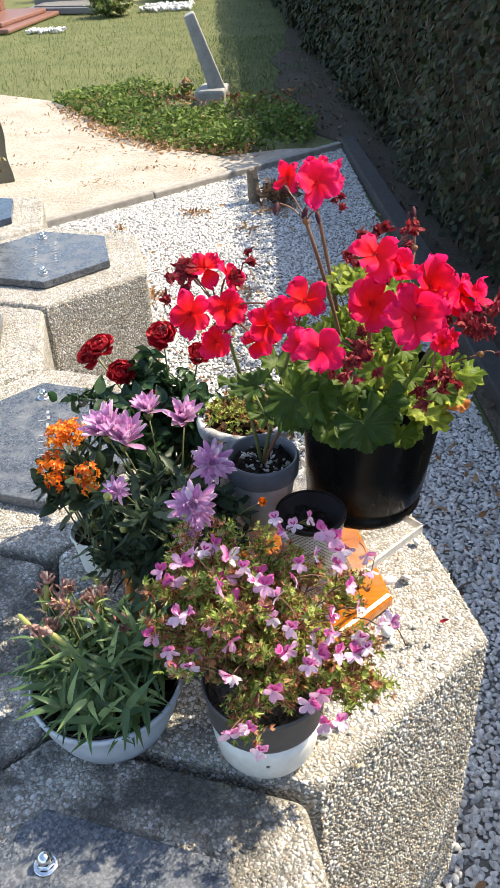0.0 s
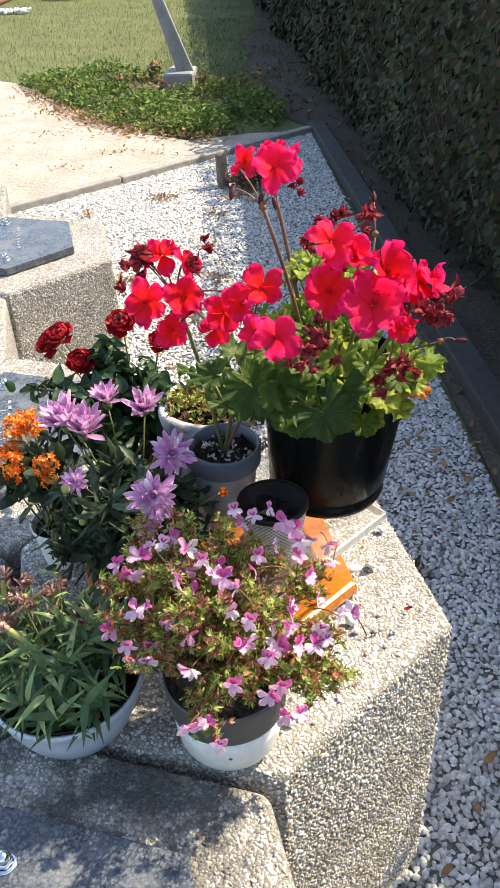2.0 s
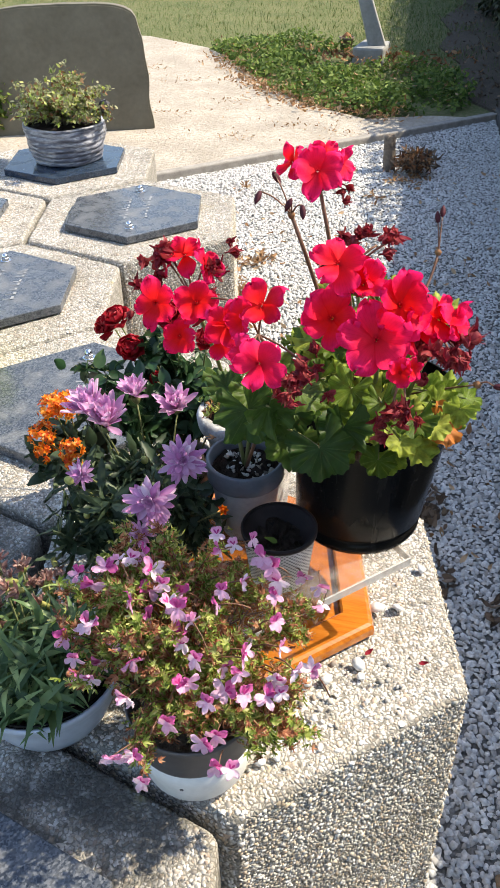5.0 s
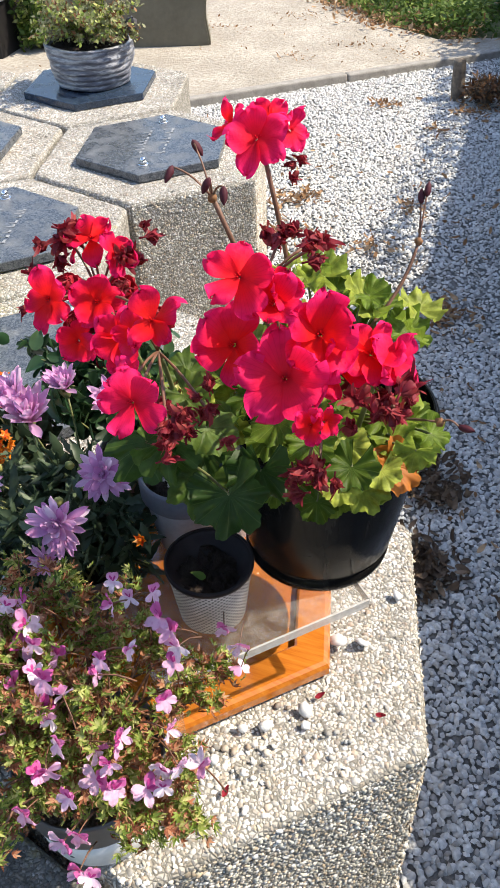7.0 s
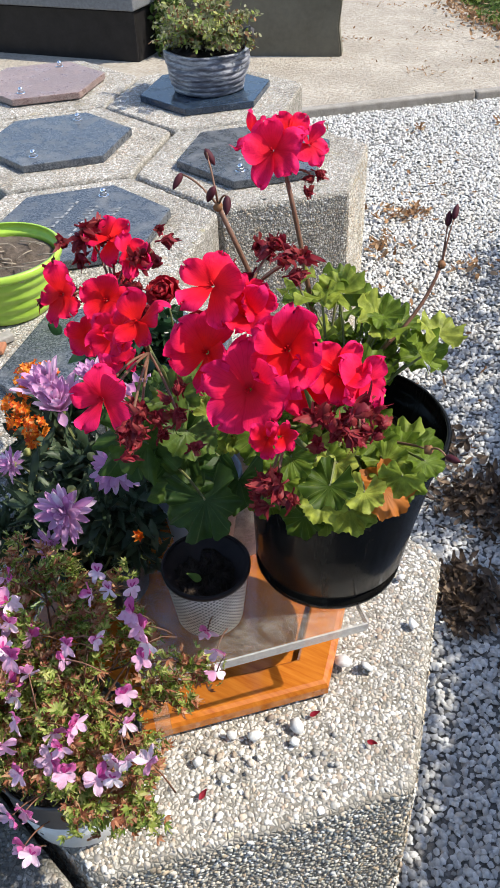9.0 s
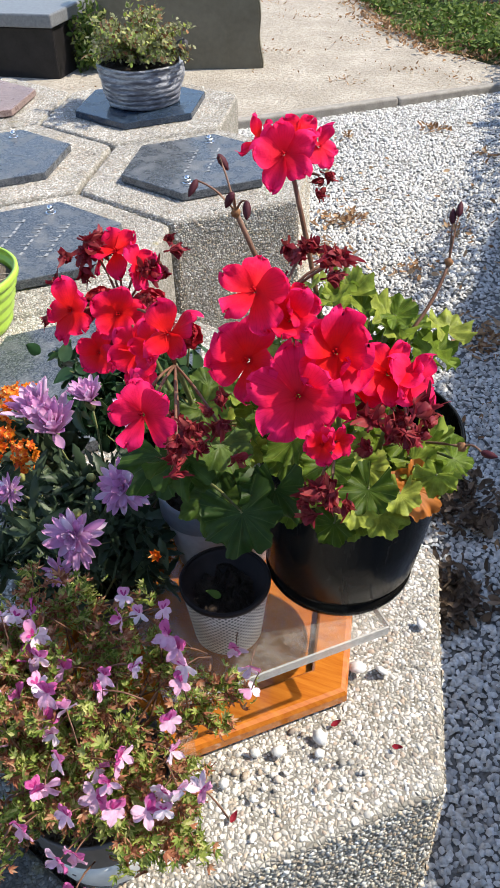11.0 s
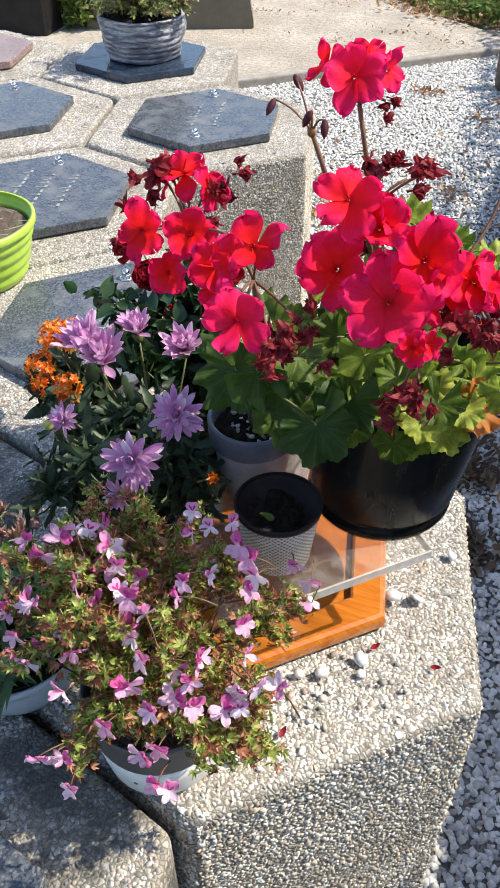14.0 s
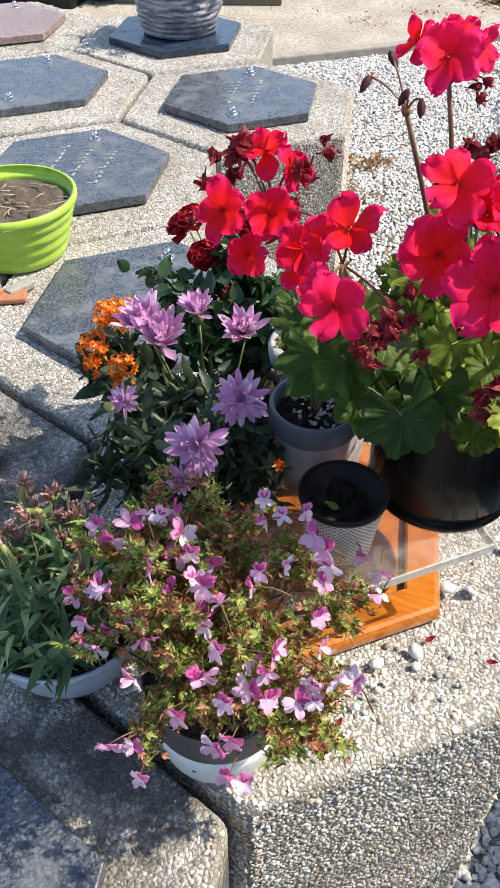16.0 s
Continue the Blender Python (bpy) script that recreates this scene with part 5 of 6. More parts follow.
for k, p in enumerate(PK):
    p = Vector(p)
    way = (Vector((0.06, -0.75, 0.45)) + Vector(g.normal(0, 0.5, 3)) + (p - Vector((0.2, 0.785, 0.78))) * 2.5).normalized()
    m = aim(way, p, 0, g.uniform(0.0165, 0.0245))
    zv = Matrix(m).to_3x3() @ Vector((0, 1, 0))
    fl = part("flower", PINKS[k % 7][0], M_PINK, pink, "pale pink flower with magenta blotches", at=m @ pose(0, 0, 0, 0, 0, g.normal() * 25 + (0 if zv.z > 0 else 180)))
    part("blotch", PINKS[k % 7][1], M_MAGENTA, fl, at=W[fl])
    foot = Vector((0.182, 0.692, 0.750)) if p.y < 0.662 else p - way * 0.03 - Vector((0, 0, 0.012))
    stalks.add(*tube(arc(foot, p, 0.004, 4), 0.0008, 0.0006, 4))
part("stalk_tangle", stalks, M_RED_STEM, pink)["kind"] = "stuff"

# ---- dianthus in the shallow bowl ----
C_BW, Z_BW = (0.002, 0.803), TOP + 0.003
bowl = thing("potted_dianthus", (*C_BW, Z_BW), "strap-leaved dianthus with faded buds in a pale blue bowl", "potted plant")
pot_part(bowl, "bowl", shell([(0.052, 0.0), (0.060, 0.002), (0.069, 0.018), (0.080, 0.046), (0.0835, 0.062), (0.0842, 0.066), (0.0868, 0.068), (0.0885, 0.076), (0.0872, 0.079)], 0.003), M_BLUE_PLASTIC, C_BW, Z_BW)
pot_part(bowl, "dark_liner", [(0.072, 0.063), (0.0822, 0.069), (0.0833, 0.081), (0.0815, 0.082), (0.080, 0.067)], M_BLACK_PLASTIC, C_BW, Z_BW, "dark inner rim")
soil_part(bowl, 0.0805, 0.065, C_BW, Z_BW, M_SOIL, 14)
g = np.random.default_rng(71)
strap_v, strap_f = petal(1.0, 0.20, -0.42, 0.32, 0.55, 7, 2)
shoots = []
for k in range(78):
    a, q = g.uniform(0, 360), 0.066 * g.random() ** 0.6
    root = np.array([C_BW[0] + dirv(a, q)[0], C_BW[1] + dirv(a, q)[1], Z_BW + 0.07])
    lean = Vector((dirv(a)[0] * q * 5 + g.normal() * 0.2, dirv(a)[1] * q * 5 + g.normal() * 0.2 - 0.1, 1.0)).normalized()
    tall = g.uniform(0.025, 0.08) * (1.15 - q * 4)
    for j in range(9):
        p = Vector(root) + lean * tall * j / 8
        side = Vector(g.normal(0, 1, 3)).cross(lean).normalized()
        xa = (lean * g.uniform(0.6, 1.4) + side).normalized()
        ya = lean.cross(xa).normalized()
        za = xa.cross(ya)
        s = g.uniform(0.027, 0.047)
        m = np.eye(4)
        m[:3, 0], m[:3, 1], m[:3, 2], m[:3, 3] = np.array(xa) * s, np.array(ya) * s, np.array(za) * s, p
        shoots.append(m)
part("strap_leaves", bulk("strap_leaves", *scatter(strap_v, strap_f, np.array(shoots)), M_STRAP), M_STRAP, bowl)["kind"] = "stuff"


def faded_bud(seed):
    geo = Geo()
    g = np.random.default_rng(seed)
    for k in range(15):
        geo.add(*petal(0.5 * g.uniform(0.7, 1.1), 0.2, 0.3 + g.normal() * 0.3, 0.3, 0.8, 4, 2, 0, 0.12, seed + k), pose(0, 0, 0, 0, -52 + g.normal() * 28, 33 * k))
    return geo.mesh("faded_flower", M_FADED)


FADED = [faded_bud(s) for s in range(3)]
for k in range(24):
    a, q = g.uniform(0, 360), g.uniform(0.01, 0.09)
    p = Vector((C_BW[0] + dirv(a, q)[0] - 0.025, C_BW[1] + dirv(a, q)[1] * 0.7 + 0.035, Z_BW + g.uniform(0.125, 0.17)))
    root = Vector((C_BW[0] + dirv(a, q * 0.4)[0], C_BW[1] + dirv(a, q * 0.4)[1], Z_BW + 0.07))
    stem(bowl, root, p, 0.0011, 0.0, (0, 0, 0.005), M_STEM, "flower_stalk")
    way = (Vector(g.normal(0, 0.5, 3)) + Vector((0, -0.2, 0.9))).normalized()
    part("calyx", Geo().add(*lathe([(0.001, -0.022), (0.0032, -0.018), (0.0036, -0.006), (0.003, 0.001)], 8), aim(way, p)), M_YELLOW_GREEN, bowl, "yellow-green bud case")
    part("faded_flower", FADED[k % 3], M_FADED, bowl, "faded pink withered bloom", at=aim(way, p, g.uniform(0, 360), g.uniform(0.024, 0.036)))

# ---- mauve chrysanthemum ----
C_CH, Z_CH = (0.055, 1.01), TOP + 0.003
mum = thing("potted_chrysanthemum", (*C_CH, Z_CH), "mauve chrysanthemum with dark foliage in a low dark pot", "potted plant")
pot_part(mum, "pot", shell([(0.036, 0.0), (0.040, 0.002), (0.047, 0.07), (0.050, 0.072), (0.050, 0.082)], 0.002), M_CHARCOAL, C_CH, Z_CH)
soil_part(mum, 0.045, 0.070, C_CH, Z_CH, None, 17)


def mum_flower(seed, closed=False):
    geo = Geo()
    g = np.random.default_rng(seed)
    for layer, (n, l, lift) in enumerate([(14, 0.52, 6), (13, 0.50, 20), (11, 0.43, 38), (8, 0.30, 58), (5, 0.18, 74)]):
        for k in range(n):
            extra = 46 if closed else 0
            m = pose(0, 0, 0.012 * layer, 0, 0, 360 * k / n + layer * 11 + g.normal() * 5) @ pose(0, 0, 0, 0, -min(lift + extra + g.normal() * (6 if closed else 12), 88), 0)
            geo.add(*petal(l * g.uniform(0.7, 1.12), 0.125, -0.06 + g.normal() * 0.06, 0.22, 0.72, 6, 3, 0, 0, seed * 50 + k, True), m)
    return geo.mesh("flower", M_MUM_PETAL)


MUMS = [mum_flower(1), mum_flower(2), mum_flower(3, True), mum_flower(4, True)]


def lobed_leaf():
    v, f = [], []
    n = 9
    for i in range(n + 1):
        u = i / n
        w = 0.125 * math.sin(math.pi * (u * 0.9 + 0.08)) * (1 + 0.45 * math.cos(u * 4 * 2 * math.pi)) + 0.01
        for s in (-1, 0, 1):
            v.append((u - 0.08 * abs(s) * (i % 2), s * w, 0.12 * u * u - 0.05 * (1 - abs(s)) + 0.02 * math.sin(9 * u + s)))
    for i in range(n):
        for j in range(2):
            a = i * 3 + j
            f.append([a, a + 3, a + 4, a + 1])
    return v, f


LOBED = lobed_leaf()
bush(mum, (0.058, 0.985, 0.742), (0.098, 0.10, 0.078), 70, 30, 81, (C_CH[0], C_CH[1], Z_CH + 0.07), LOBED, (0.024, 0.042), [M_MUM_LEAF], 0.6, -0.35, M_STEM)
for k, (p, way, s, kind) in enumerate([((-0.020, 1.045, 0.836), (-0.15, -0.2, 0.95), 0.090, 3), ((0.004, 1.030, 0.832), (0.15, -0.2, 0.95), 0.088, 2), ((0.032, 1.065, 0.857), (0, -0.2, 1), 0.058, 2), ((0.072, 1.095, 0.826), (0.1, -0.4, 0.8), 0.070, 2), ((0.120, 0.979, 0.838), (0.2, -0.6, 0.7), 0.058, 1), ((0.104, 0.918, 0.825), (0.1, -0.85, 0.5), 0.064, 0), ((0.010, 0.945, 0.825), (-0.2, -0.6, 0.6), 0.036, 1), ((0.098, 0.893, 0.80), (0.1, -0.9, 0.2), 0.034, 1)]):
    part("flower", MUMS[kind], M_MUM_PETAL, mum, "mauve many-petalled flower", at=aim(way, p, k * 50, s))
    part("calyx", Geo().add(*lathe([(0.0008, -0.012), (0.004, -0.008), (0.0065, -0.001), (0.005, 0.003)], 10), aim(way, p)), M_STEM, mum)
    stem(mum, (C_CH[0], C_CH[1], Z_CH + 0.075), Vector(p) - Vector(way).normalized() * 0.01, 0.0014, 0, (0.0, 0.012, 0), M_STEM, "flower_stalk")
g = np.random.default_rng(84)
for k in range(11):
    p = Vector((g.uniform(-0.05, 0.10), g.uniform(0.90, 1.02), g.uniform(0.74, 0.83)))
    part("bud", Geo().add(*lathe([(0.001, -0.006), (0.0045, -0.003), (0.005, 0.001), (0.003, 0.005), (0.0005, 0.006)], 8), aim((g.normal() * 0.4, -0.4, 0.8), p)), M_YELLOW_GREEN, mum)
    stem(mum, (C_CH[0], C_CH[1], Z_CH + 0.08), p, 0.0009, 0, (0.0, 0.01, 0), M_STEM, "bud_stalk")

bp = Vector((0.182, 0.930, 0.818))
stem(mum, (C_CH[0] + 0.01, C_CH[1], Z_CH + 0.08), bp, 0.0011, 0, (0.0, 0.01, 0), M_STEM, "bud_stalk")
ob_g = Geo()
for k in range(14):
    ob_g.add(*petal(0.010, 0.0045, 0.15, 0.25, 0.8, 4, 2, 0, 0.1, k), aim((0.1, -0.6, 0.6), bp) @ pose(0, 0, 0, 0, -40 - 30 * (k % 2), 51 * k))
part("orange_bud", ob_g.mesh("orange_bud", M_ORANGE), M_ORANGE, mum, "half-open orange bud")

# ---- orange kalanchoe ----
C_KA, Z_KA = (-0.068, 1.082), TOP + 0.003
kal = thing("potted_kalanchoe", (*C_KA, Z_KA), "orange kalanchoe in a small ribbed white pot", "potted plant")
rib = [(0.028, 0.0)]
for k in range(9):
    z = 0.004 + 0.0062 * k
    rib += [(0.0285 + 0.0009 * k + 0.0012, z), (0.0285 + 0.0009 * k, z + 0.003)]
pot_part(kal, "pot", shell(rib + [(0.0385, 0.062), (0.0400, 0.064), (0.0400, 0.069)], 0.002), M_WHITE_PLASTIC, C_KA, Z_KA, "ribbed white pot")
soil_part(kal, 0.034, 0.06, C_KA, Z_KA, None, 19)
bush(kal, (-0.085, 1.095, 0.735), (0.055, 0.055, 0.045), 26, 9, 91, (C_KA[0], C_KA[1], Z_KA + 0.06), petal(1.0, 0.55, 0.15, 0.12, 0.8, 4, 3), (0.022, 0.04), [M_MUM_LEAF], 0.7, -0.1, M_STEM)
tiny_v, tiny_f = [], []
for k in range(5):
    pv, pf = petal(0.5, 0.32, 0.1, 0.1, 0.9, 2, 2)
    m = np.array(pose(0, 0, 0, 0, -15, 72 * k))
    n0 = len(tiny_v)
    tiny_v += [tuple(m[:3, :3] @ np.array(p)) for p in pv]
    tiny_f += [[i + n0 for i in q] for q in pf]
g = np.random.default_rng(93)
for p, r, n in [((-0.102, 1.094, 0.800), 0.022, 60), ((-0.085, 1.10, 0.806), 0.020, 50), ((-0.112, 1.07, 0.772), 0.018, 40), ((-0.056, 1.043, 0.777), 0.016, 36), ((-0.05, 1.035, 0.762), 0.012, 22), ((-0.105, 1.06, 0.752), 0.014, 26)]:
    ways = g.normal(0, 1, (n, 3)) + (0, -0.4, 0.7)
    ways /= np.linalg.norm(ways, axis=1)[:, None]
    m = turns(n, g, ways, 0.3, (0.0095, 0.014))
    m[:, :3, 3] = np.array(p) + ways * r * g.uniform(0.7, 1.05, (n, 1))
    part("flower_head", bulk("flower_head", *scatter(tiny_v, tiny_f, m), M_ORANGE), M_ORANGE, kal, "dense head of tiny orange flowers")
    stem(kal, (C_KA[0], C_KA[1], Z_KA + 0.06), p, 0.0015, 0, (0, 0.01, 0), M_STEM, "flower_stalk")

# ---- rose ----
C_RO, Z_RO = (0.035, 1.185), TOP + 0.003
rose = thing("potted_rose", (*C_RO, Z_RO), "dark red miniature rose with glossy leaves in a dark pot", "potted plant")
pot_part(rose, "pot", shell([(0.036, 0.0), (0.040, 0.002), (0.048, 0.08), (0.051, 0.082), (0.051, 0.092)], 0.002), M_CHARCOAL, C_RO, Z_RO)
soil_part(rose, 0.046, 0.08, C_RO, Z_RO, None, 23)


ROSE_PETALS = [Geo().add(*petal(1.0, w, curl, 0.25, 1.0, 5, 5, 0.05, 0.05, 400 + k, True)).mesh("petal", M_ROSE_PETAL) for k, (w, curl) in enumerate([(1.0, -0.45), (1.05, -0.25), (1.1, -0.05)])]


def rose_bloom(ob, m, seed):
    g = np.random.default_rng(seed)
    head = part("bloom", Geo().add(*lathe([(0.02, -0.06), (0.10, 0.0), (0.12, 0.12), (0.09, 0.26), (0.02, 0.30)], 14, True, 0.10), m), M_ROSE_PETAL, ob, "dark red double rose")
    for layer, (n, l, lift, r) in enumerate([(4, 0.30, 84, 0.03), (5, 0.34, 72, 0.07), (6, 0.38, 55, 0.10), (7, 0.40, 34, 0.12)]):
        for k in range(n):
            mm = m @ pose(0, 0, 0.06 - 0.03 * layer, 0, 0, 360 * k / n + 37 * layer + g.normal() * 8) @ pose(r, 0, 0, 0, -lift + g.normal() * 7, 0) @ Matrix.Scale(l, 4)
            part("petal", ROSE_PETALS[min(layer, 2)], M_ROSE_PETAL, head, at=mm)


for k, (p, way, s) in enumerate([((-0.080, 1.255, 0.842), (-0.4, -0.5, 0.8), 0.056), ((-0.062, 1.24, 0.862), (-0.2, -0.3, 0.9), 0.05), ((-0.030, 1.21, 0.835), (0, -0.6, 0.7), 0.052), ((0.036, 1.20, 0.898), (0, -0.5, 0.8), 0.050), ((0.085, 1.193, 0.872), (0.2, -0.4, 0.8), 0.042), ((0.020, 1.17, 0.82), (0, -0.8, 0.3), 0.026)]):
    rose_bloom(rose, aim(way, p, k * 70, s), 410 + k)
    stem(rose, (C_RO[0], C_RO[1], Z_RO + 0.08), Vector(p) - Vector(way).normalized() * 0.008, 0.0016, 0, (0, 0.015, 0), M_STEM, "flower_stalk")
bush(rose, (0.01, 1.185, 0.800), (0.130, 0.085, 0.065), 64, 22, 101, (C_RO[0], C_RO[1], Z_RO + 0.08), petal(1.0, 0.60, -0.14, 0.18, 0.75, 6, 4, 0, 0.06), (0.018, 0.033), [M_ROSE_LEAF], 0.45, -0.5, M_STEM)

# ---- weathered grey bowl with dry moss ----
C_ST, Z_ST = (0.150, 1.165), TOP + 0.003
stone_pot = thing("stone_planter", (*C_ST, Z_ST), "weathered grey stone planter with dry mossy growth", "planter")
pot_part(stone_pot, "pot", shell([(0.040, 0.0), (0.046, 0.004), (0.052, 0.08), (0.060, 0.17), (0.066, 0.185), (0.071, 0.195), (0.072, 0.207), (0.068, 0.212)], 0.009), M_STONE_POT, C_ST, Z_ST, n=36, wobble=0.02)
soil_part(stone_pot, 0.058, 0.200, C_ST, Z_ST, M_SOIL, 25, 0.006)
g = np.random.default_rng(105)
n = 240
m = turns(n, g, None, 0.8, (0.008, 0.016))
m[:, :3, 3] = np.column_stack([g.normal(C_ST[0], 0.025, n), g.normal(C_ST[1], 0.025, n), Z_ST + 0.205 + g.uniform(0, 0.018, n)])
part("moss", bulk("moss", *scatter(*SPRIG, m), M_BROWN_LEAF), M_BROWN_LEAF, stone_pot, "brown and yellowish dry moss")["kind"] = "stuff"
m = turns(120, g, None, 0.8, (0.008, 0.016))
m[:, :3, 3] = np.column_stack([g.normal(C_ST[0] - 0.01, 0.02, 120), g.normal(C_ST[1], 0.02, 120), Z_ST + 0.21 + g.uniform(0, 0.018, 120)])
part("green_moss", bulk("green_moss", *scatter(*SPRIG, m), M_FINE_LEAF), M_FINE_LEAF, stone_pot)["kind"] = "stuff"

# ---- lime green pot ----
C_LG, Z_LG = (-0.555, 1.482), TOP + 0.003
lime = thing("lime_green_pot", (*C_LG, Z_LG), "lime green ribbed plastic pot with dry soil and roots", "plant pot")
ribs = [(0.078, 0.0), (0.084, 0.002)]
for k in range(4):
    r0 = 0.0855 + 0.0068 * k
    ribs += [(r0, 0.006 + 0.023 * k), (r0 + 0.0048, 0.012 + 0.023 * k), (r0 + 0.0062, 0.018 + 0.023 * k), (r0 + 0.0055, 0.025 + 0.023 * k)]
ribs += [(0.1125, 0.098), (0.1165, 0.099), (0.1190, 0.102), (0.1190, 0.112), (0.1165, 0.114)]
pot_part(lime, "pot", shell(ribs, 0.005), M_LIME, C_LG, Z_LG, n=64)
soil_part(lime, 0.104, 0.090, C_LG, Z_LG, M_DRY_SOIL, 27, 0.005)
g = np.random.default_rng(109)
roots = Geo()
for k in range(26):
    a = Vector((C_LG[0] + g.normal() * 0.045, C_LG[1] + g.normal() * 0.045, Z_LG + 0.098))
    b2 = a + Vector((g.normal() * 0.03, g.normal() * 0.03, g.uniform(-0.003, 0.004)))
    roots.add(*tube(arc(a, b2, 0.004, 5, (g.normal() * 0.008, g.normal() * 0.008, 0)), 0.0011, 0.0006, 5))
M_ROOT = grained("dry_pale_root", (0.30, 0.24, 0.17), (0.45, 0.38, 0.29), 60, 0.9, 0.2)
part("root_tangle", roots, M_ROOT, lime, "pale dry roots lying on the soil")["kind"] = "stuff"

# ---- striped planter on the far column ----
C_VP, Z_VP = (C_V[0] + 0.012, C_V[1] + 0.0), TOP + 0.0235
vase = thing("striped_planter", (*C_VP, Z_VP), "grey streaked ceramic planter with a small variegated shrub", "planter")


def streaked():
    m, t, b = material("streaked_grey_glaze", 0.4)
    mp = node(t, "ShaderNodeMapping", Rotation=(radians(7), radians(5), 0), Scale=(9, 9, 40))
    t.links.new(coords(t), mp.inputs[0])
    c = noise_of(t, 2.2, 5, 0.6, mp.outputs[0])
    color(t, b, ramp(t, c, [(0.3, (0.040, 0.044, 0.062)), (0.46, (0.115, 0.12, 0.150)), (0.60, (0.34, 0.345, 0.37)), (0.72, (0.09, 0.095, 0.12))]))
    bump(t, b, c, 0.5, 0.004)
    return m


M_STREAK = streaked()
coils = [(0.098, 0.0)]
for k in range(7):
    q = k / 6
    r0, z0 = 0.106 + 0.020 * q + 0.006 * math.sin(q * 3.1), 0.003 + 0.0155 * k
    coils += [(r0 - 0.0014, z0), (r0 + 0.001, z0 + 0.004), (r0 + 0.001, z0 + 0.010), (r0 - 0.001, z0 + 0.014)]
coils += [(0.128, 0.112), (0.126, 0.117), (0.122, 0.117)]
pot_part(vase, "pot", shell(coils, 0.007), M_STREAK, C_VP, Z_VP, n=56, wobble=0.026)
soil_part(vase, 0.114, 0.105, C_VP, Z_VP, None, 29)
bush(vase, (C_VP[0], C_VP[1], Z_VP + 0.165), (0.180, 0.16, 0.105), 120, 44, 111, (C_VP[0], C_VP[1], Z_VP + 0.10), petal(1.0, 0.6, 0.1, 0.12, 0.8, 4, 2), (0.009, 0.017), [M_SILVER, M_FINE_LEAF, M_SILVER, M_SILVER, M_FINE_LEAF, M_SILVER, M_BROWN_LEAF], 0.7, -0.25, M_BARK, ("pale_leaves", "green_leaves", "grey_leaves", "silver_leaves", "young_leaves", "old_leaves", "withered_leaves"))
part("ornament", Geo().add(*lathe([(0.004, 0.0), (0.013, 0.01), (0.017, 0.025), (0.012, 0.044), (0.003, 0.052)], 14, True, 0.3), pose(C_VP[0] + 0.125, C_VP[1] + 0.02, Z_VP + 0.14, 20, 30, 0)), M_CHARCOAL, vase, "dark withered knob of growth")

# ---- graves beyond ----
hs = thing("headstone", (-1.98, 5.08, 0), "brown-grey upright headstone with rough-hewn edges beside the path", "headstone")
edge = []
for k in range(41):
    u = k / 40
    if u < 0.36:
        x, z = 0.50 - 0.055 * (u / 0.36) ** 2 - 0.010 * math.sin(u * 17) + 0.005 * math.sin(u * 43), 0.60 * u / 0.36
    elif u < 0.64:
        a = (u - 0.36) / 0.28 * math.pi
        x, z = 0.445 * math.copysign(abs(math.cos(a)) ** 0.55, math.cos(a)), 0.60 + 0.13 * math.sin(a) ** 0.6
    else:
        q = (1 - u) / 0.36
        x, z = -0.49 + 0.06 * q * q + 0.012 * math.sin(q * 9), 0.60 * q
    edge.append((x, z))
bm = bmesh.new()
face = bm.faces.new([bm.verts.new((x, 0, z - 0.02)) for x, z in edge])
top = bmesh.ops.extrude_face_region(bm, geom=[face])["geom"]
bmesh.ops.translate(bm, vec=(0, 0.12, 0), verts=[e for e in top if isinstance(e, bmesh.types.BMVert)])
bmesh.ops.recalc_face_normals(bm, faces=bm.faces)
bmesh.ops.bevel(bm, geom=[e for e in bm.edges if len(e.link_faces) == 2 and e.calc_face_angle(0) > 0.9], offset=0.01, segments=2, affect="EDGES")
bmesh.ops.transform(bm, matrix=pose(-2.02, 5.06, 0, -2, 0, 21), verts=bm.verts)
part("stone", bm, M_HEAD_OLIVE, hs)

tomb = thing("dark_tomb", (-3.4, 4.9, 0), "dark polished granite tomb with a grey cap slab", "tomb")
TB = [(-2.61, 4.67), (-2.75, 5.9), (-4.9, 5.7), (-4.75, 4.31)]
part("body", slab(TB, -0.02, 0.285, 0.012), M_DARK_STONE, tomb)
part("cap", slab([(-2.58, 4.63), (-2.72, 5.95), (-4.95, 5.75), (-4.8, 4.27)], 0.287, 0.36, 0.01), M_GREY_CAP, tomb, "grey granite cap slab")

lean = thing("leaning_grave_marker", (-0.50, 7.45, 0), "pale grey thin stone slab leaning on its block", "grave marker")
part("block", slab([(-0.64, 7.29), (-0.39, 7.27), (-0.37, 7.60), (-0.60, 7.64)], -0.02, 0.135, 0.022), M_HEAD_GREY, lean)
bm = slab([(-0.040, -0.09), (0.040, -0.09), (0.034, 0.09), (-0.034, 0.09)], 0.0, 0.66, 0.012)
for v in bm.verts:
    v.co.x *= 1.75 - 1.0 * v.co.z
bmesh.ops.transform(bm, matrix=pose(-0.44, 7.46, 0.06, 0, -19, 5), verts=bm.verts)
part("slab", bm, M_HEAD_GREY, lean)
urn = thing("terracotta_pot", (-0.78, 7.90, 0), "small weathered brown pot with a dead plant in the ivy", "plant pot")
part("pot", Geo().add(*lathe(shell([(0.042, 0.0), (0.058, 0.085), (0.064, 0.088), (0.064, 0.105)], 0.006), 28), pose(-0.78, 7.90, 0.0)), M_BARK, urn)
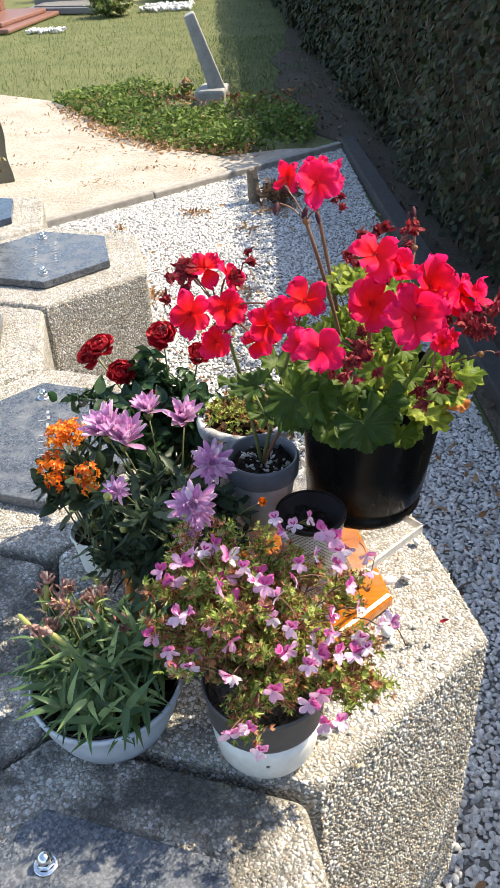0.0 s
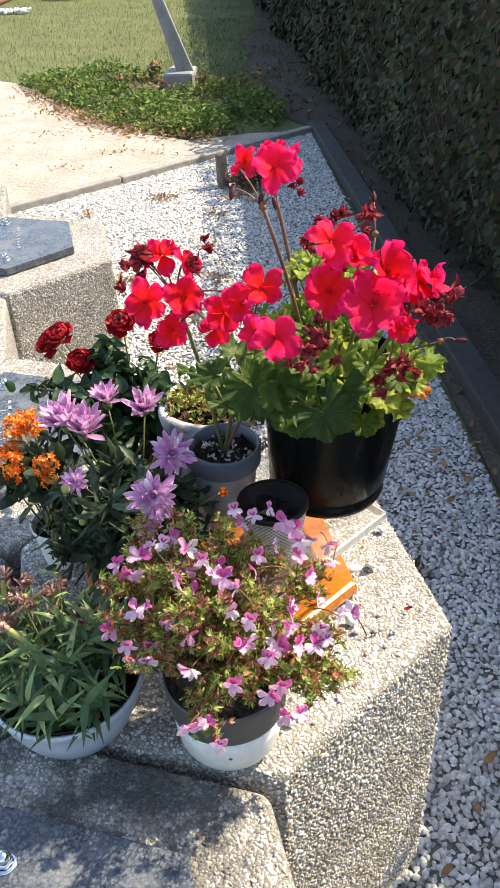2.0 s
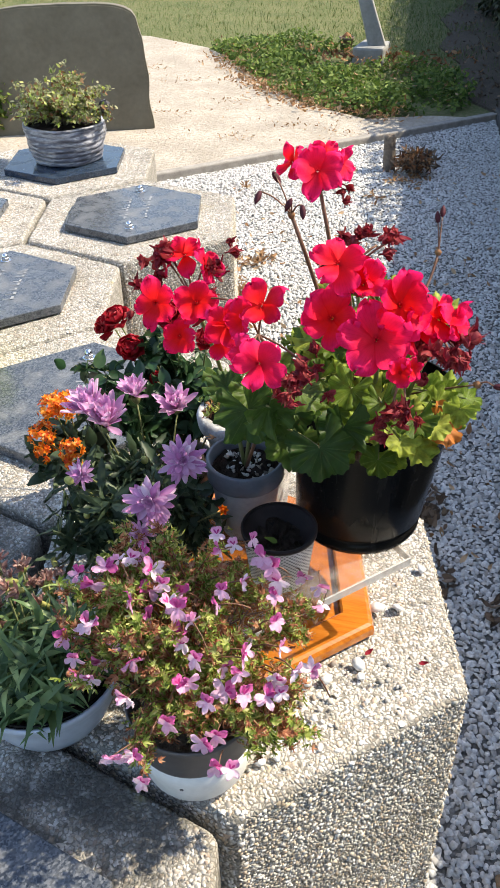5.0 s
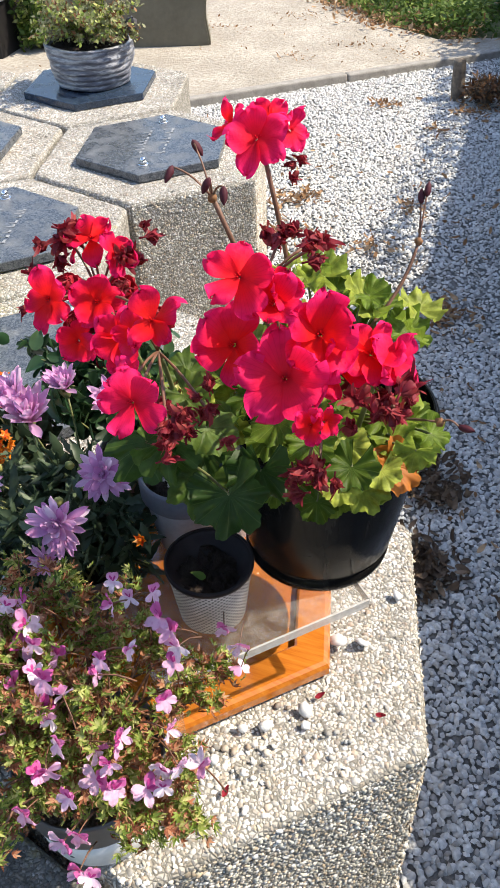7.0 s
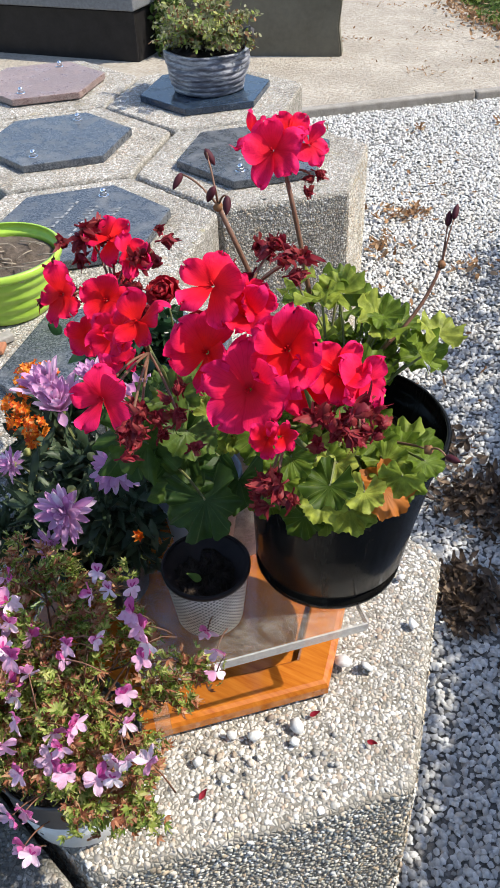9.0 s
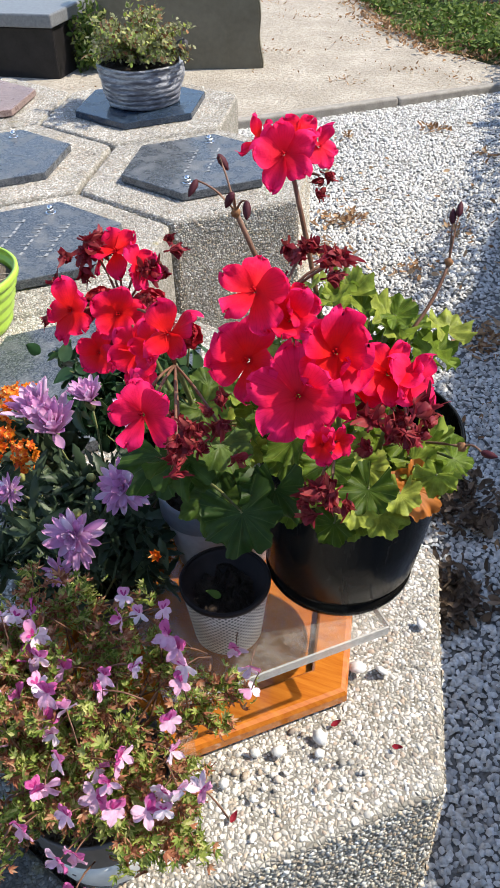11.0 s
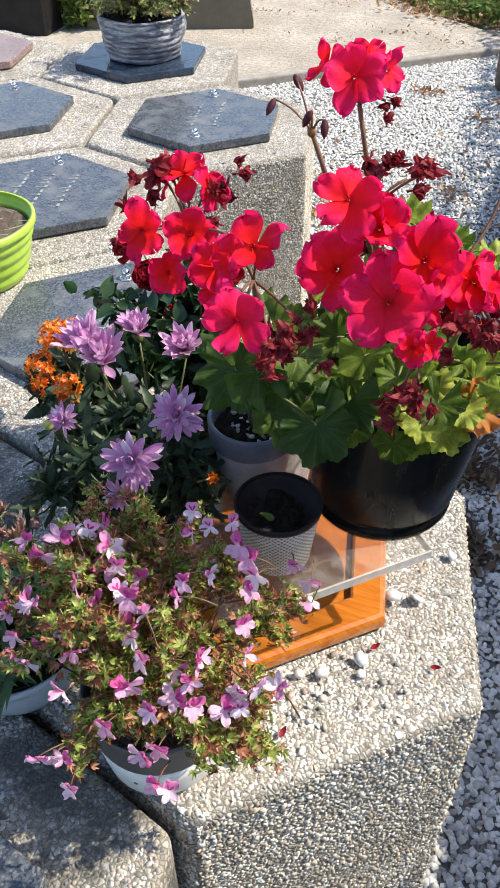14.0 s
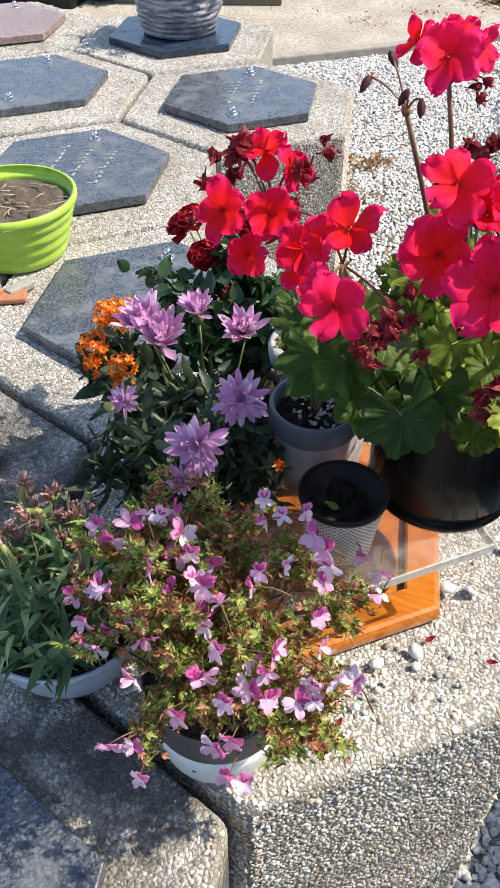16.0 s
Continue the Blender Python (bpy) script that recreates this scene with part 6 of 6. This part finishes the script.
part("dry_plant", Geo().add(*lathe([(0.05, 0.085), (0.03, 0.12), (0.005, 0.14)], 10, True, 0.2), pose(-0.78, 7.90, 0.0)), M_BROWN_LEAF, urn)

slab1 = thing("red_brown_grave", (-4.2, 13.6, 0), "low red-brown granite grave slab on the lawn", "grave")
part("lower_slab", slab([(-6.2, 12.9), (-3.85, 12.7), (-3.7, 15.0), (-6.2, 15.2)], 0.0, 0.06, 0.02), M_BRICK_SLAB, slab1)
part("upper_slab", slab([(-6.1, 13.1), (-4.0, 12.9), (-3.85, 14.8), (-6.1, 15.0)], 0.061, 0.13, 0.02), M_BRICK_SLAB, slab1)
part("headboard", slab([(-5.9, 14.6), (-4.5, 14.5), (-4.5, 14.75), (-5.9, 14.85)], 0.125, 1.2, 0.02), M_BRICK_SLAB, slab1)
limepot = thing("lime_green_bowl", (-4.75, 13.9, 0.131), "lime green bowl standing on the red-brown slab", "plant pot")
part("bowl", Geo().add(*lathe(shell([(0.14, 0.0), (0.22, 0.13), (0.25, 0.16), (0.25, 0.19)], 0.015), 32), pose(-4.75, 13.9, 0.131)), M_LIME, limepot)
grave2 = thing("grey_grave", (-2.9, 15.6, 0), "pale grey headstone behind a white gravelled grave", "grave")
part("headstone", slab([(-4.5, 16.4), (-3.45, 16.25), (-3.45, 16.45), (-4.5, 16.6)], 0.0, 1.25, 0.02), M_HEAD_GREY, grave2)
part("surround", slab([(-4.3, 15.2), (-3.05, 14.9), (-2.9, 16.1), (-4.3, 16.2)], 0.0, 0.09, 0.01), M_GREY_CAP, grave2)
part("gravel_fill", slab([(-4.2, 15.35), (-3.18, 15.05), (-3.05, 15.95), (-4.2, 16.05)], 0.085, 0.11, 0.005), M_GRAVEL_BED, grave2)
stones_far = thing("white_stones", (-3.0, 12.2, 0), "small strip of white stones on the lawn", "stones", kind="stuff")
g = np.random.default_rng(5)
p = np.column_stack([g.uniform(-3.6, -3.1, 160), g.uniform(12.7, 13.0, 160), g.uniform(0.005, 0.03, 160)])
v, f = stones(p, g.uniform(0.018, 0.034, 160), None, (0.5, 0.8), 4)
part("stones", bulk("stones", v, f, M_GRAVEL, False), M_GRAVEL, stones_far)["kind"] = "stuff"
p = np.column_stack([g.uniform(-2.35, -1.55, 420), g.uniform(14.9, 15.7, 420), g.uniform(0.005, 0.05, 420)])
v, f = stones(p, g.uniform(0.02, 0.042, 420), None, (0.5, 0.8), 6)
thing("white_boulders", (0, 0, 0), "row of white stones edging the far graves", "stones", kind="stuff", data=bulk("white_boulders", v, f, M_GRAVEL, False))


def shrub(name, c, radii, n, seed, mats, size, label, z=0.0):
    ob = thing(name, (*c, z), label, "shrub")
    bush(ob, (c[0], c[1], z + radii[2] * 0.75), radii, n, 16, seed, (c[0], c[1], z), petal(1.0, 0.55, 0.1, 0.12, 0.8, 3, 2), size, mats, 0.8, -0.6, M_BARK)
    return ob


shrub("low_shrub", (-2.75, 14.6), (0.42, 0.4, 0.30), 120, 131, [M_SILVER, M_IVY], (0.05, 0.10), "low grey-green shrub at the edge of a grave")
shrub("green_shrub", (-1.9, 17.0), (0.7, 0.6, 0.6), 130, 133, [M_IVY, M_SILVER], (0.07, 0.13), "rounded green shrub among the far graves")
shrub("dark_shrub", (-3.9, 18.0), (0.7, 0.5, 0.9), 110, 135, [M_HEDGE, M_IVY], (0.07, 0.12), "dark evergreen shrub behind the headstones")
shrub("path_shrub", (-2.50, 4.95), (0.17, 0.19, 0.26), 150, 137, [M_IVY, M_FINE_LEAF, M_IVY], (0.02, 0.045), "green plant growing between tomb and headstone")
far = thing("far_hedge", (-4, 24, 0), "tall dark far hedge closing the cemetery", "hedge")
bush(far, (-4, 24, 1.3), (9, 0.8, 1.5), 420, 16, 139, (-4, 24, 0.2), petal(1.0, 0.6, 0.1, 0.12, 0.8, 3, 2), (0.16, 0.32), [M_HEDGE, M_IVY], 0.9, -0.8, M_BARK)

# ---- hedge ----
H0, H1 = np.array([1.45, -1.5]), np.array([-0.40, 17.0])
hd = (H1 - H0) / np.linalg.norm(H1 - H0)
hn = np.array([-hd[1], hd[0]])


def hedge_top(u):
    """Height of the clipped top along the hedge, a little uneven."""
    return np.interp(u, [0.0, 3.1, 3.35, 3.6, 5.0, 5.6, 6.2, 8.0, 12.6, 18.6], [1.10, 1.15, 1.25, 1.33, 1.37, 1.31, 1.25, 1.30, 1.19, 1.13])


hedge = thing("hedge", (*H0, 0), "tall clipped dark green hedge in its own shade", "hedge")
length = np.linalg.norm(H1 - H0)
# closed block behind the leaves, its dark colour standing for inner shade
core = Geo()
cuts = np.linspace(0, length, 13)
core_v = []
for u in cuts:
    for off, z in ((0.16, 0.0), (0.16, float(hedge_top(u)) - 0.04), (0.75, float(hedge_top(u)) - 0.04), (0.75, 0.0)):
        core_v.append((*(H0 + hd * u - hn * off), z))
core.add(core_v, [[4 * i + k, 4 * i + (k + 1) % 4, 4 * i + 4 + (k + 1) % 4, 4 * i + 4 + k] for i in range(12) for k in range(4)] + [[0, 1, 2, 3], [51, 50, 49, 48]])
part("twig_core", core.mesh("twig_core", M_HEDGE_SHADE, False), M_HEDGE_SHADE, hedge, "solid dark core painted as the shade inside the hedge")
g = np.random.default_rng(151)
n = 30000
u = length * (0.06 + 0.94 * g.random(n) ** 1.5)
z = 0.02 + g.random(n) * (hedge_top(u) - 0.03)
swell = 0.035 * np.sin(u * 2.3 + z * 3) + 0.03 * np.sin(u * 5.1 - z * 4.2) - 0.05 * (z < 0.25)
depth = swell - np.abs(g.normal(0, 0.07, n)) + 0.02
pos = np.column_stack([H0[0] + hd[0] * u + hn[0] * depth, H0[1] + hd[1] * u + hn[1] * depth, z])
n2 = 15000
u2, w2 = length * g.random(n2), g.uniform(-0.02, 0.82, n2)
pos2 = np.column_stack([H0[0] + hd[0] * u2 - hn[0] * w2, H0[1] + hd[1] * u2 - hn[1] * w2, hedge_top(u2) - np.abs(g.normal(0, 0.03, n2))])
pos = np.concatenate([pos, pos2])
ups = np.concatenate([np.repeat([[hn[0], hn[1], 0.55]], n, 0), np.repeat([[0, 0, 1.0]], n2, 0)])
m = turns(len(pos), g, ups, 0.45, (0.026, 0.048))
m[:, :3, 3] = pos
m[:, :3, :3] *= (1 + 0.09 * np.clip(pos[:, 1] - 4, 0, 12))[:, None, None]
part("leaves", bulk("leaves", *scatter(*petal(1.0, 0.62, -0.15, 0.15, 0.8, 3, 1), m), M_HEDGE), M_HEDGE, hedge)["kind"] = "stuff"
twigs = Geo()
for k in range(140):
    q = H0 + hd * (1.5 + 12 * g.random() ** 1.4)
    a = Vector((*(q - hn * 0.12), g.uniform(0.0, 1.1)))
    b2 = a + Vector((hn[0] * g.uniform(0.05, 0.15), hn[1] * 0.1 + g.normal() * 0.08, g.uniform(0.1, 0.4)))
    twigs.add(*tube(arc(a, b2, 0.01, 4), 0.004, 0.002, 5))
part("twig_tangle", twigs, M_BARK, hedge)["kind"] = "stuff"

# ---- ivy, grass, litter ----
IVY = [(-1.95, 7.75), (-1.45, 6.95), (-1.1, 6.35), (-0.7, 5.98), (-0.25, 5.75), (0.25, 5.98), (0.35, 6.4), (0.15, 7.3), (-0.35, 7.75), (-0.95, 7.9), (-1.1, 8.1), (-1.6, 8.2)]
g = np.random.default_rng(161)
p = spread(-2.1, 0.5, 5.6, 8.3, 0.022, g, 0.5)
p = p[inside(IVY, p)]
p = p[np.hypot((p[:, 0] + 0.5) / 0.52, (p[:, 1] - 7.45) / 0.42) > 1 + g.normal(0, 0.12, len(p))]
p = p[np.sin(p[:, 0] * 9 + 2 * np.sin(p[:, 1] * 5)) + np.sin(p[:, 1] * 11 + p[:, 0] * 4) + g.normal(0, 0.7, len(p)) > -0.45]
p_ivy = p.copy()
p = np.concatenate([p, p + g.normal(0, 0.02, p.shape)])
m = turns(len(p), g, np.repeat([[0, -0.25, 0.9]], len(p), 0), 0.6, (0.026, 0.048))
m[:, :3, 3] = np.column_stack([p, g.uniform(0.01, 0.13, len(p)) * (0.75 + 0.4 * np.sin(p[:, 0] * 7) * np.sin(p[:, 1] * 6))])
thing("ivy_patch", (0, 0, 0), "dense patch of glossy green ivy round the leaning slab", "ground cover", kind="stuff", data=bulk("ivy_patch", *scatter(*petal(1.0, 0.5, -0.12, 0.12, 0.7, 3, 2), m), M_IVY))

blade = petal(1.0, 0.16, 0.35, 0.2, 0.5, 2, 1)
p = np.column_stack([g.uniform(-6.0, 1.0, 46000), 7.6 + 8.5 * g.random(46000) ** 1.2])
p = np.concatenate([p, np.column_stack([g.uniform(-0.9, 0.5, 9000), g.uniform(6.2, 11.5, 9000)])])
p = p[~inside(PATH_EDGE, p) & (~inside(IVY, p) | (g.random(len(p)) < 0.8)) & (~inside(HUMUS, p) | (np.sin(p[:, 0] * 8) * np.sin(p[:, 1] * 5) + g.normal(0, 0.5, len(p)) > 0.35))]
m = np.zeros((len(p), 4, 4))
for i in range(len(p)):
    a = g.uniform(0, 360)
    m[i] = np.array(pose(p[i, 0], p[i, 1], -0.005, 0, -g.uniform(4, 52), a) @ Matrix.Scale(g.uniform(0.016, 0.044), 4))
thing("grass", (0, 0, 0), "short sparse sunlit grass on the lawn", "grass", kind="stuff", data=bulk("grass", *scatter(*blade, m), M_GRASS))


def litter(name, places, size, label, mat=None, lift=(0.008, 0.02), seed=1):
    g = np.random.default_rng(seed)
    m = turns(len(places), g, None, 0.5, size)
    m[:, :3, 3] = np.column_stack([places, g.uniform(*lift, len(places))])
    return thing(name, (0, 0, 0), label, "dry leaves", kind="stuff", data=bulk(name, *scatter(*petal(1.0, 0.5, 0.35, 0.3, 0.8, 4, 2, 0, 0.12), m), mat or M_BROWN_LEAF))


g = np.random.default_rng(171)
spots = []
for c, r, n in [((-0.349, 4.507), 0.07, 34), ((-0.493, 3.364), 0.075, 40), ((-0.405, 3.402), 0.075, 40), ((-0.405, 3.09), 0.075, 44), ((-0.71, 4.28), 0.04, 14), ((-0.04, 4.24), 0.05, 16), ((-0.45, 3.8), 0.3, 20), ((-0.2, 2.9), 0.25, 30), ((0.25, 2.71), 0.10, 90), ((-0.067, 3.07), 0.06, 26), ((-0.01, 3.41), 0.05, 18), ((0.30, 2.3), 0.25, 24), ((0.08, 4.55), 0.09, 60), ((0.365, 1.68), 0.075, 380), ((0.30, 1.98), 0.085, 330), ((0.40, 1.91), 0.04, 50), ((0.15, 2.14), 0.07, 60), ((0.57, 1.63), 0.03, 16), ((0.7, 2.0), 0.25, 50), ((0.4, 4.4), 0.4, 30), ((0.2, 3.4), 0.4, 50), ((0.62, 0.95), 0.18, 14)]:
    spots.append(g.normal(0, 1, (n, 2)) * r * 0.6 + c)
near_pot = np.concatenate(spots[13:18])
spots = spots[:13] + spots[18:]
litter("damp_leaves_on_gravel", near_pot, (0.018, 0.034), "damp brown leaf drift on the shaded gravel", M_DARK_LITTER, (0.010, 0.022), 13)
litter("dry_leaves_on_gravel", np.concatenate(spots), (0.018, 0.034), "scattered withered tan leaves on white gravel", M_TAN_LEAF, (0.010, 0.022), 3)
q = g.random((900, 1))
edge_pts = np.concatenate([np.array(a) * (1 - t2) + np.array(b2) * t2 for a, b2, t2 in [((-1.75, 7.45), (-1.3, 6.6), q[:280]), ((-1.3, 6.6), (-0.75, 6.0), q[280:600]), ((-0.75, 6.0), (-0.1, 5.75), q[600:])]]) + g.normal(0, 0.085, (900, 2))
litter("dry_leaves_by_ivy", edge_pts, (0.02, 0.042), "drift of tan dry leaves along the ivy", M_TAN_LEAF, (0.008, 0.03), 5)
under = np.column_stack([g.uniform(-0.6, 0.9, 1500), g.uniform(1.0, 10.5, 1500)])
under = under[inside(HUMUS, under)]
litter("leaf_litter_under_hedge", under, (0.02, 0.05), "dark leaf litter on the soil under the hedge", M_DARK_LITTER, (0.005, 0.02), 7)
bits = np.column_stack([g.uniform(-3.0, 0.2, 260), g.uniform(4.3, 8.2, 260)])
bits = bits[inside(PATH_EDGE, bits)]
clump = np.concatenate([g.normal(0, 1, (34, 2)) * (0.10, 0.05) + c for c in [(-1.75, 6.55), (-1.25, 6.0), (-0.75, 5.45), (-2.2, 6.9), (-1.0, 5.15), (-0.35, 5.35), (-1.6, 5.6), (-2.4, 6.2)]])
bits = np.concatenate([bits, clump[inside(PATH_EDGE, clump)]])
litter("dry_bits_on_path", bits, (0.008, 0.022), "small dry leaf bits strewn over the sandy path", M_TAN_LEAF, (0.010, 0.016), 11)
heap = g.normal(0, 1, (260, 2)) * (0.30, 0.16) + (-0.42, 7.36)
inner = p_ivy[g.random(len(p_ivy)) < 0.10]
litter("dry_leaves_in_ivy", inner, (0.02, 0.04), "tan dead leaves caught among the ivy", M_TAN_LEAF, (0.03, 0.09), 15)
litter("leaf_heap", heap, (0.03, 0.06), "reddish dead leaves heaped around the leaning marker", None, (0.01, 0.09), 9)

stake = thing("wooden_stake", (-0.027, 4.71, 0), "short weathered wooden stake standing in the gravel", "stake")
part("stake", Geo().add(*lathe([(0.030, -0.03), (0.033, 0.05), (0.030, 0.13), (0.031, 0.175), (0.024, 0.186), (0.004, 0.188)], 11, True, 0.06), pose(-0.027, 4.71, 0, 0, -4, 0)), M_BARK, stake)

tuft = thing("withered_clump", (0.11, 4.66, 0), "brown withered plant clump beside the wooden stake", "dead plant")
bush(tuft, (0.11, 4.66, 0.075), (0.13, 0.10, 0.075), 60, 14, 191, (0.11, 4.66, 0.0), petal(1.0, 0.4, 0.35, 0.3, 0.8, 4, 2, 0, 0.12), (0.018, 0.036), [M_DARK_LITTER, M_BROWN_LEAF], 0.9, -0.2, M_BARK, ("dark_leaves", "withered_leaves"))

# ---- small things on the planted column ----
g = np.random.default_rng(181)
for k, (x, y, s) in enumerate([(0.296, 0.955, 0.006), (0.268, 0.862, 0.0065), (0.349, 1.042, 0.0115), (0.374, 1.050, 0.0095), (0.339, 0.946, 0.010), (0.306, 0.916, 0.0095), (0.330, 1.028, 0.007), (0.400, 1.13, 0.008), (0.36, 1.19, 0.006), (0.283, 0.905, 0.007), (0.345, 0.93, 0.006), (0.255, 0.79, 0.0075), (0.272, 0.80, 0.006), (0.30, 0.86, 0.005)]):
    v, f = stones(np.array([[x, y, TOP + 0.0045 + s * 0.42]]), np.array([s]), None, (0.5, 0.65), 300 + k, 0.17)
    me = bulk("white_pebble", v - np.array([x, y, TOP + 0.003]), f, M_GRAVEL)
    thing("white_pebble", (x, y, TOP + 0.003), "loose white pebble lying on the column top", "pebble", "loose pebbles on the column", data=me)
n = 60
grit = np.column_stack([g.uniform(0.20, 0.40, n), g.uniform(0.76, 0.96, n), np.full(n, TOP + 0.0030)])
grit = grit[inside(hexagon(C_F + (0.013, 0.014), 0.30, ORI), grit[:, :2]) & ~inside(hexagon(C_W, 0.212, ORI), grit[:, :2])]
v, f = stones(grit, g.uniform(0.0025, 0.0052, len(grit)), None, (0.40, 0.55), 77, 0.15)
thing("loose_grit", (0, 0, 0), "loose cream and tan pebbles scattered on the column", "pebbles", kind="stuff", data=bulk("loose_grit", v, f, M_PEB))
g = np.random.default_rng(187)
for k, (x, y) in enumerate([(0.411, 0.967), (0.345, 0.965), (0.29, 0.83)]):
    me = Geo().add(*petal(0.012, 0.006, 0.3, 0.3, 0.8, 4, 3), pose(0, 0, 0.002, 8, -6, 40 * k)).mesh("fallen_petal", M_DEAD_PETAL)
    thing("fallen_petal", (x, y, TOP + 0.004), "dry dark red petal fallen on the concrete", "petal", "fallen petals", data=me)
shard = thing("broken_brown_shard", (-0.50, 1.30, TOP + 0.004), "brown broken pot shards and dry bits beside the green pot", "shards")
for k, (x, y, a, l) in enumerate([(-0.50, 1.305, 30, 0.07), (-0.47, 1.34, 70, 0.05), (-0.53, 1.33, -10, 0.045)]):
    part("shard", slab([(x, y), tuple(np.array([x, y]) + dirv(a, l)), tuple(np.array([x, y]) + dirv(a + 25, l * 1.1)), tuple(np.array([x, y]) + dirv(a + 95, l * 0.4))], TOP + 0.004, TOP + 0.014 + 0.004 * k, 0.003), M_TERRA if k != 1 else M_KERB, shard)
